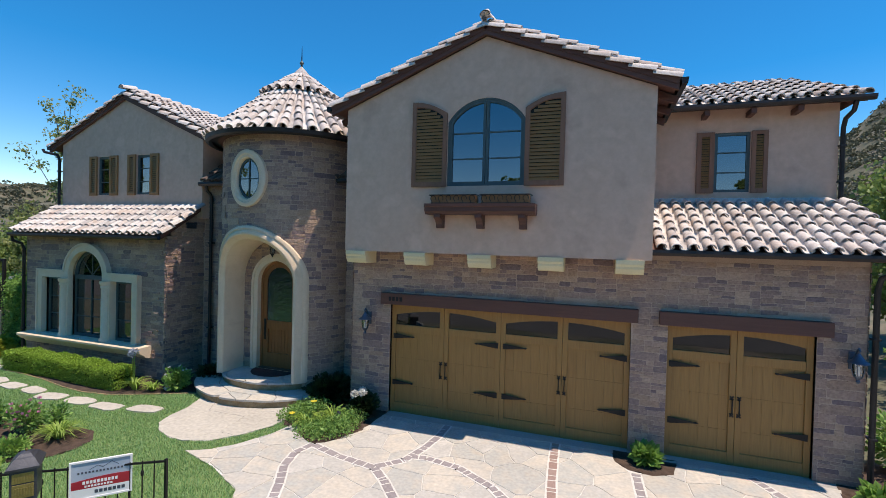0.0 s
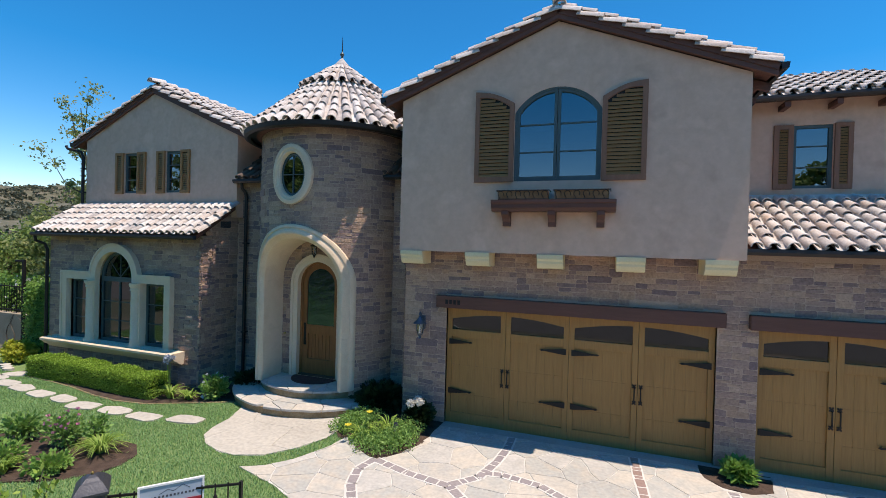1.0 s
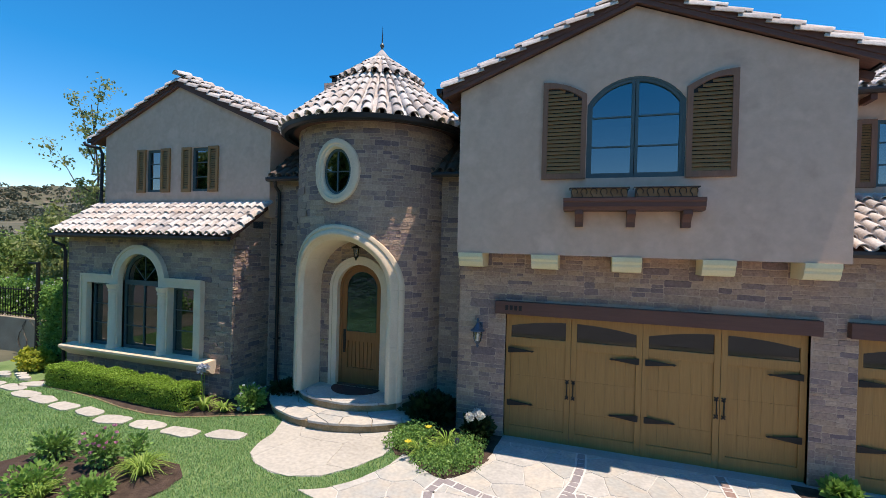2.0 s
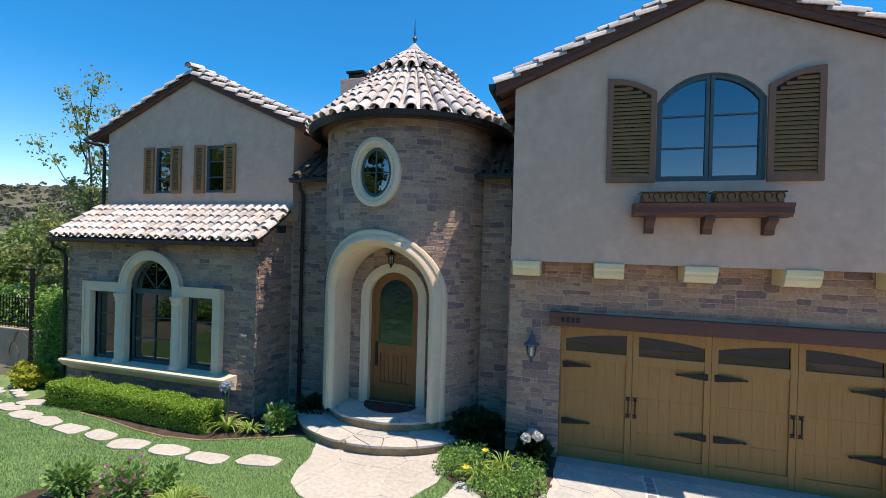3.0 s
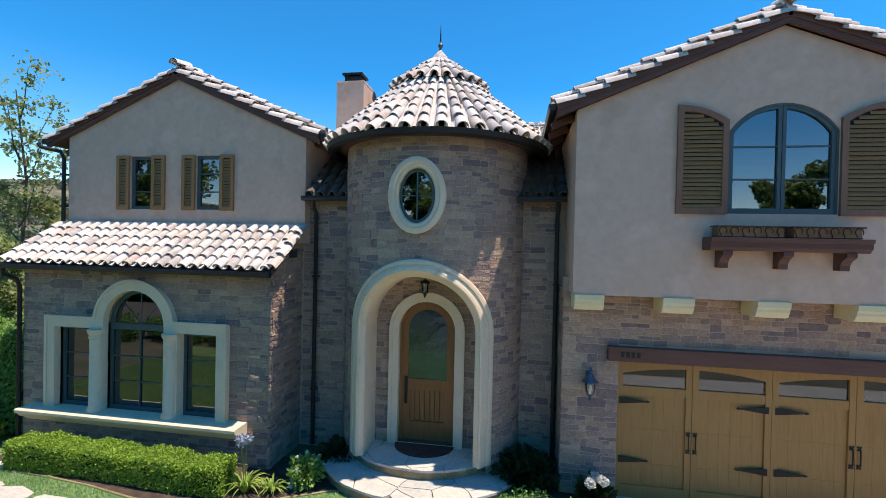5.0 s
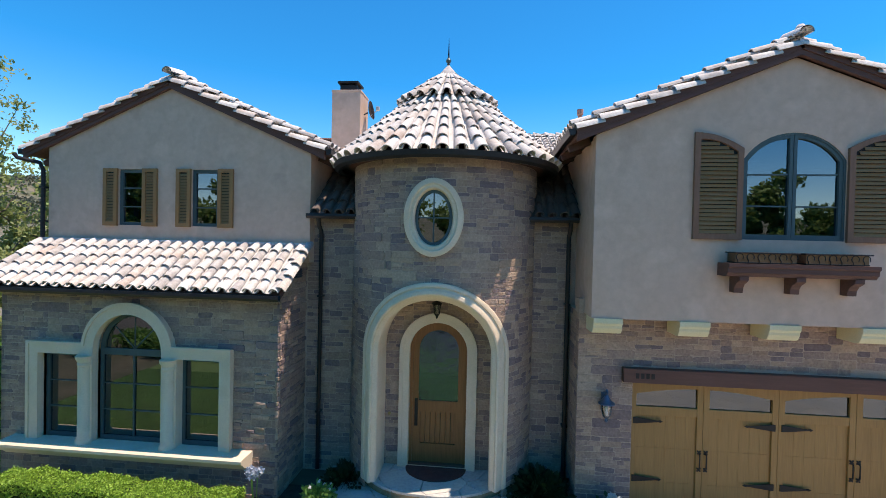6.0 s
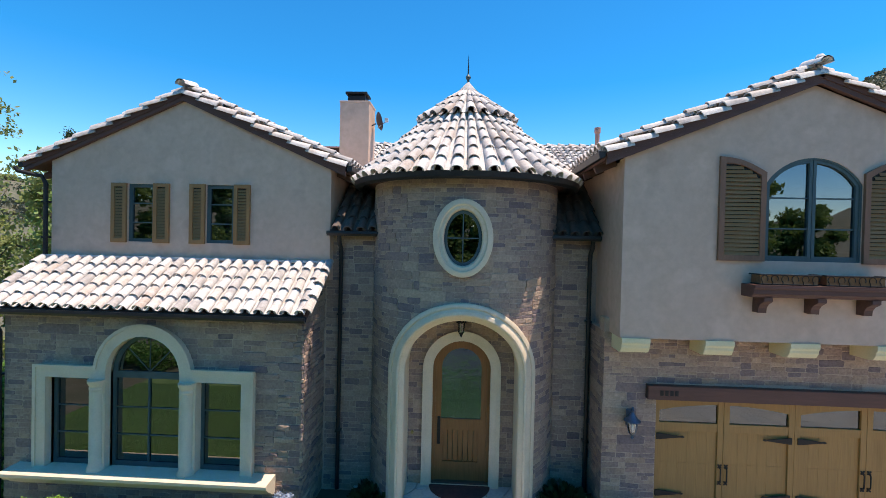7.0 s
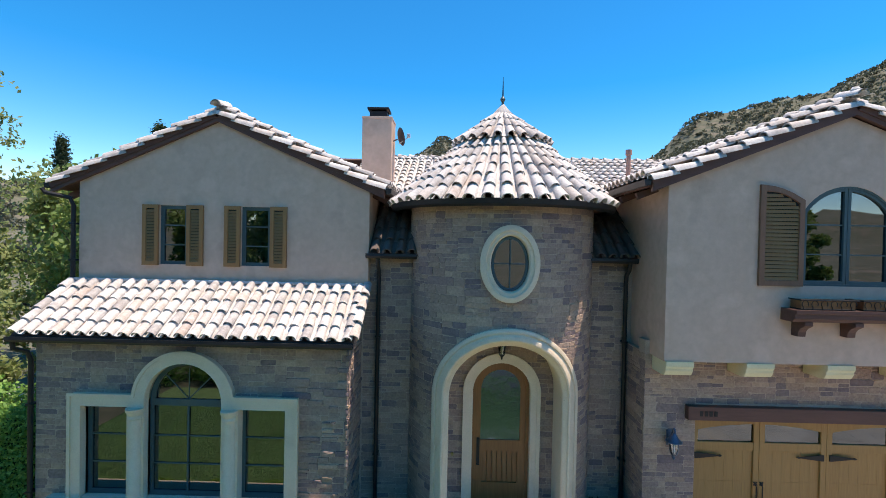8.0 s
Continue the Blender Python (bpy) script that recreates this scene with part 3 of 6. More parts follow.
def paving(region, size, seed, gap):
    """Irregular flags that fill a region."""
    r = random.Random(seed)
    x0, x1 = min(p[0] for p in region), max(p[0] for p in region)
    y0, y1 = min(p[1] for p in region), max(p[1] for p in region)
    seeds = []
    for i in range(-1, int((x1 - x0) / size) + 2):
        for j in range(-1, int((y1 - y0) / size) + 2):
            seeds.append((x0 + (i + 0.5 + r.uniform(-0.46, 0.46)) * size + (j % 2) * size * 0.4, y0 + (j + 0.5 + r.uniform(-0.46, 0.46)) * size))
    cells = []
    for a in seeds:
        poly = region[:]
        for b in seeds:
            d = math.hypot(b[0] - a[0], b[1] - a[1])
            if 0 < d < 3.2 * size:
                nx, ny = (b[0] - a[0]) / d, (b[1] - a[1]) / d
                poly = clip_half(poly, (a[0] + b[0]) / 2 - nx * gap / 2, (a[1] + b[1]) / 2 - ny * gap / 2, nx, ny)
                if len(poly) < 3:
                    break
        if len(poly) >= 3 and abs(poly_area(poly)) > 0.012:
            ragged = []
            for p, q in zip(poly, poly[1:] + poly[:1]):
                n = max(1, int(math.hypot(q[0] - p[0], q[1] - p[1]) / 0.13))
                for k in range(n):
                    x, y = p[0] + (q[0] - p[0]) * k / n, p[1] + (q[1] - p[1]) * k / n
                    ragged.append((x + 0.03 * noise.noise(Vector((x * 4, y * 4, seed))), y + 0.03 * noise.noise(Vector((x * 4, y * 4, seed + 9)))))
            cells.append(ragged)
    return cells


def slab(name, poly, z0, z1, material, parent, bev=0.012):
    cx, cy = sum(p[0] for p in poly) / len(poly), sum(p[1] for p in poly) / len(poly)
    bm = bmesh.new()
    low = [bm.verts.new((x, y, z0)) for x, y in poly]
    mid = [bm.verts.new((x, y, z1 - 0.004)) for x, y in poly]
    top = []
    for x, y in poly:
        d = math.hypot(x - cx, y - cy) + 1e-6
        k = max(0.0, d - bev) / d
        top.append(bm.verts.new((cx + (x - cx) * k, cy + (y - cy) * k, z1)))
    m = len(poly)
    for a, b in ((low, mid), (mid, top)):
        for i in range(m):
            bm.faces.new((a[i], a[(i + 1) % m], b[(i + 1) % m], b[i]))
    bm.faces.new(top)
    return part(name, bm, material, parent)


bm = bmesh.new()
prism(bm, DRIVE, flatwise, -0.06, 0.0)
drive = structure("driveway", bm, grout, "cream flagstone driveway with pale joints and dark paver bands", "driveway")
bm = bmesh.new()
prism(bm, WALK, flatwise, -0.06, 0.0)
walkway = structure("front_walk", bm, grout, "pale flagstone front walk curving to the entrance", "path")
bm = box(-3.05, 9.2, -0.05, 5.05, 9.75, 0.0)
structure("garage_apron", bm, concrete, "grey concrete threshold strip under the garage doors", "threshold")

# ---- walls ----
PX = -12.125      # middle of the big ground-floor window
LOWER_HOLES = [rect(PX - 1.80, 0.84, PX - 0.92, 2.48), arch(PX, 0.68, 0.84, 2.58), rect(PX + 0.92, 0.84, PX + 1.80, 2.48)]
bm = bmesh.new()
panel(bm, rect(-14.83, -0.05, -9.27, 3.72), LOWER_HOLES, facing, 9.10, 9.34)
wall_left = structure("wall_left_lower", bm, mortar, "rubble stone wall of the window wing's ground floor", "stone wall")


def left_blocked(a, b):
    z = (a + b) / 2
    out = []
    if 0.6 < z < 2.58:
        out.append((PX - 2.01, PX + 2.01))
    elif 2.58 <= z < 3.40:
        h = math.sqrt(max(0, 0.88 ** 2 - (z - 2.56) ** 2))
        out.append((PX - h, PX + h))
    return out


def on_front(y):
    return lambda u, z: Matrix.Translation((u, y, z)) @ Matrix.Rotation(math.pi, 4, "Z")


def on_right(x):     # faces +x, u runs along y
    return lambda u, z: Matrix.Translation((x, u, z)) @ Matrix.Rotation(-math.pi / 2, 4, "Z")


def on_left(x):      # faces -x
    return lambda u, z: Matrix.Translation((x, u, z)) @ Matrix.Rotation(math.pi / 2, 4, "Z")


bm = bmesh.new()
prism(bm, [(9.34, -0.05), (10.3, -0.05), (10.3, 4.3), (9.98, 4.3), (9.34, 3.93)], sideways, -9.51, -9.27)
wall_left_side = structure("wall_left_return", bm, mortar, "rubble stone return wall beside the tower", "stone wall")
bm = bmesh.new()
prism(bm, [(9.34, -0.05), (15.5, -0.05), (15.5, 4.4), (10.03, 4.4), (9.34, 3.93)], sideways, -14.83, -14.6)
structure("wall_left_end", bm, plaster, "plain end wall of the window wing", "wall")

peak_l, cx_l = 7.74, -12.09


def gable(x0, x1, z0, cx, peak, slope):
    return [(x0, z0), (x1, z0), (x1, peak - slope * (x1 - cx)), (cx, peak), (x0, peak - slope * (cx - x0))]


WL = [(-13.25, -12.70), (-11.63, -11.05)]
bm = bmesh.new()
panel(bm, gable(-14.85, -9.11, 4.25, cx_l, peak_l, 0.44), [rect(a, 4.93, b, 6.09) for a, b in WL], facing, 10.03, 10.27)
structure("wall_left_upper", bm, plaster, "tan stucco gable wall of the window wing", "stucco wall")
structure("wall_left_upper_side", box(-9.36, 10.27, 4.25, -9.12, 15.5, 6.42), plaster, "tan stucco side wall of the window wing", "stucco wall")
structure("wall_left_upper_end", box(-14.85, 10.27, 4.4, -14.61, 15.5, 6.42), plaster, "tan stucco end wall of the window wing", "stucco wall")

CX = -0.87
WX = CX + 0.022     # middle of the arched window
WINC = arch(WX, 0.757, 4.87, 6.12, 14, rise=0.43)
bm = bmesh.new()
panel(bm, gable(-3.86, 2.13, 3.54, CX, 7.71, 0.40), [WINC], facing, 8.855, 9.095)
structure("wall_center_upper", bm, plaster, "tan stucco gable wall jettied over the garage", "stucco wall")
structure("wall_center_side_left", box(-3.86, 9.095, 3.54, -3.62, 16, 6.48), plaster, "tan stucco side wall over the garage", "stucco wall")
structure("wall_center_side_right", box(1.89, 9.095, 3.54, 2.13, 16, 6.48), plaster, "tan stucco side wall over the garage", "stucco wall")
structure("wall_center_soffit", box(-3.62, 9.095, 3.545, 1.89, 9.7, 3.70), plaster, "stucco underside of the jettied upper floor", "soffit")

D1, D2 = (-3.01, 1.87), (2.48, 4.69)
bm = bmesh.new()
panel(bm, [(-3.95, -0.05), (D1[0], -0.05), (D1[0], 2.44), (D1[1], 2.44), (D1[1], -0.05), (D2[0], -0.05), (D2[0], 2.44), (D2[1], 2.44), (D2[1], -0.05), (5.35, -0.05), (5.35, 3.78), (-3.95, 3.78)], [], facing, 9.40, 9.66)
wall_garage = structure("wall_garage", bm, mortar, "rubble stone wall round the garage doors", "stone wall")
wall_garage_side = structure("wall_garage_return", box(-3.95, 9.66, -0.05, -3.70, 10.4, 3.56), mortar, "rubble stone return wall of the garage", "stone wall")
wall_right_end = structure("wall_right_end", box(5.11, 9.66, -0.05, 5.35, 16, 4.0), mortar, "stone end wall of the garage", "stone wall")
WR = (3.52, 4.17)
bm = bmesh.new()
panel(bm, rect(2.13, 4.4, 5.65, 6.85), [rect(WR[0], 4.97, WR[1], 6.22)], facing, 11.32, 11.56)
structure("wall_right_upper", bm, plaster, "pale stucco upper wall of the rear wing", "stucco wall")
structure("wall_right_upper_side", box(5.41, 11.56, 4.4, 5.65, 18.5, 7.0), plaster, "stucco end wall of the rear wing", "stucco wall")

wall_link_left = structure("wall_link_left", box(-9.27, 10.27, -0.05, -7.6, 10.5, 5.2), mortar, "narrow stone wall between wing and tower", "stone wall")
wall_link_right = structure("wall_link_right", box(-5.3, 10.27, -0.05, -3.70, 10.5, 5.2), mortar, "narrow stone wall between tower and garage", "stone wall")
structure("wall_back", box(-14.85, 18.3, -0.05, 5.65, 18.5, 7.0), plaster, "plain back wall of the house", "wall")
structure("floor_upper", box(-14.6, 10.6, 3.75, 5.1, 18.3, 3.95), inside, "plain upper floor inside the house", "floor")
structure("floor_ground", box(-14.6, 10.6, -0.02, 5.1, 18.3, 0.10), inside, "plain ground floor inside the house", "floor")
structure("ceiling", box(-14.6, 11.6, 6.42, 5.4, 18.3, 6.47), inside, "plain ceiling inside the house", "ceiling")
structure("wall_room_back", box(-14.6, 13.4, 0.1, -9.5, 13.5, 3.75), inside, "plain room wall behind the big window", "wall")

# the round tower, with its doorway and oval window
bm = bmesh.new()
NA, NZ = 96, 80
A0, A1 = radians(165), radians(375)


def tower_cut(a, z, R):
    x = R * math.cos(a)
    if math.sin(a) > 0:
        return False
    if abs(x) < 1.21 and z < 2.71 or (z >= 2.71 and math.hypot(x, z - 2.71) < 1.21):
        return True
    return (x / 0.36) ** 2 + ((z - 5.13) / 0.53) ** 2 < 1


for R in (TR, TR - 0.22):
    grid = [[bm.verts.new((GX + R * math.cos(A0 + (A1 - A0) * i / NA), GY + R * math.sin(A0 + (A1 - A0) * i / NA), -0.05 + 6.22 * j / NZ)) for j in range(NZ + 1)] for i in range(NA + 1)]
    for i in range(NA):
        for j in range(NZ):
            if not tower_cut(A0 + (A1 - A0) * (i + 0.5) / NA, -0.05 + 6.22 * (j + 0.5) / NZ, R):
                bm.faces.new((grid[i][j], grid[i + 1][j], grid[i + 1][j + 1], grid[i][j + 1]))
wall_tower = structure("wall_tower", bm, mortar, "round stone entrance tower wall", "tower wall", True)
bm = bmesh.new()
panel(bm, rect(GX - 1.4, 0.3, GX + 1.4, 4.2), [arch(GX + 0.01, 0.58, 0.31, 2.62)], facing, 9.92, 10.12)
wall_porch = structure("wall_porch", bm, mortar, "stone wall behind the entrance arch", "stone wall")


def on_tower(u, z):
    a = -math.pi / 2 + u / TR
    return Matrix.Translation((GX + TR * math.cos(a), GY + TR * math.sin(a), z)) @ Matrix.Rotation(a - math.pi / 2, 4, "Z")


def tower_blocked(a, b):
    z = (a + b) / 2
    out = []
    half = None
    if z < 2.68:
        half = 1.26
    elif z < 2.68 + 1.26:
        half = math.sqrt(1.26 ** 2 - (z - 2.68) ** 2)
    elif abs(z - 5.13) < 0.60:
        half = 0.44 * math.sqrt(1 - ((z - 5.13) / 0.61) ** 2)
    if half:
        s = TR * math.asin(min(1, half / TR))
        out.append((-s, s))
    return out


def porch_blocked(a, b):
    z = (a + b) / 2
    half = 0.70 if z < 2.60 else math.sqrt(max(0, 0.72 ** 2 - (z - 2.60) ** 2))
    return [(GX + 0.01 - half, GX + 0.01 + half)] if half > 0.05 else []


def garage_blocked(a, b):
    out = []
    if a < 2.40:
        out += [(D1[0] + 0.0, D1[1]), D2]
    if b > 2.42 and a < 2.63:
        out += [(-3.18, 1.98), (2.33, 4.87)]
    return out


# ---- roofs ----
def slope_deck(name, quad, label, category="roof"):
    """A thin roof deck under the tiles: four corners, from the eave up."""
    bm = bmesh.new()
    q = [Vector(p) for p in quad]
    w = (q[1] - q[0]).cross(q[3] - q[0]).normalized()
    if w.z < 0:
        w = -w
    a = [bm.verts.new(p) for p in q]
    b = [bm.verts.new(p - w * 0.10) for p in q]
    for i in range(4):
        bm.faces.new((a[i], a[(i + 1) % 4], b[(i + 1) % 4], b[i]))
    bm.faces.new(a)
    bm.faces.new(b[::-1])
    return structure(name, bm, brown, label, category)


near = lambda it: (it[1].translation - Vector((-3.5, 1.0, 4.3))).length
# window-wing lean-to
LE, LT = (8.80, 3.74), (10.03, 4.56)
sl = Vector((0, LT[0] - LE[0], LT[1] - LE[1]))
roof_left_low = slope_deck("roof_left_lower", [(-15.0, *LE), (-9.14, *LE), (-9.14, *LT), (-15.0, *LT)], "lean-to roof of bleached clay barrel tiles")
tile_slope(roof_left_low, (-14.93, LE[0], LE[1]), (1, 0, 0), sl, 5.70, sl.length, 1, gauge=0.30, key=near)
tile_run(roof_left_low, [(-9.13, LE[0] - 0.02, LE[1] + 0.06), (-9.13, LT[0], LT[1] + 0.06)], (0, -sl.z / sl.length, sl.y / sl.length), 4, wide=1.2)
# right lean-to
RE, RT = (8.98, 3.72), (11.32, 4.76)
sr = Vector((0, RT[0] - RE[0], RT[1] - RE[1]))
roof_right_low = slope_deck("roof_right_lower", [(2.14, *RE), (5.78, *RE), (5.78, *RT), (2.14, *RT)], "lean-to roof of cream and rust barrel tiles over the garage")
tile_slope(roof_right_low, (2.27, RE[0], RE[1]), (1, 0, 0), sr, 3.45, sr.length, 2, key=near)
tile_run(roof_right_low, [(5.78, RE[0] - 0.02, RE[1] + 0.06), (5.78, RT[0], RT[1] + 0.06)], (0, -sr.z / sr.length, sr.y / sr.length), 5)


def gable_roof(name, cx, half, ridge, slope, y0, y1, label, seed):
    """Two slopes with their ridge along y, rake boards and rake tiles in front."""
    up = Vector((0, 0, 1))
    decks = []
    for s in (-1, 1):
        e = (cx + s * half, ridge - slope * half - 0.12)
        v = Vector((-s * half, 0, slope * half))
        q = [(e[0], y0, e[1]), (e[0], y1, e[1]), (cx, y1, ridge - 0.12), (cx, y0, ridge - 0.12)]
        deck = slope_deck(name + ("_left" if s < 0 else "_right"), q, label)
        decks.append(deck)
        u = (0, -1, 0) if s < 0 else (0, 1, 0)
        o = (e[0], y1, e[1] + 0.075) if s < 0 else (e[0], y0 + 0.22, e[1] + 0.075)
        tile_slope(deck, o, u, v, y1 - y0 - 0.22, v.length, seed + s, limit=150, key=near)
        w = Vector((slope * s, 0, 1)).normalized()
        tile_run(deck, [(e[0], y0 + 0.06, e[1] - 0.01), (cx, y0 + 0.06, ridge - 0.13)], w, seed + 7 * s, gauge=0.40, wide=1.45)
        # rake board
        bm = bmesh.new()
        prism(bm, [(cx, ridge - 0.12), (cx + s * (half - 0.02), ridge - 0.12 - slope * (half - 0.02)), (cx + s * (half - 0.02), ridge - 0.31 - slope * (half - 0.02)), (cx, ridge - 0.31)], facing, y0 + 0.02, y0 + 0.09)
        part("rake_board", bm, brown, deck, "dark brown rake board")
        # rafter tails under the eave
        k = 0
        y = y0 + 0.55
        while y < min(y1, y0 + 5):
            bm = box(-0.05, y - 0.045, -0.06, 0.33, y + 0.045, 0.06, 0.008)
            bmesh.ops.transform(bm, matrix=Matrix.Translation((e[0] + (-s) * 0.02, 0, e[1] - 0.19)) @ Matrix.Rotation(math.atan(slope) * s if s > 0 else -math.atan(slope), 4, "Y") @ Matrix.Diagonal((-s, 1, 1, 1)), verts=bm.verts)
            part("rafter_tail", bm, brown, deck)
            y += 0.75
        # eave gutter
        bm = bmesh.new()
        gx = e[0] + s * 0.06
        prism(bm, [(gx - 0.06, e[1] + 0.02), (gx + 0.06, e[1] + 0.02), (gx + 0.05, e[1] - 0.07), (gx - 0.04, e[1] - 0.09)], facing, y0 + 0.02, y1)
        g = thing("gutter", (gx, y0, e[1]), "dark bronze eave gutter under clay tiles", "gutter")
        part("trough", bm, bronze, g)
    tile_run(decks[0], [(cx, y1, ridge + 0.04), (cx, y0 - 0.02, ridge + 0.04)], up, seed + 30, name="ridge_tile", wide=1.5)
    return decks


gable_roof("roof_left_upper", cx_l, 3.30, 8.045, 0.44, 9.93, 15.6, "gable roof of weathered clay barrel tiles on the window wing", 40)
gable_roof("roof_center", CX, 3.33, 8.02, 0.40, 8.72, 16.0, "gable roof of weathered clay barrel tiles over the garage", 60)
bm = bmesh.new()
lathe(bm, [(0.02, 8.06), (0.06, 8.09), (0.07, 8.14), (0.045, 8.18), (0.01, 8.19)], CX, 8.79, 10)
f = thing("ridge_cap", (CX, 8.79, 8.06), "weathered clay end cap on the roof ridge", "ridge cap")
part("cap", bm, tile_mat, f, "", True)
# right wing: hipped at its outer end, ridge along x
HX, HY, HZ = 5.42, 13.3, 7.76
s2 = Vector((0, HY - 10.92, HZ - 6.70))
roof_right = slope_deck("roof_right_upper", [(1.0, 10.92, 6.70), (5.92, 10.92, 6.70), (HX, HY, HZ), (1.0, HY, HZ)], "hipped upper roof of weathered clay barrel tiles on the rear wing")
tile_slope(roof_right, (2.2, 10.92, 6.70), (1, 0, 0), s2, 3.70, s2.length, 8, limit=150, key=near, keep=lambda p: p.x < 5.94 - (p.y - 10.92) * (5.92 - HX) / (HY - 10.92))
slope_deck("roof_right_back", [(5.92, 15.7, 6.70), (1.0, 15.7, 6.70), (1.0, HY, HZ), (HX, HY, HZ)], "back slope of the rear wing's roof")
slope_deck("roof_right_hip", [(5.92, 10.92, 6.70), (5.92, 15.7, 6.70), (HX, HY + 0.01, HZ), (HX, HY - 0.01, HZ)], "hip end of the rear wing's roof")
tile_run(roof_right, [(5.92, 10.92, 6.76), (HX, HY, HZ + 0.05)], (0.3, -0.3, 0.9), 9)
tile_run(roof_right, [(1.0, HY, HZ + 0.04), (HX, HY, HZ + 0.04)], (0, 0, 1), 10, name="ridge_tile", wide=1.3)
for x in (2.51, 3.29, 4.11, 4.89):
    part("rafter_tail", box(x - 0.05, 10.94, 6.50, x + 0.05, 11.34, 6.61, 0.008), brown, roof_right)
# main roof behind
s3 = Vector((0, 4.4, 2.0))
roof_main = slope_deck("roof_main", [(-10.5, 12.6, 6.35), (1.5, 12.6, 6.35), (1.5, 17.0, 8.35), (-10.5, 17.0, 8.35)], "main roof of clay barrel tiles behind the tower")
tile_slope(roof_main, (-10.4, 12.6, 6.37), (1, 0, 0), s3, 11.8, s3.length, 12, limit=0)
tile_run(roof_main, [(-10.5, 17.0, 8.42), (1.5, 17.0, 8.42)], (0, 0, 1), 13, name="ridge_tile", wide=1.45)
slope_deck("roof_main_back", [(-14.8, 18.6, 6.5), (1.5, 18.6, 6.5), (1.5, 17.0, 8.35), (-14.8, 17.0, 8.35)], "back slope of the main roof")
# link roofs beside the tower; their tiles carry the shade in their colour
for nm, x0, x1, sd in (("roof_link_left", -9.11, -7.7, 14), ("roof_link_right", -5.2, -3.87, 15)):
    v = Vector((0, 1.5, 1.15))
    dk = slope_deck(nm, [(x0, 9.98, 5.22), (x1, 9.98, 5.22), (x1, 11.48, 6.37), (x0, 11.48, 6.37)], "small roof of clay tiles with shade in their colour, between the tower and the wing")
    tile_slope(dk, (x0 + 0.14, 9.98, 5.22), (1, 0, 0), v, x1 - x0 - 0.2, v.length, sd, rest=shaded_tile)

# cone roof of the tower
bm = bmesh.new()
lathe(bm, [(TR - 0.2, 6.14), (2.16, 6.17), (2.16, 6.20), (0.92, 7.38), (0.80, 7.48), (0.06, 8.16)], GX, GY, 48)
roof_tower = structure("roof_tower", bm, brown, "conical tower roof of cream, grey and rust barrel tiles", "roof")
caps, pans = [], []
rt = random.Random(21)


def cone_tiles(r0, z0, r1, z1, cols, rows):
    run = math.hypot(r0 - r1, z1 - z0)
    cs, sn = (r0 - r1) / run, (z1 - z0) / run
    g = run / rows
    for r in range(rows):
        for c in range(cols):
            a = 2 * math.pi * (c + rt.uniform(-0.06, 0.06)) / cols
            rad = Vector((math.cos(a), math.sin(a), 0))
            v = (-rad * cs + Vector((0, 0, sn)))
            w = rad * sn + Vector((0, 0, cs))
            s = r * g - 0.03 + rt.uniform(-0.015, 0.015)
            rr = r0 - cs * s
            rtop = max(0.05, r0 - cs * (s + g))
            wide = 2 * math.pi * rr / cols
            p = Vector((GX, GY, z0 + sn * s)) + rad * rr
            v2 = (v - w * 0.11).normalized()
            u = v2.cross(w).normalized()
            caps.append((UNIT_TILE, axes(p + w * (0.06 + rt.uniform(0, 0.015)), u, v2, u.cross(v2)) @ Matrix.Diagonal((wide * 0.72, g + 0.08, min(0.24, wide * 0.80), 1))))
            a2 = a + math.pi / cols
            rad = Vector((math.cos(a2), math.sin(a2), 0))
            v = (-rad * cs + Vector((0, 0, sn)))
            w = rad * sn + Vector((0, 0, cs))
            u = rad.cross(Vector((0, 0, 1)))
            p = Vector((GX, GY, z0 + sn * (s + 0.03))) + rad * (rr - 0.03) + w * 0.075
            pans.append((UNIT_TILE, axes(p, u, v, u.cross(v)) @ Matrix.Diagonal((wide * 0.7, g + 0.06, 0.12, 1))))


cone_tiles(2.24, 6.17, 0.84, 7.48, 46, 6)
cone_tiles(0.95, 7.48, 0.14, 8.16, 25, 3)
pieces("tile", caps, roof_tower, 300, tile_joined, key=near)
joined("pan_tiles", pans, tile_joined, roof_tower)
bm = bmesh.new()
lathe(bm, [(2.12, 6.22), (2.12, 6.10), (2.2, 6.085), (2.27, 6.12), (2.285, 6.21), (2.25, 6.215), (2.24, 6.16)], GX, GY, 64)
g = thing("gutter", (GX, GY - 2.2, 6.1), "dark bronze gutter ring round the tower roof", "gutter")
part("ring", bm, bronze, g, "", True)
fin = thing("roof_finial", (GX, GY, 8.14), "slender verdigris metal finial on the tower roof", "finial")
bm = bmesh.new()
lathe(bm, [(0.235, 8.14), (0.23, 8.17), (0.12, 8.29), (0.02, 8.41)], GX, GY, 20)
part("cone", bm, tile_mat, fin, "pale weathered mortar cone", True)
bm = bmesh.new()
lathe(bm, [(0.018, 8.37), (0.02, 8.41), (0.035, 8.43), (0.018, 8.445), (0.045, 8.47), (0.055, 8.50), (0.045, 8.53), (0.018, 8.56), (0.015, 8.60)], GX, GY, 14)
part("ball", bm, teal, fin, "", True)
bm = bmesh.new()
tube(bm, [(GX, GY, 8.56), (GX, GY, 8.78), (GX, GY, 8.97)], 0.017, 8, 0.003)
part("spike", bm, iron, fin, "", True)


# ---- windows, doors and shutters ----
def glaze(name, outline, y, parent, material=None):
    bm = bmesh.new()
    prism(bm, outline, facing, y, y + 0.008)
    ob = part(name, bm, material or glass, parent)
    ob.visible_shadow = False
    return ob


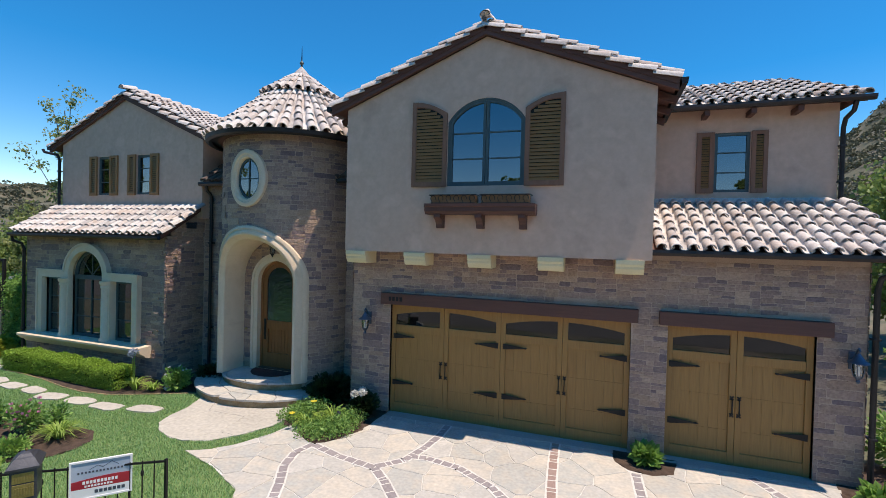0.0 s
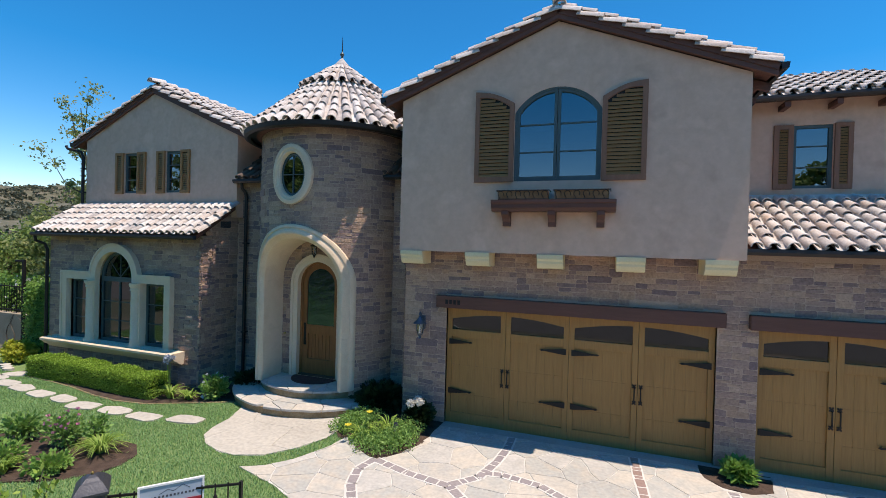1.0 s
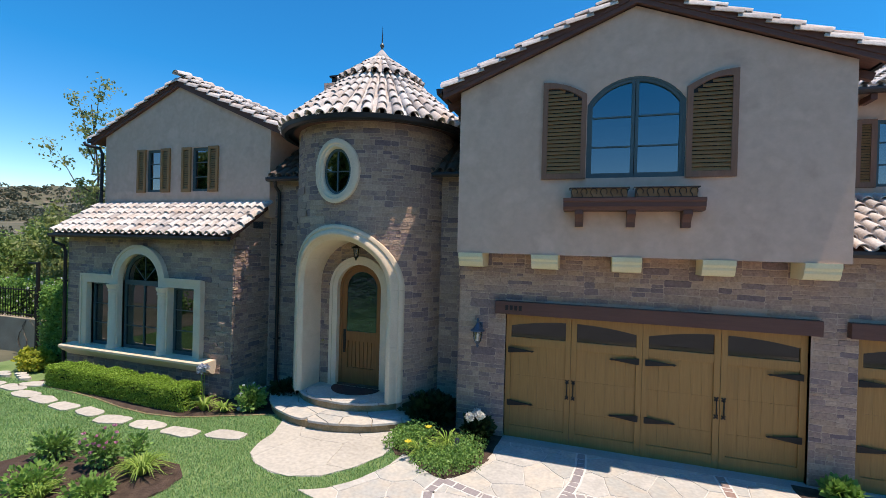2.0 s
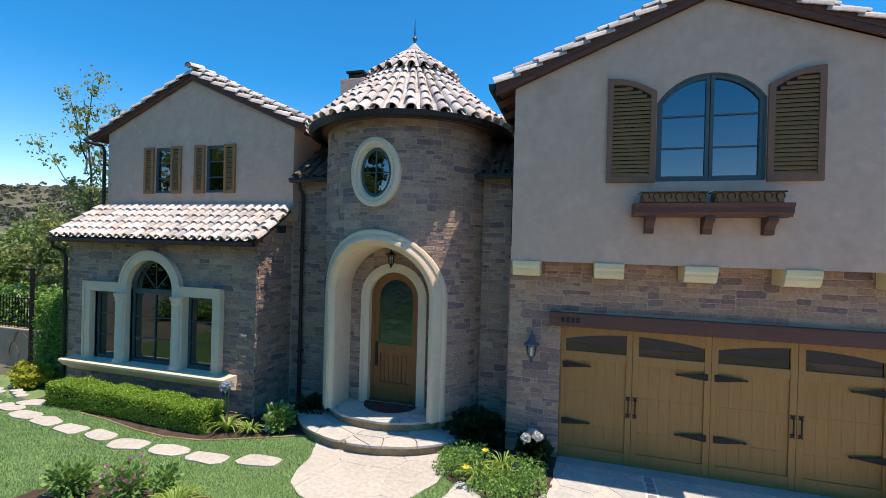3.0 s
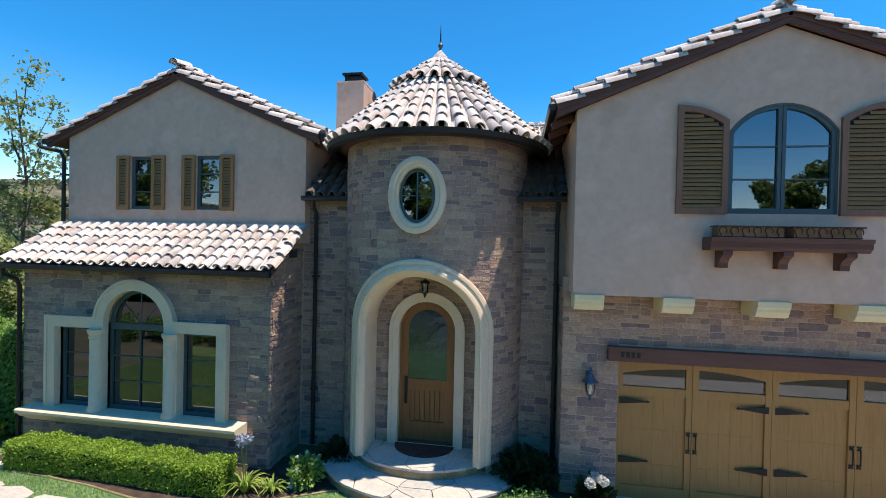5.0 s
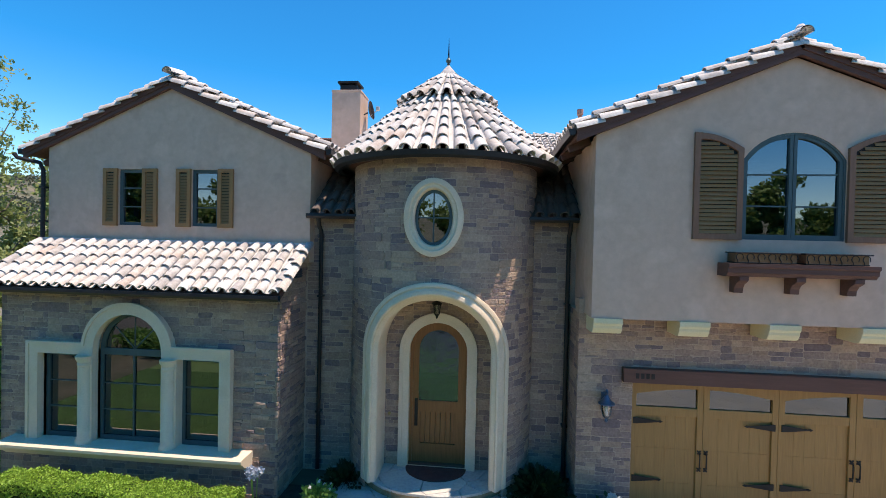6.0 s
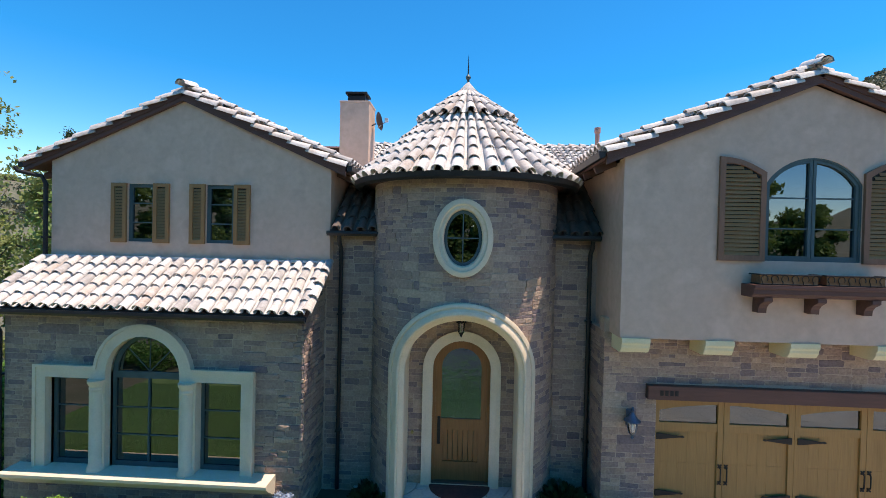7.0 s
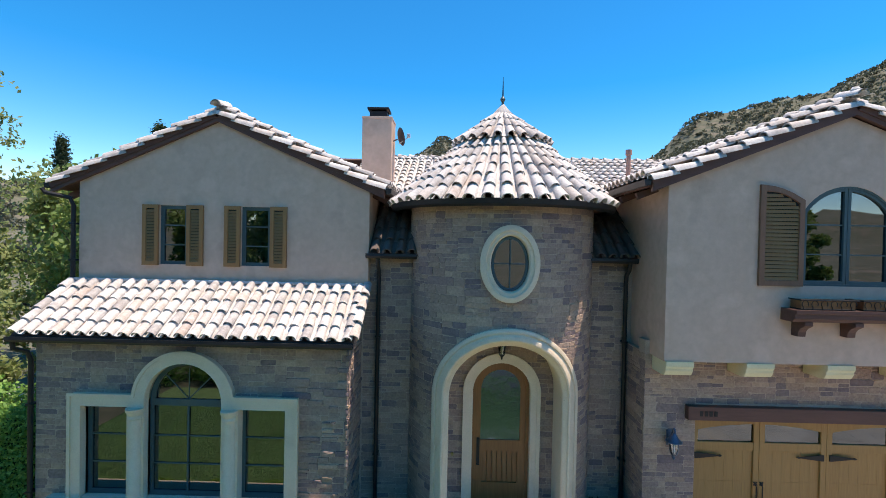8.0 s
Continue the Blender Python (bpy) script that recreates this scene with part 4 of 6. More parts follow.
def sash_window(name, label, outer, inner, y, bars_h, bars_v, deep=0.06, bar=0.012):
    """A painted window: outer and inner outlines of its sash, glass and glazing bars (z, x0, x1) and (x, z0, z1)."""
    x, z = outer[0]
    w = thing(name, (x, y, z), label, "window", kind="structure")
    bm = bmesh.new()
    panel(bm, outer, [inner], facing, y, y + deep)
    part("window_frame", bm, teal, w)
    glaze("pane", inner, y + 0.035, w)
    for z, a, b in bars_h:
        part("glazing_bar", box(a, y + 0.012, z - bar, b, y + 0.05, z + bar), teal, w)
    for x, a, b in bars_v:
        part("glazing_bar", box(x - bar, y + 0.010, a, x + bar, y + 0.05, b), teal, w)
    return w


for i, (a, b) in enumerate(WL):
    z0, z1 = 4.93, 6.09
    h = (z1 - z0) / 3
    sash_window("window_%d" % (i + 1), "small casement window with blue-grey painted sash in stucco", rect(a, z0, b, z1), rect(a + 0.065, z0 + 0.065, b - 0.065, z1 - 0.065), 10.07, [(z0 + h, a + 0.06, b - 0.06), (z0 + 2 * h, a + 0.06, b - 0.06)], [], 0.06)
z0, z1 = 4.97, 6.22
h = (z1 - z0) / 3
sash_window("window_3", "small casement window with blue-grey painted sash over the lean-to", rect(WR[0], z0, WR[1], z1), rect(WR[0] + 0.06, z0 + 0.06, WR[1] - 0.06, z1 - 0.06), 11.35, [(z0 + h, WR[0] + 0.05, WR[1] - 0.05), (z0 + 2 * h, WR[0] + 0.05, WR[1] - 0.05)], [])

# big arched casement over the garage
big = thing("window_4", (WX, 8.9, 4.87), "wide arched casement window with two blue-grey leaves", "window", kind="structure")
bm = bmesh.new()
panel(bm, WINC, [arch(WX, 0.722, 4.905, 6.115, 14, rise=0.405)], facing, 8.87, 8.96)
part("window_frame", bm, teal, big)


def half_arch(side, inset):
    """One leaf of the arched pair."""
    R = (0.722 ** 2 + 0.405 ** 2) / (2 * 0.405)
    zc = 6.115 + 0.405 - R
    r = R - inset
    x_in, x_out = WX + side * (0.005 + inset), WX + side * (0.722 - inset)
    pts = [(x_in, 4.905 + inset), (x_out, 4.905 + inset)]
    for k in range(9):
        x = x_out + (x_in - x_out) * k / 8
        pts.append((x, zc + math.sqrt(r * r - (x - WX) ** 2)))
    return pts


for s in (-1, 1):
    bm = bmesh.new()
    panel(bm, half_arch(s, 0.0), [half_arch(s, 0.05)], facing, 8.885, 8.95)
    leaf = part("casement_leaf", bm, teal, big)
    glaze("pane", half_arch(s, 0.045), 8.925, leaf)
    for z in (5.40, 5.90):
        xs = sorted((WX + s * 0.06, WX + s * 0.667))
        part("glazing_bar", box(xs[0], 8.90, z - 0.011, xs[1], 8.94, z + 0.011), teal, leaf)

# the three-part window of the window wing
pal = thing("window_5", (PX, 9.0, 0.84), "three-part window with arched middle light and cast stone surround", "window", kind="structure")


def surround_outline(g):
    """The stepped outline of the surround, widened by g."""
    pts = [(PX - 1.80 - g, 0.84), (PX + 1.80 + g, 0.84), (PX + 1.80 + g, 2.48 + g)]
    r = 0.68 + g
    a0 = math.asin(max(-1, min(1, (2.48 + g - 2.58) / r)))
    pts += [(PX + r * math.cos(a0 + (math.pi - 2 * a0) * k / 20), 2.58 + r * math.sin(a0 + (math.pi - 2 * a0) * k / 20)) for k in range(21)]
    pts += [(PX - 1.80 - g, 2.48 + g)]
    return pts


bm = bmesh.new()
panel(bm, surround_outline(0.20), [[(x, z + 0.001) for x, z in rect(PX - 1.80, 0.85, PX - 0.98, 2.48)], arch(PX, 0.68, 0.85, 2.58), [(x, z) for x, z in rect(PX + 0.98, 0.85, PX + 1.80, 2.48)]], facing, 8.97, 9.26)
part("surround", bm, cast, pal, "pale cast stone surround")
bm = bmesh.new()
panel(bm, surround_outline(0.225), [surround_outline(0.17)], facing, 8.945, 8.98)
part("moulding", bm, cast, pal)
for x in (PX - 0.83, PX + 0.83):
    bm = bmesh.new()
    lathe(bm, [(0.155, 0.85), (0.155, 0.90), (0.135, 0.93), (0.115, 0.96), (0.108, 2.28), (0.125, 2.30), (0.125, 2.33), (0.115, 2.35), (0.15, 2.42), (0.155, 2.47)], x, 8.98, 20)
    part("column", bm, cast, pal, "round cast stone column", True)
for a, b in ((PX - 1.80, PX - 0.96), (PX + 0.96, PX + 1.80)):
    bm = bmesh.new()
    panel(bm, rect(a, 0.85, b, 2.48), [rect(a + 0.07, 0.93, b - 0.07, 2.41)], facing, 9.15, 9.21)
    fr = part("window_frame", bm, teal, pal)
    glaze("pane", rect(a + 0.06, 0.92, b - 0.06, 2.42), 9.18, fr, lowglass)
    for z in (1.42, 1.92):
        part("glazing_bar", box(a + 0.06, 9.16, z - 0.01, b - 0.06, 9.20, z + 0.01), teal, fr)
bm = bmesh.new()
panel(bm, arch(PX, 0.69, 0.85, 2.58), [rect(PX - 0.62, 0.93, PX + 0.62, 2.46), arch(PX, 0.59, 2.58, 2.60, 14)], facing, 9.15, 9.21)
fr = part("window_frame", bm, teal, pal)
glaze("pane", rect(PX - 0.63, 0.92, PX + 0.63, 2.47), 9.18, fr, lowglass)
glaze("pane", arch(PX, 0.6, 2.57, 2.60, 14), 9.18, fr, lowglass)
part("glazing_bar", box(PX - 0.014, 9.15, 0.93, PX + 0.014, 9.20, 2.46), teal, fr)
for z in (1.42, 1.92):
    part("glazing_bar", box(PX - 0.62, 9.16, z - 0.01, PX + 0.62, 9.20, z + 0.01), teal, fr)
for ang in (45, 90, 135):
    bm = bmesh.new()
    c, s = math.cos(radians(ang)), math.sin(radians(ang))
    tube(bm, [(PX, 9.18, 2.58), (PX + 0.59 * c, 9.18, 2.59 + 0.59 * s)], 0.012, 4)
    part("glazing_bar", bm, teal, fr)
# moulded sill
bm = bmesh.new()
prof = [(9.12, 0.86), (8.72, 0.85), (8.695, 0.83), (8.695, 0.78), (8.75, 0.74), (8.80, 0.68), (8.88, 0.64), (8.93, 0.58), (9.0, 0.55), (9.12, 0.55)]
prism(bm, prof, sideways, PX - 2.40, PX + 2.40)
part("window_sill", bm, cast, pal, "deep moulded cast stone sill")

# oval tower window
ovl = thing("window_6", (GX - 0.02, GY - TR, 4.5), "oval window with cast stone ring and cross bars", "window", kind="structure")


def tower_y(x, out=0.0):
    return GY - math.sqrt(max(0.05, (TR + out) ** 2 - (x - GX) ** 2))


def oval_ring(rings, material, name, parent):
    """An oval ring; rings: (half width, half height, how far proud of the wall)."""
    bm = bmesh.new()
    rows = []
    N = 48
    for a, b, o in rings:
        row = []
        for k in range(N):
            t = 2 * math.pi * k / N
            x, z = GX - 0.02 + a * math.cos(t), 5.13 + b * math.sin(t)
            row.append(bm.verts.new((x, tower_y(x, o), z)))
        rows.append(row)
    for p, q in zip(rows, rows[1:]):
        for k in range(N):
            bm.faces.new((p[k], p[(k + 1) % N], q[(k + 1) % N], q[k]))
    return part(name, bm, material, parent, "", True)


oval_ring([(0.51, 0.66, -0.02), (0.51, 0.66, 0.085), (0.47, 0.62, 0.10), (0.42, 0.57, 0.10), (0.40, 0.55, 0.07), (0.35, 0.50, 0.075), (0.325, 0.475, 0.04), (0.32, 0.47, -0.12)], cast, "surround", ovl)
fr = oval_ring([(0.33, 0.48, -0.06), (0.315, 0.465, -0.01), (0.27, 0.42, -0.01), (0.265, 0.415, -0.06)], teal, "window_frame", ovl)
glaze("pane", [(GX - 0.02 + 0.28 * math.cos(2 * math.pi * k / 32), 5.13 + 0.43 * math.sin(2 * math.pi * k / 32)) for k in range(32)], GY - TR + 0.045, fr)
part("glazing_bar", box(GX - 0.03, GY - TR + 0.02, 4.71, GX - 0.01, GY - TR + 0.05, 5.55), teal, fr)
part("glazing_bar", box(GX - 0.30, GY - TR + 0.02, 5.12, GX + 0.26, GY - TR + 0.05, 5.14), teal, fr)


def shutter(x0, x1, z0, za, zb, y, stile, slat, label, group, rail=None):
    """A louvred shutter; za and zb are the heights of its head at x0 and x1."""
    sh = thing("shutter", ((x0 + x1) / 2, y, z0), label, "shutter", group)
    N = 8
    bulge = lambda t: 0.06 * math.sin(math.pi * t) if abs(za - zb) > 0.01 else 0.0
    head = [(x1 + (x0 - x1) * k / N, zb + (za - zb) * k / N + bulge(k / N)) for k in range(N + 1)]
    inner = [(x1 - stile + (x0 + stile - x1 + stile) * k / N, zb + (za - zb) * (stile / (x1 - x0) + (1 - 2 * stile / (x1 - x0)) * k / N) + bulge(k / N) - stile) for k in range(N + 1)]
    bm = bmesh.new()
    panel(bm, [(x0, z0), (x1, z0)] + head, [[(x0 + stile, z0 + stile * 1.1), (x1 - stile, z0 + stile * 1.1)] + inner], facing, y - 0.05, y - 0.002)
    part("shutter_frame", bm, rail or shutter_rail, sh)
    # black backing sheet; the shade between the slats is put into its colour
    bm = bmesh.new()
    prism(bm, [(x0 + 0.02, z0 + 0.02), (x1 - 0.02, z0 + 0.02)] + [(min(max(x, x0 + 0.02), x1 - 0.02), z - 0.025) for x, z in head], facing, y - 0.010, y - 0.003)
    part("shutter_back", bm, iron, sh, "black sheet standing for the shade behind the slats")
    z = z0 + stile * 1.1 + slat * 0.5
    while True:
        tops = [p for p in inner]
        left, right = x0 + stile, x1 - stile
        if za != zb:
            ok = [p[0] for p in tops if p[1] > z + slat * 0.4]
            if not ok:
                break
            left, right = max(left, min(ok)), min(right, max(ok))
        elif z > za - stile - slat * 0.3:
            break
        if right - left > 0.04:
            bm = bmesh.new()
            prism(bm, [(y - 0.046, z - slat * 0.42), (y - 0.040, z - slat * 0.46), (y - 0.012, z + slat * 0.36), (y - 0.018, z + slat * 0.42)], sideways, left - 0.004, right + 0.004)
            part("slat", bm, shutter_mat, sh)
        z += slat
        if z > max(za, zb):
            break
    return sh


G1, G2, G3 = "shutters of the small gable windows", "shutters of the arched window", "shutters of the rear window"
for a, b in WL:
    shutter(a - 0.32, a - 0.005, 4.91, 6.10, 6.10, 10.03, 0.072, 0.060, "golden-brown louvred shutter beside a small gable window", G1, shutter_mat)
    shutter(b + 0.005, b + 0.33, 4.91, 6.10, 6.10, 10.03, 0.072, 0.060, "golden-brown louvred shutter beside a small gable window", G1, shutter_mat)
shutter(WR[0] - 0.34, WR[0] - 0.01, 4.95, 6.23, 6.23, 11.32, 0.09, 0.052, "stained brown louvred shutter beside a small window", G3)
shutter(WR[1] + 0.01, WR[1] + 0.30, 4.95, 6.23, 6.23, 11.32, 0.08, 0.052, "stained brown louvred shutter beside a small window", G3)
shutter(CX - 0.745 - 0.73, CX - 0.745, 4.86, 6.55, 6.30, 8.855, 0.085, 0.066, "tall curved-top brown louvred shutter beside the arched window", G2)
shutter(WX + 0.762, WX + 0.762 + 0.715, 4.85, 6.30, 6.53, 8.855, 0.085, 0.066, "tall curved-top brown louvred shutter beside the arched window", G2)

# shelf with flower troughs
shelf = thing("window_shelf", (CX, 8.7, 4.3), "dark brown moulded timber shelf on carved brackets under the window", "shelf")
SX0, SX1 = CX - 1.07, CX + 1.04
bm = bmesh.new()
prism(bm, [(8.852, 4.50), (8.50, 4.50), (8.50, 4.45), (8.53, 4.43), (8.53, 4.36), (8.56, 4.34), (8.58, 4.30), (8.852, 4.30)], sideways, SX0, SX1)
part("board", bm, brown, shelf)
for x in (CX - 0.82, CX - 0.01, CX + 0.80):
    bm = bmesh.new()
    prism(bm, [(8.852, 4.30), (8.56, 4.30), (8.56, 4.24), (8.60, 4.215), (8.66, 4.18), (8.70, 4.12), (8.71, 4.04), (8.852, 4.04)], sideways, x - 0.065, x + 0.065)
    part("bracket", bm, brown, shelf, "carved curved bracket")
for x0 in (CX - 0.98, CX + 0.02):
    x1 = x0 + 0.93
    tr = thing("flower_trough", ((x0 + x1) / 2, 8.65, 4.5), "empty copper flower trough in a black iron holder", "planter", "troughs on the shelf")
    bm = bmesh.new()
    panel(bm, rect(x0 + 0.03, 8.57, x1 - 0.03, 8.80), [rect(x0 + 0.05, 8.59, x1 - 0.05, 8.78)], flatwise, 4.51, 4.66)
    part("tray", bm, copper, tr)
    part("soil", box(x0 + 0.04, 8.58, 4.51, x1 - 0.04, 8.79, 4.62), soil, tr)
    for z, g in ((4.665, 0.0), (4.515, -0.03)):
        bm = bmesh.new()
        tube(bm, [(x0 - g, 8.80, z), (x0 - g, 8.54 - g, z), (x1 + g, 8.54 - g, z), (x1 + g, 8.80, z)], 0.011, 6)
        part("holder_rail", bm, iron, tr)
    for k in range(6):
        x = x0 + 0.08 + k * 0.154
        bm = bmesh.new()
        tube(bm, [(x + 0.05 * math.cos(t), 8.545 + 0.01 * t / 6, 4.60 + 0.055 * math.sin(t)) for t in (math.pi * 1.5 * j / 10 - 0.6 for j in range(11))] + [(x - 0.02, 8.56, 4.52)], 0.007, 5)
        part("scroll", bm, iron, tr)

# corbels under the jetty
for k in range(5):
    x = -3.60 + k * 1.345
    c = thing("corbel", (x, 9.1, 3.3), "cream painted bracket block under the jettied floor", "corbel", "corbels under the jetty")
    bm = bmesh.new()
    prism(bm, [(9.36, 3.54), (8.83, 3.54), (8.83, 3.46), (8.86, 3.42), (8.86, 3.38), (8.91, 3.30), (8.98, 3.28), (9.36, 3.28)], sideways, x - 0.23, x + 0.23)
    part("block", bm, cream, c)

# ---- garage doors ----
def strap(x, z, way):
    bm = bmesh.new()
    prism(bm, [(x, z - 0.055), (x + way * 0.05, z - 0.055), (x + way * 0.42, z - 0.012), (x + way * 0.46, z - 0.02), (x + way * 0.50, z), (x + way * 0.46, z + 0.02), (x + way * 0.42, z + 0.012), (x + way * 0.05, z + 0.055), (x, z + 0.055)], facing, 9.468, 9.482)
    return bm


def pull(x, z0, z1):
    bm = bmesh.new()
    tube(bm, [(x, 9.478, z0 + 0.04), (x, 9.44, z0 + 0.06), (x, 9.44, z1 - 0.06), (x, 9.478, z1 - 0.04)], 0.011, 6)
    for z in (z0 + 0.02, z1 - 0.02):
        for k in (45, 135, 225, 315):
            c, s = 0.03 * math.cos(radians(k)), 0.03 * math.sin(radians(k))
            prism(bm, [(x + c - 0.012, z + s - 0.012), (x + c + 0.012, z + s - 0.012), (x + c + 0.012, z + s + 0.012), (x + c - 0.012, z + s + 0.012)], facing, 9.470, 9.482)
        prism(bm, rect(x - 0.02, z - 0.02, x + 0.02, z + 0.02), facing, 9.468, 9.484)
    return bm


def garage_door(x0, x1, pairs, label):
    d = thing("garage_door", ((x0 + x1) / 2, 9.55, 0.0), label, "garage door", "garage doors")
    w = (x1 - x0) / pairs
    for i in range(pairs):
        a, b = x0 + i * w, x0 + (i + 1) * w
        m = (a + b) / 2
        st, ct = 0.10, 0.10
        for l, r, s in ((a + st, m - ct, 1), (m + ct, b - st, -1)):
            # tongue and groove boards behind the rails
            n = 6
            bw = (r - l) / n
            for k in range(n):
                for za, zb in ((0.0, 0.60), (0.6015, 1.20), (1.2015, 1.92)):
                    part("board", box(l + k * bw + 0.0006, 9.518, za, l + (k + 1) * bw - 0.0006, 9.55, zb, 0.0016), cedar, d)
            # window head: highest at the pair's middle
            hi, lo = 2.27, 2.15
            N = 8
            xs = [l + (r - l) * k / N for k in range(N + 1)]
            top = [(x, lo + (hi - lo) * (1 - ((x - m) / (w / 2 - st)) ** 2)) for x in xs]
            bm = bmesh.new()
            prism(bm, [(l, 2.43), (r, 2.43)][::-1] + [(l, top[0][1])] + top[1:], facing, 9.485, 9.55)
            part("window_head", bm, cedar, d)
            bm = bmesh.new()
            prism(bm, [(l, 1.92), (r, 1.92)] + top[::-1], facing, 9.52, 9.528)
            ob = part("pane", bm, garageglass, d, "dark garage window pane")
            ob.visible_shadow = False
            part("window_rail", box(l, 9.487, 1.78, r, 9.545, 1.93, 0.006), cedar, d)
            part("bottom_rail", box(l, 9.487, 0.0, r, 9.545, 0.22, 0.006), cedar, d)
        for l, r in ((a + 0.002, a + st), (m - ct, m - 0.003), (m + 0.003, m + ct), (b - st, b - 0.002)):
            part("stile", box(l, 9.482, 0.0, r, 9.55, 2.43, 0.005), cedar, d)
        for z in (0.66, 1.68):
            part("strap_hinge", strap(a + 0.05, z, 1), iron, d, "black iron strap hinge")
            part("strap_hinge", strap(b - 0.05, z, -1), iron, d, "black iron strap hinge")
        for x in (m - 0.055, m + 0.055):
            part("pull_handle", pull(x, 0.86, 1.20), iron, d, "black iron pull handle")
    part("backing", box(x0, 9.552, 0.0, x1, 9.57, 1.9), brown, d)
    part("bottom_seal", box(x0, 9.50, 0.0, x1, 9.56, 0.018), iron, d)
    return d


garage_door(D1[0], D1[1], 2, "wide golden cedar carriage-style garage door with arched panes")
garage_door(D2[0], D2[1], 1, "single golden cedar carriage-style garage door with arched panes")
structure("wall_garage_room", box(-3.6, 12.0, 0.1, 5.1, 12.1, 3.7), inside, "plain wall inside the garage", "wall")
for x0, x1 in ((-3.20, 1.98), (2.33, 4.87)):
    bmn = thing("lintel_beam", ((x0 + x1) / 2, 9.35, 2.39), "dark brown timber lintel over a garage door", "lintel", "garage lintels")
    part("beam", box(x0, 9.27, 2.39, x1, 9.50, 2.635, 0.012), brown, bmn)
    if x0 < 0:
        for k in range(4):
            part("number_bar", box(x0 + 0.20 + k * 0.085, 9.262, 2.47, x0 + 0.255 + k * 0.085, 9.272, 2.56), iron, bmn, "small dark numeral plate, unreadable")
for x0, x1 in ((D1[0], D1[1]), (D2[0], D2[1])):
    for x in (x0, x1):
        s = 1 if x == x0 else -1
        part_x = sorted((x - s * 0.0, x - s * 0.045))
        structure("trim_garage", box(part_x[0], 9.415, 0.0, part_x[1], 9.56, 2.39), brown, "thin brown jamb of the garage door", "door jamb")

# ---- entrance ----
SPR, RIN = 2.71, 1.01


def arch_path(r0):
    """Points of the surround's inner edge with their outward directions, from the left foot over the crown."""
    pts = [(-r0, 0.38 + (SPR - 0.38) * k / 12, -1.0, 0.0) for k in range(12)]
    pts += [(r0 * math.cos(math.pi - math.pi * k / 40), SPR + r0 * math.sin(math.pi * k / 40), math.cos(math.pi - math.pi * k / 40), math.sin(math.pi * k / 40)) for k in range(41)]
    pts += [(r0, SPR - (SPR - 0.38) * k / 12, 1.0, 0.0) for k in range(1, 13)]
    return pts


def arch_piece(i0, i1, parent, gap=0.0):
    """One block of the moulded surround; it follows the round wall."""
    sec = [(0.315, -0.06), (0.315, 0.07), (0.285, 0.09), (0.25, 0.09), (0.235, 0.065), (0.205, 0.075), (0.185, 0.10), (0.13, 0.11), (0.10, 0.09), (0.085, 0.045), (0.02, -0.02), (0.0, -0.06), (0.0, None)]
    bm = bmesh.new()
    rows = []
    P = arch_path(RIN)
    for i in range(i0, i1 + 1):
        x, z, nx, nz = P[i]
        row = []
        for s, o in sec:
            px, pz = GX + x + nx * s, z + nz * s
            y = 9.93 if o is None else tower_y(px, 0) - o
            row.append(bm.verts.new((px, y, pz)))
        rows.append(row)
    for a, b in zip(rows, rows[1:]):
        for k in range(len(sec) - 1):
            bm.faces.new((a[k], a[k + 1], b[k + 1], b[k]))
    bm.faces.new(rows[0])
    bm.faces.new(rows[-1][::-1])
    if gap:
        c = Vector((0, 0, 0))
        for v in bm.verts:
            c += v.co
        c /= len(bm.verts)
        for v in bm.verts:
            v.co.x = c.x + (v.co.x - c.x) * (1 - gap)
            v.co.z = c.z + (v.co.z - c.z) * (1 - gap)
    return part("arch_block", bm, cast, parent, "", True)


ent = thing("entrance_arch", (GX, GY - TR, 0.38), "moulded cream cast stone arch round the entrance", "arch")
for i0, i1 in ((0, 6), (6, 12), (12, 20), (20, 28), (28, 36), (36, 44), (44, 52), (52, 58), (58, 64)):
    arch_piece(i0, i1, ent, 0.003)

DX = GX + 0.01
trim = thing("door_surround", (DX, 10.000, 0.38), "plain cream cast stone surround of the front door", "door surround")
bm = bmesh.new()
panel(bm, arch(DX, 0.735, 0.38, 2.62, 24), [arch(DX, 0.555, 0.381, 2.62, 24)], facing, 9.860, 10.100)
part("surround", bm, cast, trim)
bm = bmesh.new()
panel(bm, arch(DX, 0.745, 0.38, 2.62, 24), [arch(DX, 0.675, 0.381, 2.62, 24)], facing, 9.840, 9.870)
part("moulding", bm, cast, trim)
door = thing("front_door", (DX, 10.030, 0.40), "arched oak front door with a tall arched glass light", "door")
bm = bmesh.new()
panel(bm, arch(DX, 0.555, 0.40, 2.62, 24), [arch(DX, 0.495, 0.401, 2.62, 24)], facing, 9.990, 10.100)
part("door_frame", bm, doorwood, door)
bm = bmesh.new()
panel(bm, arch(DX, 0.495, 0.42, 2.62, 24), [arch(DX, 0.385, 1.62, 2.62, 24), rect(DX - 0.345, 0.78, DX + 0.345, 1.40)], facing, 10.020, 10.070)
leaf = part("door_leaf", bm, doorwood, door)
bm = bmesh.new()
prism(bm, arch(DX, 0.39, 1.615, 2.62, 24), facing, 10.040, 10.050)
ob = part("pane", bm, doorglass, leaf, "frosted reflective door light")
ob.visible_shadow = False
for k in range(7):
    w = 0.70 / 7
    part("door_board", box(DX - 0.35 + k * w + 0.004, 10.135, 0.775, DX - 0.35 + (k + 1) * w - 0.004, 10.060, 1.405, 0.005), doorwood, leaf)
part("threshold", box(DX - 0.56, 9.940, 0.38, DX + 0.56, 10.100, 0.42, 0.006), brown, door)
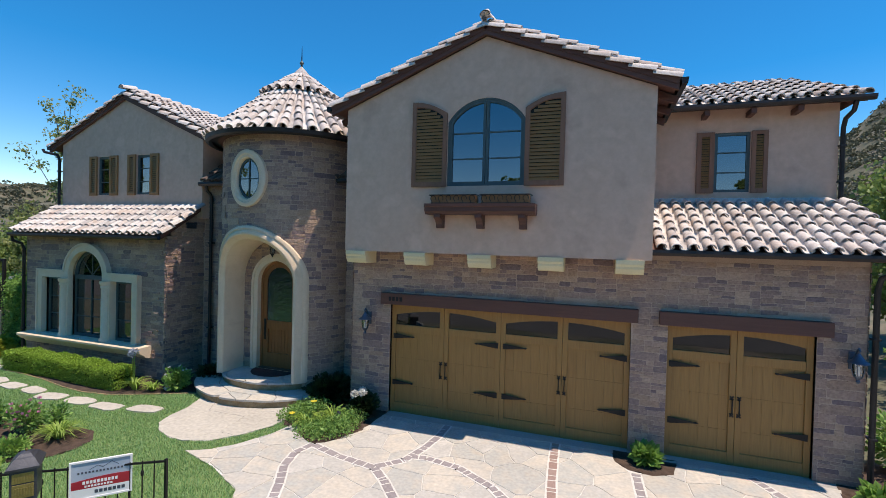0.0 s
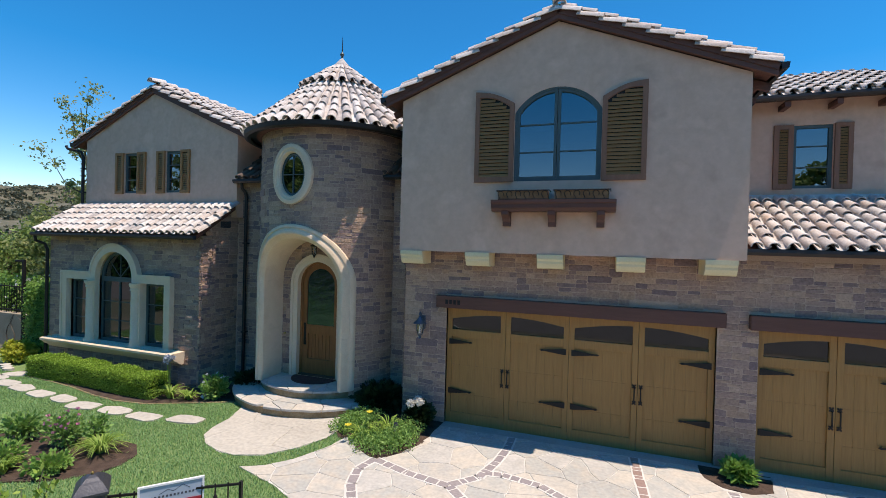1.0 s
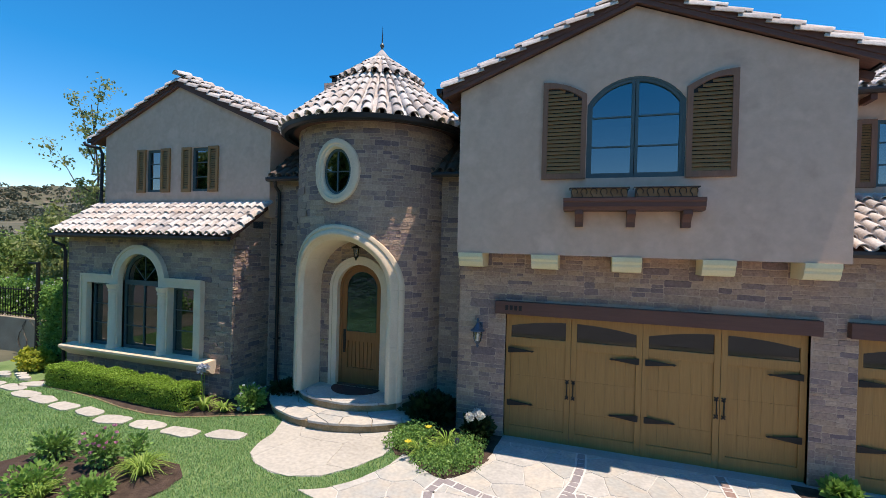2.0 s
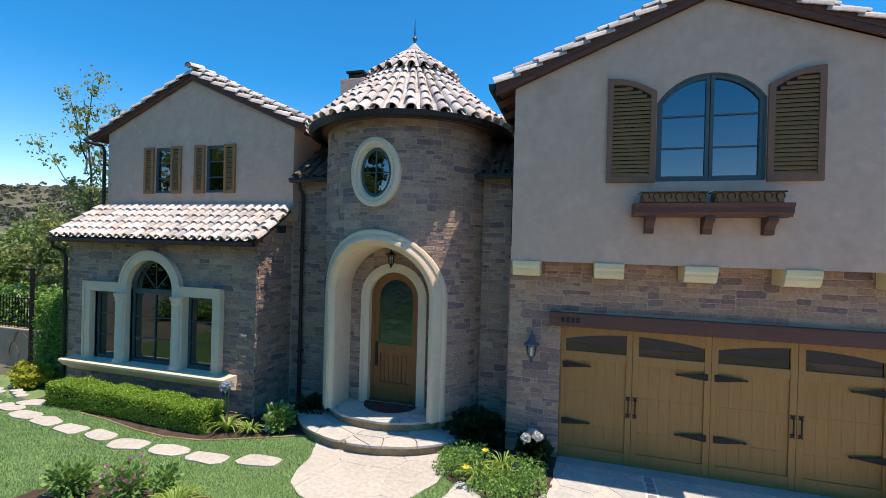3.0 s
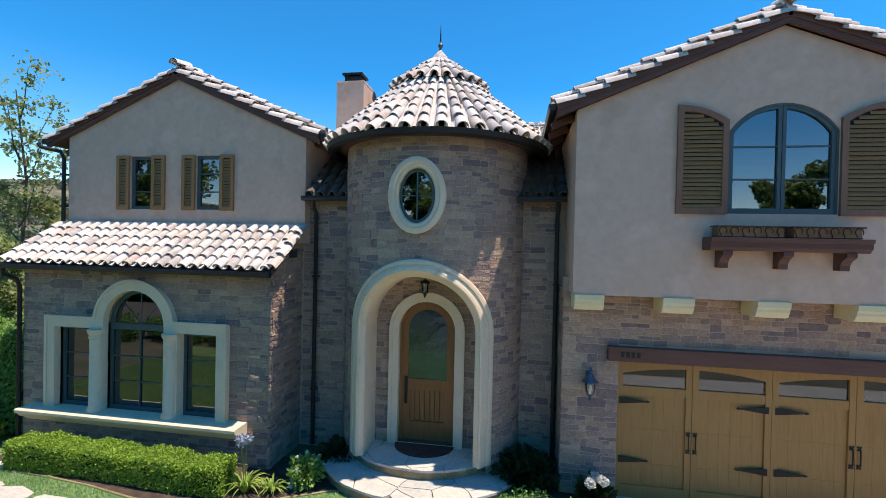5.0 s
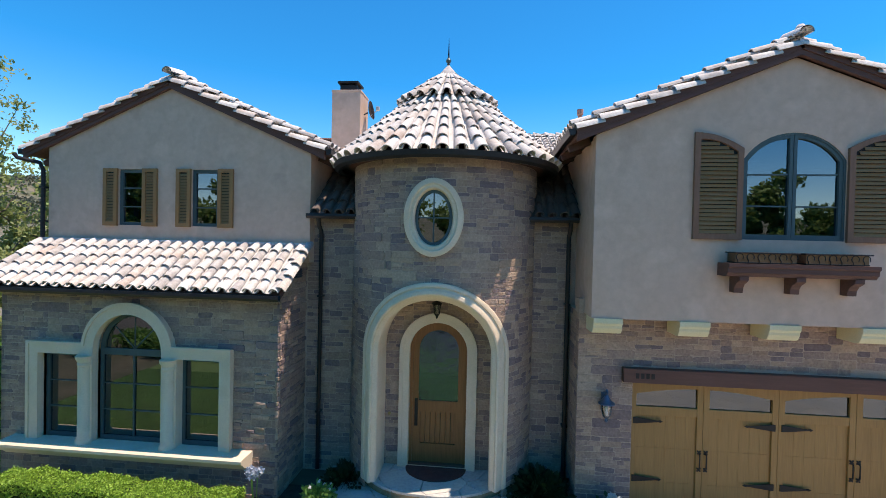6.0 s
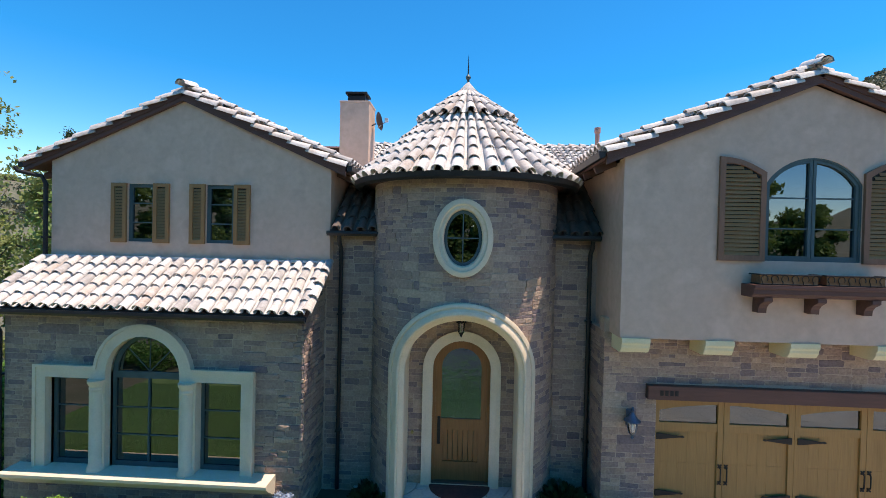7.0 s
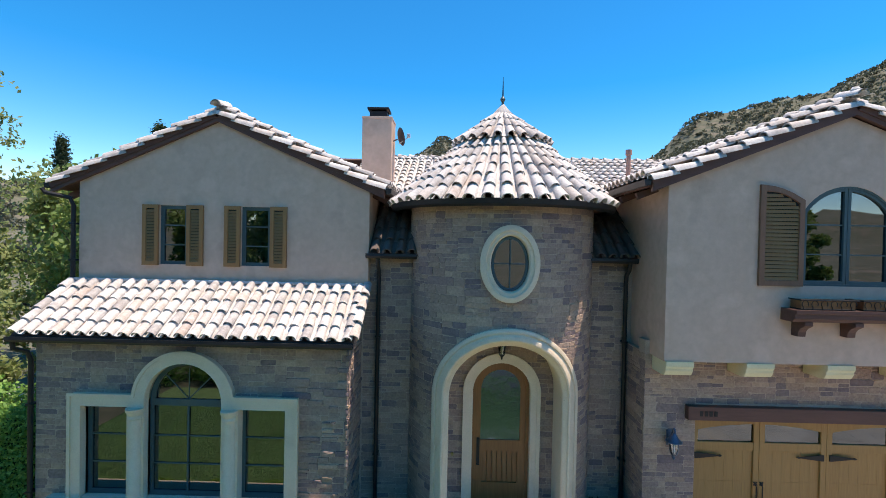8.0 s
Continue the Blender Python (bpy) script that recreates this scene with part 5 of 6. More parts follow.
part("handle_plate", box(DX - 0.455, 10.000, 1.12, DX - 0.395, 10.122, 1.66, 0.006), iron, leaf, "black iron handle set")
bm = bmesh.new()
tube(bm, [(DX - 0.425, 10.010, 1.45), (DX - 0.425, 10.065, 1.42), (DX - 0.425, 10.065, 1.22), (DX - 0.425, 10.010, 1.19)], 0.012, 6)
part("handle_grip", bm, iron, leaf)
mat_ob = thing("door_mat", (DX, 9.65, 0.385), "half-round dark red door mat on the stoop", "door mat")
bm = bmesh.new()
prism(bm, [(DX + 0.58 * math.cos(math.pi + math.pi * k / 24), 9.870 + 0.52 * math.sin(math.pi + math.pi * k / 24)) for k in range(25)], flatwise, 0.384, 0.402)
part("mat", bm, matting, mat_ob)
bell = thing("door_bell", (GX - 0.92, 10.000, 1.35), "small round brass door bell on the stone wall", "door bell")
bm = bmesh.new()
tube(bm, [(GX - 0.92, 9.910, 1.38), (GX - 0.92, 9.880, 1.38)], 0.03, 12)
part("button", bm, brass, bell, "", True)

steps = thing("entrance_steps", (GX, 9.2, 0.0), "two curved flagstone entrance steps", "steps")


def step_poly(cy, a, b, n=28, back=10.06):
    pts = [(GX - 0.02 + a * math.cos(math.pi + math.pi * k / n), cy + b * math.sin(math.pi + math.pi * k / n)) for k in range(n + 1)]
    return [p for p in pts if p[1] < back] + [(GX - 0.02 + a, back), (GX - 0.02 - a, back)]


for nm, cy, a, b, z0, z1 in (("lower_step", 10.1, 2.02, 1.78, -0.03, 0.15), ("upper_step", 10.25, 1.52, 1.31, 0.14, 0.335)):
    bm = bmesh.new()
    prism(bm, step_poly(cy, a, b), flatwise, z0, z1)
    part(nm, bm, steplip, steps, "mossy stone riser")

# ---- flashing and wall vent ----
fl = structure("trim_flashing", box(-14.95, 9.955, 4.585, -9.30, 9.996, 4.635, 0.008), lead, "pale lead flashing where the lean-to tiles meet the stucco", "flashing")
structure("trim_flashing_2", box(2.15, 11.20, 4.745, 5.45, 11.31, 4.835, 0.008), lead, "grey lead flashing above the garage lean-to tiles", "flashing")
vent = thing("wall_vent", (-9.262, 9.83, 4.50), "small grey louvred vent on the stone return wall", "vent")
part("vent_frame", box(-9.262, 9.66, 3.96, -9.235, 9.98, 4.12, 0.005), greymetal, vent)
for k in range(3):
    part("louvre", box(-9.24, 9.68, 3.985 + 0.045 * k, -9.215, 9.96, 4.005 + 0.045 * k), greymetal, vent)

# ---- gutters, downspouts, lanterns ----
def gutter_x(x0, x1, y, z, label):
    g = thing("gutter", (x0, y, z - 0.1), label, "gutter")
    bm = bmesh.new()
    prism(bm, [(y - 0.06, z), (y - 0.065, z - 0.05), (y - 0.03, z - 0.095), (y + 0.04, z - 0.095), (y + 0.06, z), (y + 0.045, z), (y + 0.03, z - 0.08), (y - 0.025, z - 0.08), (y - 0.045, z - 0.055), (y - 0.045, z)], sideways, x0, x1)
    part("trough", bm, bronze, g)
    return g


gutter_x(-15.02, -9.12, 8.755, 3.725, "dark bronze gutter along the window-wing lean-to eave")
gutter_x(2.14, 5.80, 8.97, 3.73, "dark bronze gutter along the garage lean-to eave")
gutter_x(2.3, 6.02, 10.90, 6.71, "dark bronze gutter along the rear wing's eave")
gutter_x(-9.15, -7.9, 9.97, 5.23, "dark bronze gutter between wing and tower")
gutter_x(-4.95, -3.88, 9.97, 5.23, "dark bronze gutter between tower and garage")


def downspout(pts, label):
    d = thing("downspout", pts[-1], label, "downspout", "downspouts")
    bm = bmesh.new()
    tube(bm, pts, 0.042, 10)
    part("pipe", bm, bronze, d, "", True)
    x, y, z = pts[-1]
    zt = pts[-2][2]
    for k in (0.25, 0.75):
        zz = z + (zt - z) * k
        part("bracket", box(x - 0.055, y - 0.048, zz - 0.018, x + 0.055, y + 0.10, zz + 0.018, 0.004), bronze, d)


downspout([(-14.98, 8.8, 3.66), (-14.98, 8.82, 3.50), (-14.90, 9.0, 3.40), (-14.88, 9.05, 3.25), (-14.88, 9.05, 0.1)], "dark bronze downspout at the stone corner")
downspout([(-8.92, 9.98, 5.14), (-8.92, 10.02, 5.0), (-8.92, 10.14, 4.9), (-8.92, 10.17, 4.75), (-8.92, 10.17, 0.05)], "dark bronze downspout beside the tower")
downspout([(-4.02, 9.98, 5.14), (-4.02, 10.02, 5.0), (-4.02, 10.14, 4.9), (-4.02, 10.17, 4.75), (-4.02, 10.17, 0.05)], "dark bronze downspout beside the garage")
downspout([(5.74, 10.92, 6.62), (5.74, 11.0, 6.46), (5.70, 11.2, 6.36), (5.69, 11.26, 6.2), (5.69, 11.26, 4.80)], "dark bronze downspout of the rear wing")
downspout([(5.62, 8.98, 3.63), (5.60, 9.1, 3.5), (5.44, 9.28, 3.38), (5.42, 9.33, 3.2), (5.42, 9.33, 0.05)], "dark bronze downspout at the garage corner")
downspout([(-15.38, 9.78, 6.36), (-15.34, 9.80, 6.28), (-14.98, 9.95, 6.2), (-14.93, 9.98, 6.05), (-14.93, 9.98, 4.62)], "dark bronze downspout on the stucco gable")


def lantern(x, y, z, label):
    """A wall lantern: back plate, curled arm, hood, glass cage and drop."""
    l = thing("wall_lantern", (x, y, z), label, "wall lantern", "wall lanterns")
    yl = y - 0.19
    part("back_plate", box(x - 0.055, y - 0.035, z + 0.08, x + 0.055, y, z + 0.36, 0.012), pewter, l)
    bm = bmesh.new()
    tube(bm, [(x, y - 0.03, z + 0.18), (x, y - 0.08, z + 0.27), (x, y - 0.13, z + 0.40), (x, yl, z + 0.45), (x, yl - 0.03, z + 0.41), (x, yl, z + 0.36)], 0.016, 8)
    part("arm", bm, pewter, l, "", True)
    bm = bmesh.new()
    lathe(bm, [(0.02, z + 0.38), (0.035, z + 0.34), (0.06, z + 0.31), (0.085, z + 0.27), (0.135, z + 0.235), (0.14, z + 0.22), (0.09, z + 0.215)], x, yl, 20)
    part("hood", bm, pewter, l, "", True)
    bm = bmesh.new()
    lathe(bm, [(0.085, z + 0.215), (0.08, z + 0.10), (0.058, z + 0.01)], x, yl, 16)
    ob = part("glass_cage", bm, lampglass, l, "clear seeded glass", True)
    ob.visible_shadow = False
    for k in range(6):
        a = 2 * math.pi * k / 6
        bm = bmesh.new()
        tube(bm, [(x + 0.09 * math.cos(a), yl + 0.09 * math.sin(a), z + 0.215), (x + 0.084 * math.cos(a), yl + 0.084 * math.sin(a), z + 0.10), (x + 0.062 * math.cos(a), yl + 0.062 * math.sin(a), z + 0.01)], 0.006, 4)
        part("cage_bar", bm, pewter, l)
    bm = bmesh.new()
    lathe(bm, [(0.062, z + 0.015), (0.05, z - 0.01), (0.02, z - 0.04), (0.03, z - 0.07), (0.012, z - 0.10)], x, yl, 14)
    part("base_drop", bm, pewter, l, "", True)
    bm = bmesh.new()
    lathe(bm, [(0.02, z + 0.02), (0.022, z + 0.14), (0.012, z + 0.17)], x, yl, 10)
    part("candle_tube", bm, white, l, "", True)


lantern(-3.50, 9.35, 1.83, "blue-grey metal wall lantern on the stone pier")
lantern(5.14, 9.35, 1.83, "blue-grey metal wall lantern at the garage corner")
pl = thing("porch_lantern", (GX - 0.02, 9.75, 3.3), "small dark hanging lantern under the entrance arch", "lantern")
bm = bmesh.new()
lathe(bm, [(0.06, 3.72), (0.065, 3.68), (0.012, 3.66), (0.012, 3.62), (0.09, 3.575), (0.10, 3.55), (0.06, 3.545)], GX - 0.02, 9.75, 16)
part("hood", bm, iron, pl, "", True)
bm = bmesh.new()
lathe(bm, [(0.065, 3.545), (0.05, 3.36)], GX - 0.02, 9.75, 12)
ob = part("glass_cage", bm, lampglass, pl, "", True)
ob.visible_shadow = False
for k in range(6):
    a = 2 * math.pi * k / 6
    bm = bmesh.new()
    tube(bm, [(GX - 0.02 + 0.068 * math.cos(a), 9.75 + 0.068 * math.sin(a), 3.545), (GX - 0.02 + 0.052 * math.cos(a), 9.75 + 0.052 * math.sin(a), 3.36)], 0.005, 4)
    part("cage_bar", bm, iron, pl)
bm = bmesh.new()
lathe(bm, [(0.055, 3.365), (0.03, 3.33), (0.008, 3.27)], GX - 0.02, 9.75, 12)
part("base_drop", bm, iron, pl, "", True)

# ---- on the roofs ----
ch = thing("chimney", (-9.58, 14.0, 6.4), "square stucco chimney with a black metal cap", "chimney")
part("shaft", box(-9.99, 13.6, 6.4, -9.17, 14.4, 8.86, 0.02), plaster, ch)
part("crown", box(-10.0, 13.59, 8.84, -9.16, 14.41, 8.90, 0.01), plaster, ch)
part("flue_box", box(-9.82, 13.78, 8.90, -9.34, 14.22, 9.10, 0.01), iron, ch)
part("cap", box(-9.88, 13.72, 9.13, -9.28, 14.28, 9.19, 0.01), iron, ch)
for x, y in ((-9.8, 13.8), (-9.36, 13.8), (-9.8, 14.2), (-9.36, 14.2)):
    part("cap_post", box(x - 0.02, y - 0.02, 9.08, x + 0.02, y + 0.02, 9.14), iron, ch)
dish = thing("satellite_dish", (-9.15, 13.9, 8.3), "small grey satellite dish fixed to the chimney", "satellite dish")
bm = bmesh.new()
lathe(bm, [(0.01, 0.0), (0.12, 0.015), (0.22, 0.05), (0.26, 0.08), (0.22, 0.055), (0.01, 0.01)], 0, 0, 24)
bmesh.ops.transform(bm, matrix=pose(-9.02, 13.95, 8.42, 0, 75, 25), verts=bm.verts)
part("reflector", bm, greymetal, dish, "", True)
bm = bmesh.new()
tube(bm, [(-9.18, 13.95, 8.3), (-9.05, 13.95, 8.36)], 0.02, 6)
part("mount", bm, greymetal, dish)
bm = bmesh.new()
tube(bm, [(-9.0, 13.9, 8.22), (-8.72, 13.8, 8.40)], 0.012, 6)
part("feed_arm", bm, lead, dish)
part("feed_horn", box(-8.77, 13.75, 8.37, -8.68, 13.85, 8.48, 0.01), lead, dish)
vp = thing("roof_vent", (-3.72, 10.97, 6.8), "terracotta painted vent pipe with a wider cap", "roof vent")
bm = bmesh.new()
lathe(bm, [(0.045, 6.75), (0.045, 7.42), (0.065, 7.43), (0.065, 7.54), (0.02, 7.55)], -3.72, 10.97, 14)
part("pipe", bm, pvc, vp, "", True)



# ---- garden plants ----
def cloud(rng, n, cx, cy, cz, rx, ry, rz, shell=0.5):
    """Random places in a lumpy ellipsoid, mostly near its skin."""
    d = rng.normal(size=(n, 3))
    d /= np.linalg.norm(d, axis=1)[:, None]
    r = 1 - shell * rng.random(n) ** 1.5
    lump = 1 + 0.18 * np.sin(d[:, 0] * 7 + cx) * np.cos(d[:, 1] * 6 + cy) + 0.1 * np.sin(d[:, 2] * 11)
    return d * (r * lump)[:, None] * np.array([rx, ry, rz]) + np.array([cx, cy, cz])


def box_cloud(rng, n, x0, y0, z0, x1, y1, z1, skin=0.05):
    """Places over the clipped faces of a box (not its floor)."""
    areas = np.array([(x1 - x0) * (y1 - y0), (x1 - x0) * (z1 - z0), (x1 - x0) * (z1 - z0), (y1 - y0) * (z1 - z0), (y1 - y0) * (z1 - z0)])
    f = rng.choice(5, n, p=areas / areas.sum())
    P = rng.random((n, 3)) * np.array([x1 - x0, y1 - y0, z1 - z0]) + np.array([x0, y0, z0])
    P[f == 0, 2], P[f == 1, 1], P[f == 2, 1], P[f == 3, 0], P[f == 4, 0] = z1, y0, y1, x0, x1
    P += rng.normal(size=(n, 3)) * skin
    wave = 0.03 * np.sin(P[:, 0] * 5.1) + 0.02 * np.sin(P[:, 0] * 11.3 + 1)
    P[:, 2] += wave * (P[:, 2] > (z0 + z1) / 2)
    P[:, 2] = np.maximum(P[:, 2], z0 + 0.01)
    return P


# solid near-black core: shade between the leaves is put into its colour
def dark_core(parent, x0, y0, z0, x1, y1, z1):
    part("inner_core", box(x0, y0, z0, x1, y1, z1, 0.03), dark_leaf, parent, "dark solid core, the leaves' inner shade in its colour")


# clipped hedge under the big window, bending a little towards the lawn
hedge = thing("box_hedge", (-11.6, 8.3, 0.0), "low clipped bright green boxwood hedge under the window", "hedge")
r1 = np.random.default_rng(11)
P = box_cloud(r1, 42000, -13.95, 8.10, 0.02, -9.55, 8.58, 0.50, 0.02)
bend = lambda x: -0.10 * np.exp(-((x + 10.0) / 1.3) ** 2)
P[:, 1] += bend(P[:, 0])
leaves("leaves", P, 0.024, hedge_mat, hedge, 12, 1.4, 0.5)
# bent core box, coloured dark for the hedge's inner shade
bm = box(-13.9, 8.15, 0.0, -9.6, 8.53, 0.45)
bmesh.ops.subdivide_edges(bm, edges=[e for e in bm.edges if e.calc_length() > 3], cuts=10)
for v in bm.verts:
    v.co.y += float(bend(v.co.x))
part("inner_core", bm, dark_leaf, hedge, "dark solid core, the leaves' inner shade in its colour")

# ivy pillar at the corner
ivy = thing("ivy_pillar", (-15.65, 9.5, 0.0), "tall pillar of clipped climbing ivy beside the house", "ivy")
leaves("leaves", box_cloud(r1, 15000, -16.25, 9.32, 0.05, -15.07, 9.72, 2.12, 0.06), 0.05, ivy_mat, ivy, 13, 1.2)
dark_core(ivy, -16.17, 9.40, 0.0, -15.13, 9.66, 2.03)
# garden wall, fence and hedge beyond
structure("garden_wall", box(-26, 10.0, -0.05, -15.3, 10.25, 1.05, 0.02), gardenwall_mat, "low tan stucco garden wall with dry vines", "garden wall")
fnc = thing("iron_fence", (-19, 10.12, 1.05), "black iron fence on the garden wall", "fence")
for x in np.arange(-25, -15.4, 0.13):
    bm = bmesh.new()
    tube(bm, [(x, 10.12, 1.05), (x, 10.12, 2.0)], 0.010, 4)
    part("picket", bm, iron, fnc)
for z in (1.15, 1.92):
    part("rail", box(-25.2, 10.10, z - 0.015, -15.35, 10.14, z + 0.015), iron, fnc)
post = thing("lamp_post", (-17.2, 9.75, 0.0), "slim black garden post with a flat lamp arm", "post")
part("pole", box(-17.24, 9.71, 0.0, -17.16, 9.79, 2.85, 0.006), iron, post)
part("arm", box(-17.6, 9.72, 2.78, -17.2, 9.78, 2.84, 0.006), iron, post)
hb = thing("flowering_hedge", (-20, 11.0, 0.0), "loose green hedge with white flowers behind the fence", "hedge")
leaves("leaves", np.concatenate([cloud(r1, 2600, x, 11.1 + 0.2 * math.sin(x * 3), 1.1, 0.9, 0.6, 1.15, 0.3) for x in np.arange(-26, -15.4, 1.05)]), 0.07, ivy_mat, hb, 14, 1.3)
tagged(leaves("flowers", np.concatenate([cloud(r1, 60, x, 10.95, 1.1, 0.9, 0.62, 1.15, 0.05) for x in np.arange(-26, -15.4, 1.05)]), 0.09, white_pet, hb, 15, 1.0), "small white flowers", "", "", "stuff")
part("inner_core", box(-26, 10.9, 0, -15.6, 11.4, 1.7), dark_leaf, hb, "dark solid core, the leaves' inner shade in its colour")
gold = thing("golden_shrub", (-15.65, 8.8, 0.0), "rounded golden yellow shrub at the garden wall", "shrub")
leaves("leaves", cloud(r1, 2200, -15.7, 8.85, 0.30, 0.46, 0.36, 0.34, 0.5), 0.06, yellow_leaf, gold, 16, 1.3)
vine = thing("dry_vine", (-16.5, 9.98, 0.3), "bare brown vine stems on the garden wall", "vine")
for k in range(9):
    bm = bmesh.new()
    x = -15.6 - 0.35 * k
    tube(bm, [(x + 0.25 * math.sin(k * 2.1 + j) * j / 3, 9.97, 0.15 + 0.22 * j) for j in range(5)], 0.016, 5, 0.006)
    part("stem", bm, bark, vine)
rocks = thing("bed_rocks", (-15.2, 8.5, 0.0), "pale flat rocks at the bed's end", "rocks")
for k in range(5):
    slab("rock", [(-15.0 - 0.25 * k + 0.16 * math.cos(t) * (1 + 0.2 * math.sin(3 * t + k)), 8.25 + 0.1 * (k % 3) + 0.11 * math.sin(t)) for t in (2 * math.pi * j / 9 for j in range(9))], -0.02, 0.06, flag_mat, rocks, 0.03)


def agapanthus(x, y, h, s, seed, blooms, label):
    a = thing("agapanthus", (x, y, 0.0), label, "flowering plant")
    strap_leaves("strap_leaves", x, y, 0.0, 46, h, s, 0.04, lily_mat, a, seed)
    rg = np.random.default_rng(seed)
    for k in range(blooms):
        bx, by, bz = x + rg.uniform(-0.1, 0.1), y + rg.uniform(-0.1, 0.1), 0.85 + rg.uniform(0, 0.15)
        bm = bmesh.new()
        tube(bm, [(x, y, 0.0), ((x + bx) / 2, (y + by) / 2, bz / 2), (bx, by, bz)], 0.008, 5)
        part("stalk", bm, lily_mat, a)
        leaves("bloom", cloud(rg, 160, bx, by, bz, 0.085, 0.085, 0.075, 0.5), 0.03, blue_pet, a, seed + k, 1.6, label="pale blue-white flower head")


agapanthus(-9.25, 8.30, 0.46, 0.44, 31, 3, "agapanthus with strap leaves and pale blue flower heads")
agapanthus(-8.82, 8.42, 0.30, 0.32, 32, 0, "low clump of strap leaves in the bed")


def shrub(name, x, y, rx, rz, n, size, material, label, seed, petals=None, pn=0, psize=0.05):
    s = thing(name, (x, y, 0.0), label, "shrub")
    rg = np.random.default_rng(seed)
    leaves("leaves", cloud(rg, n, x, y, rz * 0.95, rx, rx, rz, 0.8), size, material, s, seed, 1.4)
    for k in range(5):
        bm = bmesh.new()
        a = 6.283 * k / 5
        tube(bm, [(x, y, -0.02), (x + 0.4 * rx * math.cos(a), y + 0.4 * rx * math.sin(a), rz), (x + 0.7 * rx * math.cos(a), y + 0.7 * rx * math.sin(a), rz * 1.5)], 0.008, 4, 0.003)
        part("stem", bm, bark, s)
    if petals is not None:
        for k, (fx, fy, fz) in enumerate(cloud(rg, pn, x, y, rz * 1.35, rx * 0.9, rx * 0.9, rz * 0.75, 0.15)):
            if fz > rz * 1.1:
                leaves("flower", cloud(rg, 9, fx, fy, fz, psize * 0.5, psize * 0.5, psize * 0.4, 0.6), psize, petals, s, seed + k, 1.0)
    return s


shrub("white_rose", -8.35, 8.68, 0.30, 0.29, 1100, 0.06, shrub_mat, "small rose bush with a few white flowers", 33, white_pet, 16, 0.045)
shrub("dark_fern", -4.55, 9.55, 0.55, 0.30, 1400, 0.10, dark_leaf, "dark-leaved shrub against the tower", 34)
shrub("dark_fern", -8.1, 9.6, 0.45, 0.22, 800, 0.09, dark_leaf, "dark-leaved shrub beside the stone wall", 35)
# bed beside the steps
gc = thing("ground_cover", (-4.0, 8.1, 0.0), "low spreading grey-green ground cover with tiny leaves", "ground cover")
rg = np.random.default_rng(36)
blobs = [(-3.75, 7.85, 0.42, 0.14), (-3.45, 8.05, 0.36, 0.18), (-4.05, 8.05, 0.32, 0.12), (-4.65, 8.35, 0.34, 0.14), (-4.45, 8.75, 0.40, 0.18), (-3.5, 8.5, 0.36, 0.18), (-4.75, 8.75, 0.25, 0.12)]
leaves("leaves", np.concatenate([cloud(rg, 1500, x, y, h * 0.7, r, r, h, 0.8) for x, y, r, h in blobs]), 0.032, shrub_mat, gc, 37, 1.3, 0.6)
for x, y, h, s, sd in ((-4.22, 8.10, 0.38, 0.36, 41), (-3.85, 8.55, 0.44, 0.38, 42), (-4.0, 8.3, 0.30, 0.3, 43)):
    dl = thing("daylily", (x, y, 0.0), "daylily clump with arching strap leaves", "flowering plant", "daylilies by the steps")
    strap_leaves("strap_leaves", x, y, 0.0, 60, h, s, 0.026, lily_mat, dl, sd)
    if sd == 41:
        for fx, fy, fz in ((x - 0.1, y - 0.3, 0.32), (x + 0.12, y + 0.1, 0.45)):
            bm = bmesh.new()
            tube(bm, [(x, y, 0), ((x + fx) / 2, (y + fy) / 2, fz * 0.7), (fx, fy, fz)], 0.006, 4)
            part("stalk", bm, lily_mat, dl)
            bm = bmesh.new()
            for k in range(6):
                a = math.pi * k / 3
                c, s_ = math.cos(a), math.sin(a)
                q = [bm.verts.new((fx + c * r - s_ * w, fy + s_ * r + c * w, fz + zz)) for r, w, zz in ((0.0, 0.0, 0), (0.04, -0.022, 0.03), (0.075, 0.0, 0.035), (0.04, 0.022, 0.03))]
                bm.faces.new(q)
            part("flower", bm, yellow_pet, dl, "yellow trumpet flower")
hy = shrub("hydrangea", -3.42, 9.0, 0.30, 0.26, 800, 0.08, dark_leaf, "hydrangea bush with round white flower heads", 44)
for k, (dx, dy, dz) in enumerate(((-0.10, -0.2, 0.52), (0.10, -0.22, 0.58), (0.0, -0.05, 0.56))):
    leaves("flower_head", cloud(np.random.default_rng(50 + k), 300, -3.42 + dx, 9.0 + dy, dz, 0.085, 0.085, 0.07, 0.3), 0.035, white_pet, hy, 51 + k, 1.0, label="round white flower head")
sp = thing("path_light", (-3.62, 8.45, 0.0), "small grey ground spotlight in the bed", "spotlight")
bm = bmesh.new()
tube(bm, [(-3.62, 8.35, 0.0), (-3.62, 8.35, 0.14)], 0.012, 6)
part("stake", bm, greymetal, sp)
bm = bmesh.new()
tube(bm, [(-3.62, 8.30, 0.14), (-3.62, 8.38, 0.28)], 0.04, 12)
part("head", bm, greymetal, sp, "", True)
sp = thing("path_light", (-8.55, 8.6, 0.0), "small pale ground spotlight in the bed", "spotlight")
bm = bmesh.new()
tube(bm, [(-8.55, 8.52, 0.03), (-8.50, 8.60, 0.12)], 0.045, 12)
part("head", bm, lead, sp, "", True)
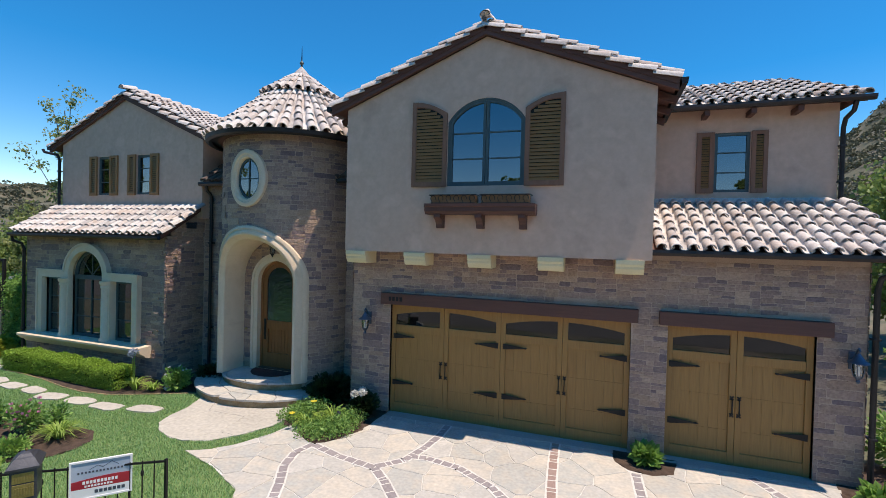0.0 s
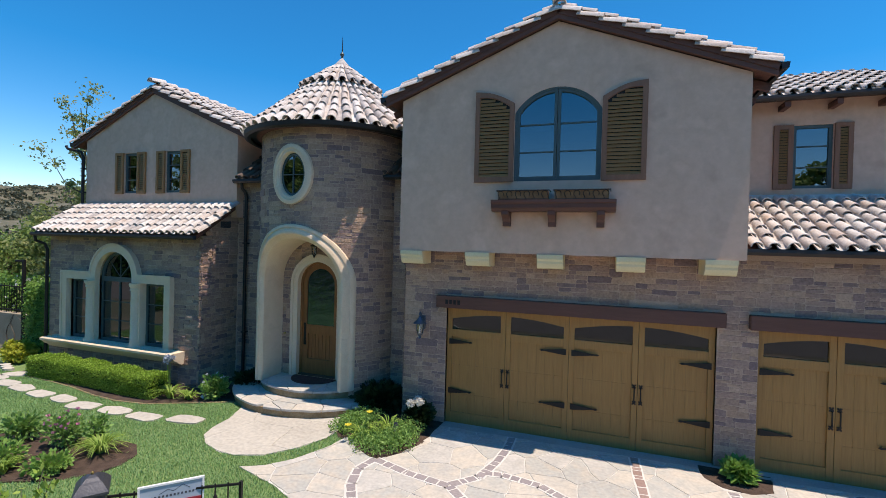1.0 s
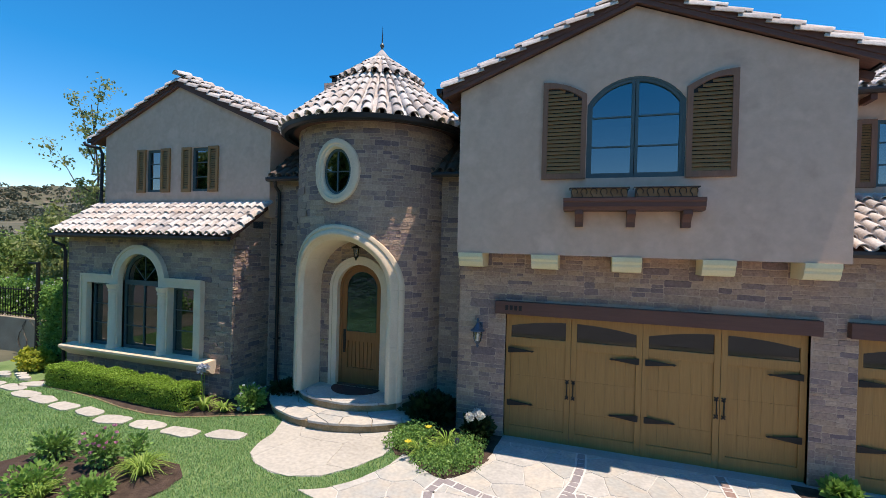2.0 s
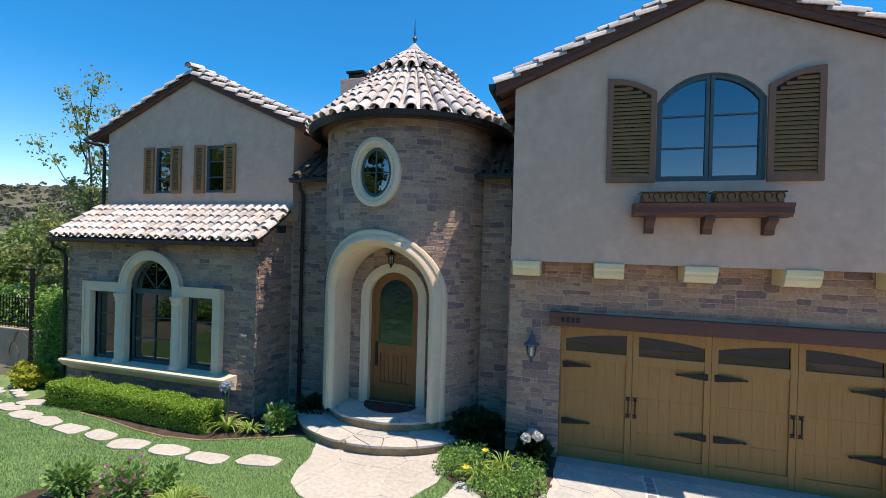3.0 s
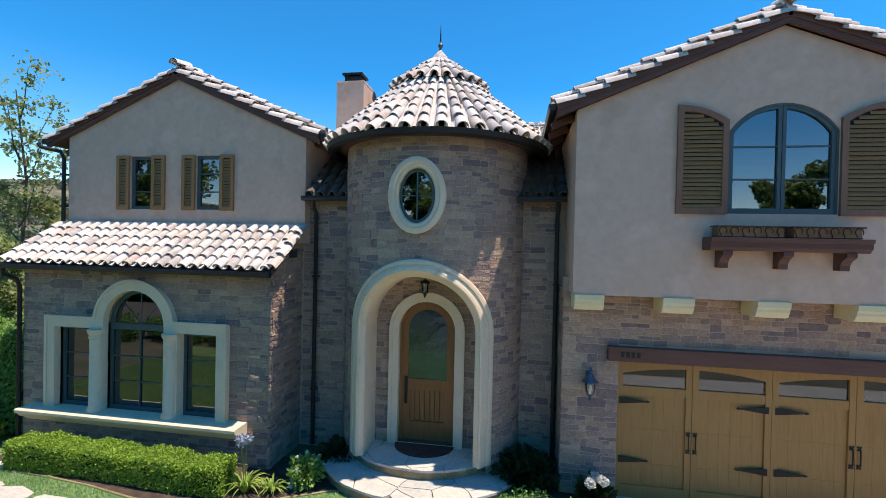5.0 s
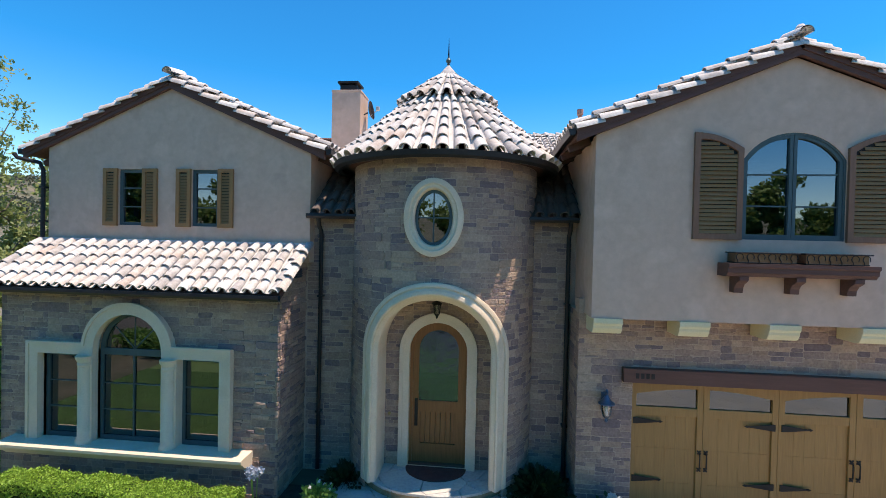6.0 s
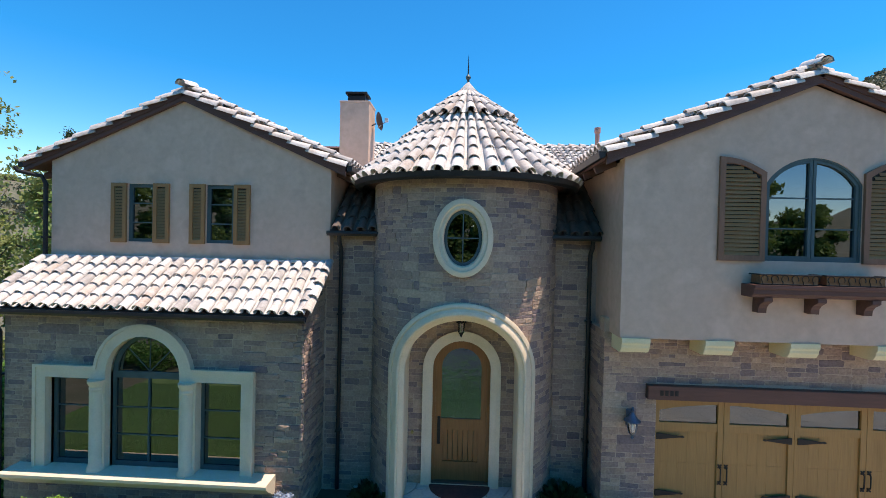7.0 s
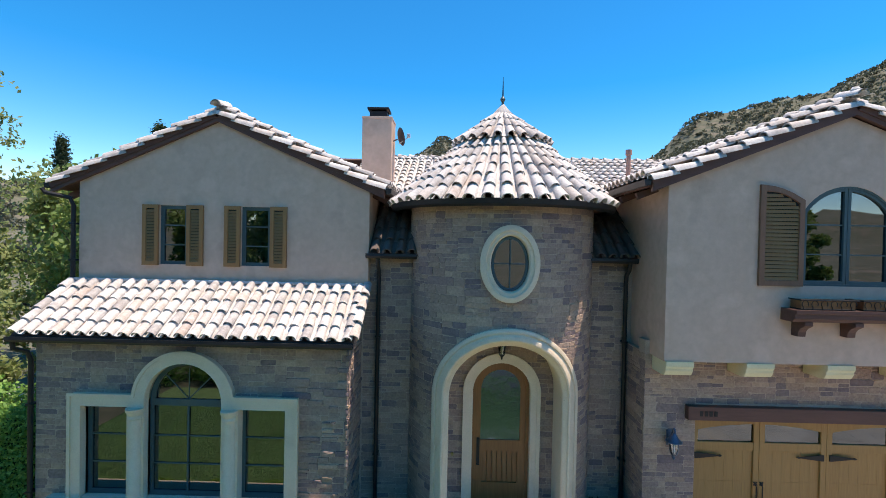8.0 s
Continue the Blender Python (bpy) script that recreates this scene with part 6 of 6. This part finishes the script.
# hosta at the pier and plants at the corner
ho = shrub("hosta", 2.15, 9.0, 0.25, 0.17, 320, 0.11, ivy_mat, "leafy green hosta at the foot of the garage pier", 61)
ho = shrub("hosta", 5.35, 8.78, 0.27, 0.17, 320, 0.12, ivy_mat, "leafy green hosta at the garage corner", 62)
bed("bed_5", [(5.0, 9.35), (4.9, 8.9), (5.3, 8.55), (6.6, 8.4), (8.4, 8.1), (8.4, 10.5), (5.45, 10.5)], "dark soil bed at the garage corner")
shrub("side_shrub", 6.3, 10.2, 0.5, 0.55, 1500, 0.07, shrub_mat, "green shrub beside the garage end wall", 63)
# island bed in the lawn
for x, y, h, s, n, sd in ((-7.95, 5.9, 0.46, 0.46, 130, 71), (-8.6, 4.9, 0.34, 0.35, 60, 73)):
    dl = thing("daylily", (x, y, 0.0), "yellow-green daylily clump in the mulched bed", "flowering plant", "daylilies in the lawn bed")
    strap_leaves("strap_leaves", x, y, 0.0, n, h, s, 0.022, lily_mat, dl, sd)
shrub("pink_alstroemeria", -8.75, 5.85, 0.30, 0.30, 800, 0.05, shrub_mat, "bushy plant with a cluster of pink flowers", 74, pink_pet, 26, 0.045)
shrub("green_perennial", -8.35, 6.12, 0.18, 0.28, 350, 0.05, shrub_mat, "upright green leafy perennial", 75)
shrub("green_perennial", -9.7, 5.75, 0.32, 0.26, 700, 0.055, shrub_mat, "leafy green perennial at the bed's edge", 76)
shrub("green_perennial", -8.0, 5.2, 0.30, 0.15, 700, 0.05, ivy_mat, "low spreading green perennial", 77)
shrub("green_perennial", -8.9, 5.0, 0.36, 0.20, 800, 0.05, ivy_mat, "low spreading green perennial", 79)
lau = thing("young_laurel", (-6.35, 3.95, 0.0), "young shrub with upright yellow-green shoots", "shrub")
for k in range(7):
    a = 6.283 * k / 7
    ex, ey, ez = -6.35 + 0.25 * math.cos(a), 3.95 + 0.25 * math.sin(a), 0.62 + 0.10 * (k % 3)
    bm = bmesh.new()
    tube(bm, [(-6.35, 3.95, 0), (ex, ey, ez)], 0.007, 5, 0.003)
    part("shoot", bm, bark, lau)
    t = np.random.default_rng(80 + k).uniform(0.35, 1.0, 26)[:, None]
    leaves("leaves", np.array([-6.35, 3.95, 0]) * (1 - t) + np.array([ex, ey, ez]) * t + np.random.default_rng(90 + k).normal(size=(26, 3)) * 0.03, 0.06, lily_mat, lau, 81 + k, 2.0, 1.0)

# ---- street edge: fence, letter box, sale sign ----
F0, F1 = Vector((-6.6, 2.95, 0)), Vector((-3.90, 4.72, 0))
fd = (F1 - F0).normalized()
fence = thing("iron_fence", tuple(F0), "low dark green iron fence at the street edge", "fence")
n = int((F1 - F0).length / 0.13)
for k in range(n + 1):
    p = F0 + fd * (F1 - F0).length * k / n
    r = 0.022 if k in (0, n) else 0.008
    bm = bmesh.new()
    tube(bm, [(p.x, p.y, -0.02), (p.x, p.y, 0.90)], r, 4 if k in (0, n) else 6)
    part("fence_post" if k in (0, n) else "picket", bm, iron, fence)
    if k % 4 == 2:
        bm = bmesh.new()
        lathe(bm, [(0.008, 0.70), (0.018, 0.72), (0.02, 0.74), (0.018, 0.76), (0.008, 0.78)], p.x, p.y, 8)
        part("knuckle", bm, iron, fence)
side = Vector((-fd.y, fd.x, 0))
for z in (0.12, 0.87):
    bm = bmesh.new()
    tube(bm, [F0 + Vector((0, 0, z)), F1 + Vector((0, 0, z))], 0.017, 4)
    part("rail", bm, iron, fence)

MB = (-4.90, 3.76)
mb = thing("mailbox", (MB[0], MB[1], 0.0), "dark grey cast metal mailbox with aged brass door panels", "mailbox")
turn = Matrix.Translation((MB[0], MB[1], 0)) @ Matrix.Rotation(radians(52), 4, "Z") @ Matrix.Diagonal((0.82, 0.82, 1.0, 1))


def mb_part(name, bm, material, parent, label=""):
    bmesh.ops.transform(bm, matrix=turn, verts=bm.verts)
    return part(name, bm, material, parent, label)


mb_part("post", box(-0.05, -0.05, 0, 0.05, 0.05, 0.75, 0.008), greymetal, mb)
mb_part("base_plate", box(-0.11, -0.11, 0, 0.11, 0.11, 0.03, 0.006), greymetal, mb)
body = mb_part("body", box(-0.145, -0.19, 0.72, 0.145, 0.19, 1.10, 0.012), greymetal, mb)
bm = bmesh.new()
rows = []
for hx, hy, z in ((0.18, 0.225, 1.09), (0.18, 0.225, 1.115), (0.155, 0.20, 1.14), (0.11, 0.14, 1.195), (0.09, 0.115, 1.205), (0.06, 0.07, 1.23), (0.02, 0.02, 1.245)):
    rows.append([bm.verts.new(p) for p in ((-hx, -hy, z), (hx, -hy, z), (hx, hy, z), (-hx, hy, z))])
for a, b in zip(rows, rows[1:]):
    for k in range(4):
        bm.faces.new((a[k], a[(k + 1) % 4], b[(k + 1) % 4], b[k]))
bm.faces.new(rows[0][::-1])
bm.faces.new(rows[-1])
lid = mb_part("roof", bm, greymetal, mb, "stepped hipped lid")
bm = bmesh.new()
lathe(bm, [(0.008, 1.24), (0.016, 1.25), (0.016, 1.265), (0.006, 1.275)], 0, 0, 10)
mb_part("knob", bm, brass, lid)
for z0, z1 in ((0.94, 1.055), (0.77, 0.925)):
    for sgn in (-1, 1):
        y0, y1 = sorted((sgn * 0.19, sgn * 0.20))
        plate = mb_part("panel", box(-0.115, y0, z0, 0.115, y1, z1, 0.004), brass, body, "aged brass relief panel")
        bm = bmesh.new()
        for k in range(7):
            x = -0.085 + 0.028 * k
            bm = box(x, sgn * 0.2 - 0.006, z0 + 0.02 + 0.012 * (k % 3), x + 0.018, sgn * 0.2 + 0.006, z1 - 0.03 - 0.01 * ((k + 1) % 2), 0.003, bm)
        mb_part("relief", bm, brass, plate)

S0, S1 = Vector((-4.66, 4.06, 0)), Vector((-4.23, 4.52, 0))
sd = (S1 - S0).normalized()
sn = Vector((sd.y, -sd.x, 0))
sign = thing("sale_sign", (-4.45, 4.29, 0.0), "white-framed estate sale sign in blue-grey and red", "sign")
SW = (S1 - S0).length


def on_sign(u, v, d):
    p = S0 + sd * u + sn * d
    return (p.x, p.y, v)


def sign_part(name, u0, v0, u1, v1, d0, d1, material, parent, label=""):
    bm = bmesh.new()
    prism(bm, rect(u0, v0, u1, v1), on_sign, d0, d1)
    return part(name, bm, material, parent, label)


for u in (0.03, SW - 0.03):
    sign_part("stake", u - 0.012, -0.02, u + 0.012, 0.56, -0.012, 0.004, iron, sign)
bm = bmesh.new()
panel(bm, rect(0, 0.53, SW, 1.00), [rect(0.02, 0.55, SW - 0.02, 0.98)], on_sign, -0.012, 0.016)
part("sign_rim", bm, white, sign)
board = sign_part("board", 0.015, 0.545, SW - 0.015, 0.985, -0.008, 0.006, signblue, sign, "blue-grey sign board")
bm = bmesh.new()
prism(bm, [(0.02, 0.66), (SW - 0.02, 0.66)] + [(SW - 0.02 - (SW - 0.04) * k / 10, 0.755 + 0.035 * math.sin(math.pi * (1 - k / 10) * 0.7)) for k in range(11)], on_sign, 0.006, 0.009)
band = part("red_band", bm, signred, board, "dark red band")
sign_part("white_band", 0.02, 0.55, SW - 0.02, 0.66, 0.006, 0.009, white, board)
for k in range(10):
    sign_part("number_bar", 0.13 + k * 0.036, 0.715, 0.155 + k * 0.036, 0.752, 0.009, 0.011, white, board, "white bar of unreadable lettering")
for k in range(9):
    sign_part("letter_bar", 0.15 + k * 0.032, 0.675, 0.172 + k * 0.032, 0.698, 0.009, 0.011, white, board, "white bar of unreadable lettering")
for k in range(13):
    sign_part("letter_bar", 0.08 + k * 0.036, 0.845, 0.10 + k * 0.036, 0.868, 0.006, 0.008, signdark, board, "dark bar of unreadable lettering")
for k in range(7):
    sign_part("letter_bar", 0.25 + k * 0.045, 0.59, 0.285 + k * 0.045, 0.63, 0.009, 0.011, signdark, board, "dark bar of unreadable lettering")
bm = bmesh.new()
line = [(0.20, 0.89), (0.28, 0.93), (0.33, 0.90), (0.42, 0.955), (0.49, 0.905)]
for (a, b), (c, d) in zip(line, line[1:]):
    prism(bm, [(a, b), (c, d), (c, d - 0.007), (a, b - 0.007)], on_sign, 0.006, 0.008)
part("roof_emblem", bm, signdark, board, "thin roof-line emblem")

# ---- trees ----
def tree(x, y, h, spread, material, seed, n, size, label, trunk_r=0.12, low=0.3, sparse=0.8, limbs=9, name="tree", z=0.0):
    t = thing(name, (x, y, z), label, "tree")
    rg = random.Random(seed)
    rn = np.random.default_rng(seed)
    top = Vector((x + rg.uniform(-0.3, 0.3), y + rg.uniform(-0.3, 0.3), z + h * 0.9))
    bm = bmesh.new()
    tube(bm, [(x, y, z - 0.1), (x + rg.uniform(-0.1, 0.1), y, z + h * 0.3), (x + rg.uniform(-0.2, 0.2), y + 0.1, z + h * 0.6), top], trunk_r, 8, trunk_r * 0.2)
    part("trunk", bm, bark, t, "", True)
    P = []
    for k in range(limbs):
        a = 6.283 * (k * 0.382 + rg.uniform(-0.05, 0.05))
        f = low + (0.95 - low) * k / max(1, limbs - 1)
        reach = spread * (1 - 0.55 * abs(f - 0.5)) * rg.uniform(0.6, 1.0) * (1.15 - 0.5 * f)
        s = Vector((x, y, z + h * f * 0.85))
        e = s + Vector((math.cos(a) * reach, math.sin(a) * reach, h * 0.16))
        m = (s + e) / 2 + Vector((0, 0, -0.04 * h))
        bm = bmesh.new()
        tube(bm, [s, m, e], trunk_r * 0.4, 6, trunk_r * 0.08)
        part("limb", bm, bark, t)
        for c, w in ((e, 1.0), ((e + m) / 2, 0.8), (m, 0.6)):
            r = spread * 0.33 * w * rg.uniform(0.7, 1.2)
            q = c + Vector((rg.uniform(-r, r), rg.uniform(-r, r), rg.uniform(-0.3, 0.6) * r)) * 0.6
            P.append(cloud(rn, int(n / (limbs * 3)), q.x, q.y, q.z, r, r, r * 0.75, sparse))
    leaves("crown", np.concatenate(P), size, material, t, seed, 1.7, 0.0)
    return t


tree(-22.2, 14.6, 10.4, 1.9, birch_leaf, 101, 3600, 0.085, "tall slender pale-leaved tree beyond the window wing", 0.09, 0.25, 1.0, 14)
tree(-18.8, 15.8, 7.8, 2.2, tree_leaf, 102, 9000, 0.10, "leafy green tree behind the window wing", 0.14, 0.15, 0.8, 12)
tree(-21.8, 17.0, 8.0, 2.6, birch_leaf, 103, 11000, 0.11, "light green tree behind the garden hedge", 0.14, 0.1, 0.8, 12)
tree(-19.3, 11.9, 4.4, 1.5, birch_leaf, 104, 6500, 0.09, "young light green tree beside the garden wall", 0.07, 0.1, 0.9, 11)
tree(-26.5, 14.0, 3.6, 2.8, tree_leaf, 105, 11000, 0.11, "broad green tree beyond the garden", 0.16, 0.1, 0.8, 12)
tree(-31, 19.0, 4.4, 3.4, tree_leaf, 106, 11000, 0.14, "broad green tree beyond the garden", 0.2, 0.1, 0.8, 12)
tree(-24.0, 21.5, 8.5, 3.2, tree_leaf, 107, 10000, 0.14, "broad green tree beyond the garden", 0.2, 0.1, 0.8, 12)
tree(-36, 15.0, 3.8, 3.4, birch_leaf, 108, 10000, 0.14, "broad green tree beyond the garden", 0.2, 0.1, 0.8, 12)
tree(15.0, 24.0, 9.6, 4.4, tree_leaf, 111, 22000, 0.15, "dense dark green tree beside the garage", 0.3, 0.12, 0.8, 15)
tree(12.0, 19.0, 7.6, 3.1, tree_leaf, 112, 12000, 0.13, "dense green tree beside the garage", 0.2, 0.1, 0.8, 13)
tree(10.2, 14.5, 3.2, 1.8, shrub_mat, 113, 7000, 0.10, "tall green shrub beside the garage", 0.1, 0.1, 0.8, 10)
tree(19.0, 20.0, 7.0, 3.6, tree_leaf, 114, 12000, 0.15, "dense green tree beyond the garage", 0.25, 0.1, 0.8, 12)


def conifer(x, y, h, r, seed, label):
    t = thing("conifer", (x, y, 0.0), label, "conifer", "conifers behind the house")
    rn = np.random.default_rng(seed)
    bm = bmesh.new()
    tube(bm, [(x, y, -0.1), (x, y, h * 0.5), (x, y, h)], 0.14, 7, 0.02)
    part("trunk", bm, bark, t, "", True)
    P = []
    k = 0
    z = h * 0.25
    while z < h:
        rr = r * (1 - z / h) ** 0.8 + 0.08
        for j in range(6):
            a = 6.283 * (j / 6 + 0.13 * k) + rn.uniform(-0.2, 0.2)
            s = rn.random(60)[:, None]
            L = rr * rn.uniform(0.7, 1.15)
            P.append(np.array([x, y, z]) + s * np.array([math.cos(a) * L, math.sin(a) * L, -0.12 * L]) + rn.normal(size=(60, 3)) * 0.15 * (1.3 - s))
        z += 0.24
        k += 1
    leaves("needles", np.concatenate(P), 0.07, pine_leaf, t, seed, 2.2, 0.2)


conifer(-23.0, 25.0, 11.4, 2.1, 121, "dark conifer on the skyline behind the house")
conifer(-21.6, 26.5, 9.4, 1.2, 122, "slim dark conifer on the skyline behind the house")
conifer(-30.0, 27.0, 11.0, 1.9, 123, "tall dark conifer behind the garden trees")

# across the street, behind the camera: what the windows mirror
structure("road", box(-60, -8.5, -0.10, 60, -1.2, -0.02), asphalt, "grey asphalt street in front of the house", "road")
for k, (x, y, h, sp_) in enumerate(((-14, -19, 11, 3.6), (-20, -15, 12, 3.8), (-27, -19, 12, 4.0), (-34, -15, 12.5, 4.0), (-42, -19, 13, 4.2), (-51, -16, 13, 4.4), (13.2, -17, 9.6, 2.7), (24, -26, 9, 3.4), (-7.5, -24, 9, 3.6))):
    tree(x, y, h, sp_, tree_leaf, 131 + k, 16000, 0.24, "large leafy tree across the street", 0.3, 0.08, 0.8, 14)
# unseen hedge, added to keep road and hill out of the window reflections
bank = thing("reflection_hedge", (-10, -11, 0.0), "long unseen dark green hedge, added across the street for the window reflections", "hedge")
leaves("leaves", box_cloud(r1, 20000, -60, -10.6, 0.0, 30, -9.6, 2.5, 0.15), 0.24, tree_leaf, bank, 136, 1.4)
part("inner_core", box(-59.8, -10.5, -0.05, 29.8, -9.7, 2.4), dark_leaf, bank, "dark solid core, the leaves' inner shade in its colour")

verge = thing("verge_planting", (-12, 0.2, 0.0), "mixed dark green shrubs along the street verge", "shrubs")
leaves("leaves", np.concatenate([cloud(r1, 1500, x, 0.1 + 0.5 * math.sin(x * 2.3), 0.45, 0.75, 0.6, 0.55 + 0.25 * math.sin(x * 1.7), 0.6) for x in np.arange(-21, -8.6, 0.95)]), 0.075, shrub_mat, verge, 137, 1.5)
for x in np.arange(-20.5, -9, 1.9):
    bm = bmesh.new()
    tube(bm, [(x, 0.1, -0.04), (x + 0.1, 0.15, 0.7)], 0.03, 6, 0.012)
    part("stem", bm, bark, verge)

# scrub on the hills
rg = np.random.default_rng(201)
P, S = [], []
for k in range(24000):
    a, r = rg.uniform(-math.pi * 0.55, math.pi * 0.5), math.sqrt(rg.uniform(50 ** 2, 300 ** 2))
    x, y = -3 + r * math.sin(a), 5 + r * math.cos(a)
    if noise.noise(Vector((x * 0.03, y * 0.03, 0))) + rg.uniform(-0.3, 0.3) < -0.05 + (0.05 if a < -0.5 else -0.75):
        continue
    P.append((x, y, ground_height(x, y)))
    S.append(rg.uniform(0.7, 2.0))
P, S = np.array(P), np.array(S)
Q = np.repeat(P, 30, axis=0)
d = rg.normal(size=(len(Q), 3))
d /= np.linalg.norm(d, axis=1)[:, None]
d[:, 2] = np.abs(d[:, 2]) * 0.8
Q = Q + d * np.repeat(S, 30)[:, None] * rg.uniform(0.6, 1.0, len(Q))[:, None]
me = leaf_mesh("hill_scrub", Q, 0.62, scrub_leaf, rg, 1.3, 0.2)
tagged(new("hill_scrub", me), "dark green chaparral bushes scattered over the hills", "scrub", "", "stuff")


# ---- pieces: paving and wall stones ----
for cell in paving(WALK, 1.25, 301, 0.006):
    slab("flagstone", cell, 0.0, 0.012, lightslab, walkway, 0.006)


def lane(pts, width, seed, material, parent, z=0.016):
    """A band of small pavers along a line."""
    rg = random.Random(seed)
    P = [Vector((x, y, 0)) for x, y in pts]
    for a, b in zip(P, P[1:]):
        d = (b - a).normalized()
        s = Vector((-d.y, d.x, 0))
        L = (b - a).length
        bm = bmesh.new()
        o = [a - s * (width / 2 + 0.02), b - s * (width / 2 + 0.02), b + s * (width / 2 + 0.02), a + s * (width / 2 + 0.02)]
        prism(bm, [(p.x, p.y) for p in o], flatwise, 0.0, z - 0.003)
        part("band_bed", bm, grout, parent)
        t = 0.0
        while t < L - 0.03:
            w = min(rg.uniform(0.10, 0.26), L - t)
            k = width / 2 * rg.uniform(0.82, 1.0)
            c = [a + d * (t + 0.009 + rg.uniform(0, 0.012)) - s * k, a + d * (t + w - 0.009) - s * k * rg.uniform(0.85, 1), a + d * (t + w - 0.009 - rg.uniform(0, 0.012)) + s * k * rg.uniform(0.85, 1), a + d * (t + 0.009) + s * k]
            slab("paver", [(p.x, p.y) for p in c], 0.0, z + rg.uniform(0, 0.003), material, parent, 0.008)
            t += w


for k, cell in enumerate(paving(DRIVE, 0.62, 302, 0.015)):
    slab("flagstone", cell, 0.0, 0.010, flag_mat, drive, 0.008)
lane([(-3.57, 7.45), (-3.67, 7.05), (-3.55, 6.6), (-3.25, 6.1), (-3.0, 5.6), (-2.6, 4.6)], 0.15, 311, slate_band, drive)
lane([(-3.55, 7.42), (-2.9, 7.21), (-2.14, 7.08), (-1.82, 6.79), (-1.3, 6.2), (-0.9, 5.5), (-0.7, 4.5)], 0.15, 312, slate_band, drive, 0.0165)
lane([(-2.14, 7.12), (-1.78, 7.50), (-1.62, 8.10), (-1.55, 8.65), (-1.55, 9.17)], 0.15, 313, slate_band, drive, 0.017)
lane([(-1.72, 7.66), (-1.45, 7.71), (-0.84, 7.60), (-0.48, 7.38), (-0.2, 7.22), (0.3, 6.7), (0.6, 6.0)], 0.15, 314, slate_band, drive, 0.0175)
lane([(0.60, 9.17), (0.62, 8.5), (0.66, 7.76), (0.72, 7.0), (0.8, 6.2)], 0.15, 315, red_band, drive, 0.018)
lane([(1.95, 8.5), (1.98, 7.8), (2.05, 7.0)], 0.15, 316, slate_band, drive)
lane([(3.75, 9.1), (3.95, 8.7), (4.3, 8.2), (4.9, 7.6)], 0.15, 317, slate_band, drive)

for k, (x, y, a) in enumerate(STEP_STONES):
    rg = random.Random(400 + k)
    st = thing("stepping_stone", (x, y, 0.0), "pale flat stepping stone set in the lawn", "stepping stone", "stepping stones in the lawn")
    c, s = math.cos(radians(a)), math.sin(radians(a))
    pts = []
    for j in range(11):
        t = 2 * math.pi * j / 11
        ct, sn_ = math.cos(t), math.sin(t)
        u, v = 0.40 * math.copysign(abs(ct) ** 0.7, ct) * rg.uniform(0.84, 1.05), 0.20 * math.copysign(abs(sn_) ** 0.7, sn_) * rg.uniform(0.8, 1.08)
        pts.append((x + u * c - v * s, y + u * s + v * c))
    slab("stone", pts, -0.025, 0.022, lightslab, st, 0.015)

# treads of the entrance steps
for cy, a, b, ci, ai, bi, z0 in ((10.1, 2.06, 1.82, 10.25, 1.50, 1.29, 0.15), (10.25, 1.56, 1.35, 10.25, 0.02, 0.02, 0.335)):
    for cell in paving(step_poly(cy, a, b), 0.62, 321 + int(a), 0.014):
        if z0 < 0.2 and max(((x - GX + 0.02) / ai) ** 2 + ((y - ci) / bi) ** 2 for x, y in cell) < 1:
            continue
        slab("tread_stone", cell, z0, z0 + 0.045, flag_mat, steps, 0.012)

NEAR = Vector((-3.5, 1.0, 3.5))
by_dist = lambda it: (it[1].translation - NEAR).length
pieces("stone", lay_stones(-3.95, 5.35, 0.0, 3.54, garage_blocked, on_front(9.40), 501), wall_garage, 300, stone_joined, by_dist)
pieces("stone", lay_stones(-14.83, -9.23, 0.0, 3.70, left_blocked, on_front(9.10), 502, quoin=-9.23), wall_left, 300, stone_joined, by_dist)
pieces("stone", lay_stones(-TR * 1.62, TR * 1.62, 0.0, 6.14, tower_blocked, on_tower, 503), wall_tower, 300, stone_joined, by_dist)
pieces("stone", lay_stones(9.05, 10.27, 0.0, 4.15, lambda a, b: [(9.0, 9.05 + max(0, (a - 3.62) / 0.67))] if b > 3.62 else [], on_right(-9.27), 504, proud=(0.008, 0.030)), wall_left_side, 300, stone_joined, by_dist)
pieces("stone", lay_stones(-9.23, -7.9, 0.0, 5.15, lambda a, b: [], on_front(10.27), 505), wall_link_left, 300, stone_joined, by_dist)
pieces("stone", lay_stones(-5.1, -3.95, 0.0, 5.15, lambda a, b: [], on_front(10.27), 506), wall_link_right, 300, stone_joined, by_dist)
pieces("stone", lay_stones(9.36, 10.27, 0.0, 3.54, lambda a, b: [], on_left(-3.95), 507), wall_garage_side, 300, stone_joined, by_dist)
pieces("stone", lay_stones(9.36, 11.5, 0.0, 3.74, lambda a, b: [], on_right(5.35), 508), wall_right_end, 300, stone_joined, by_dist)
pieces("stone", lay_stones(GX - 1.07, GX + 1.07, 0.38, 3.95, porch_blocked, on_front(9.92), 509), wall_porch, 300, stone_joined, by_dist)
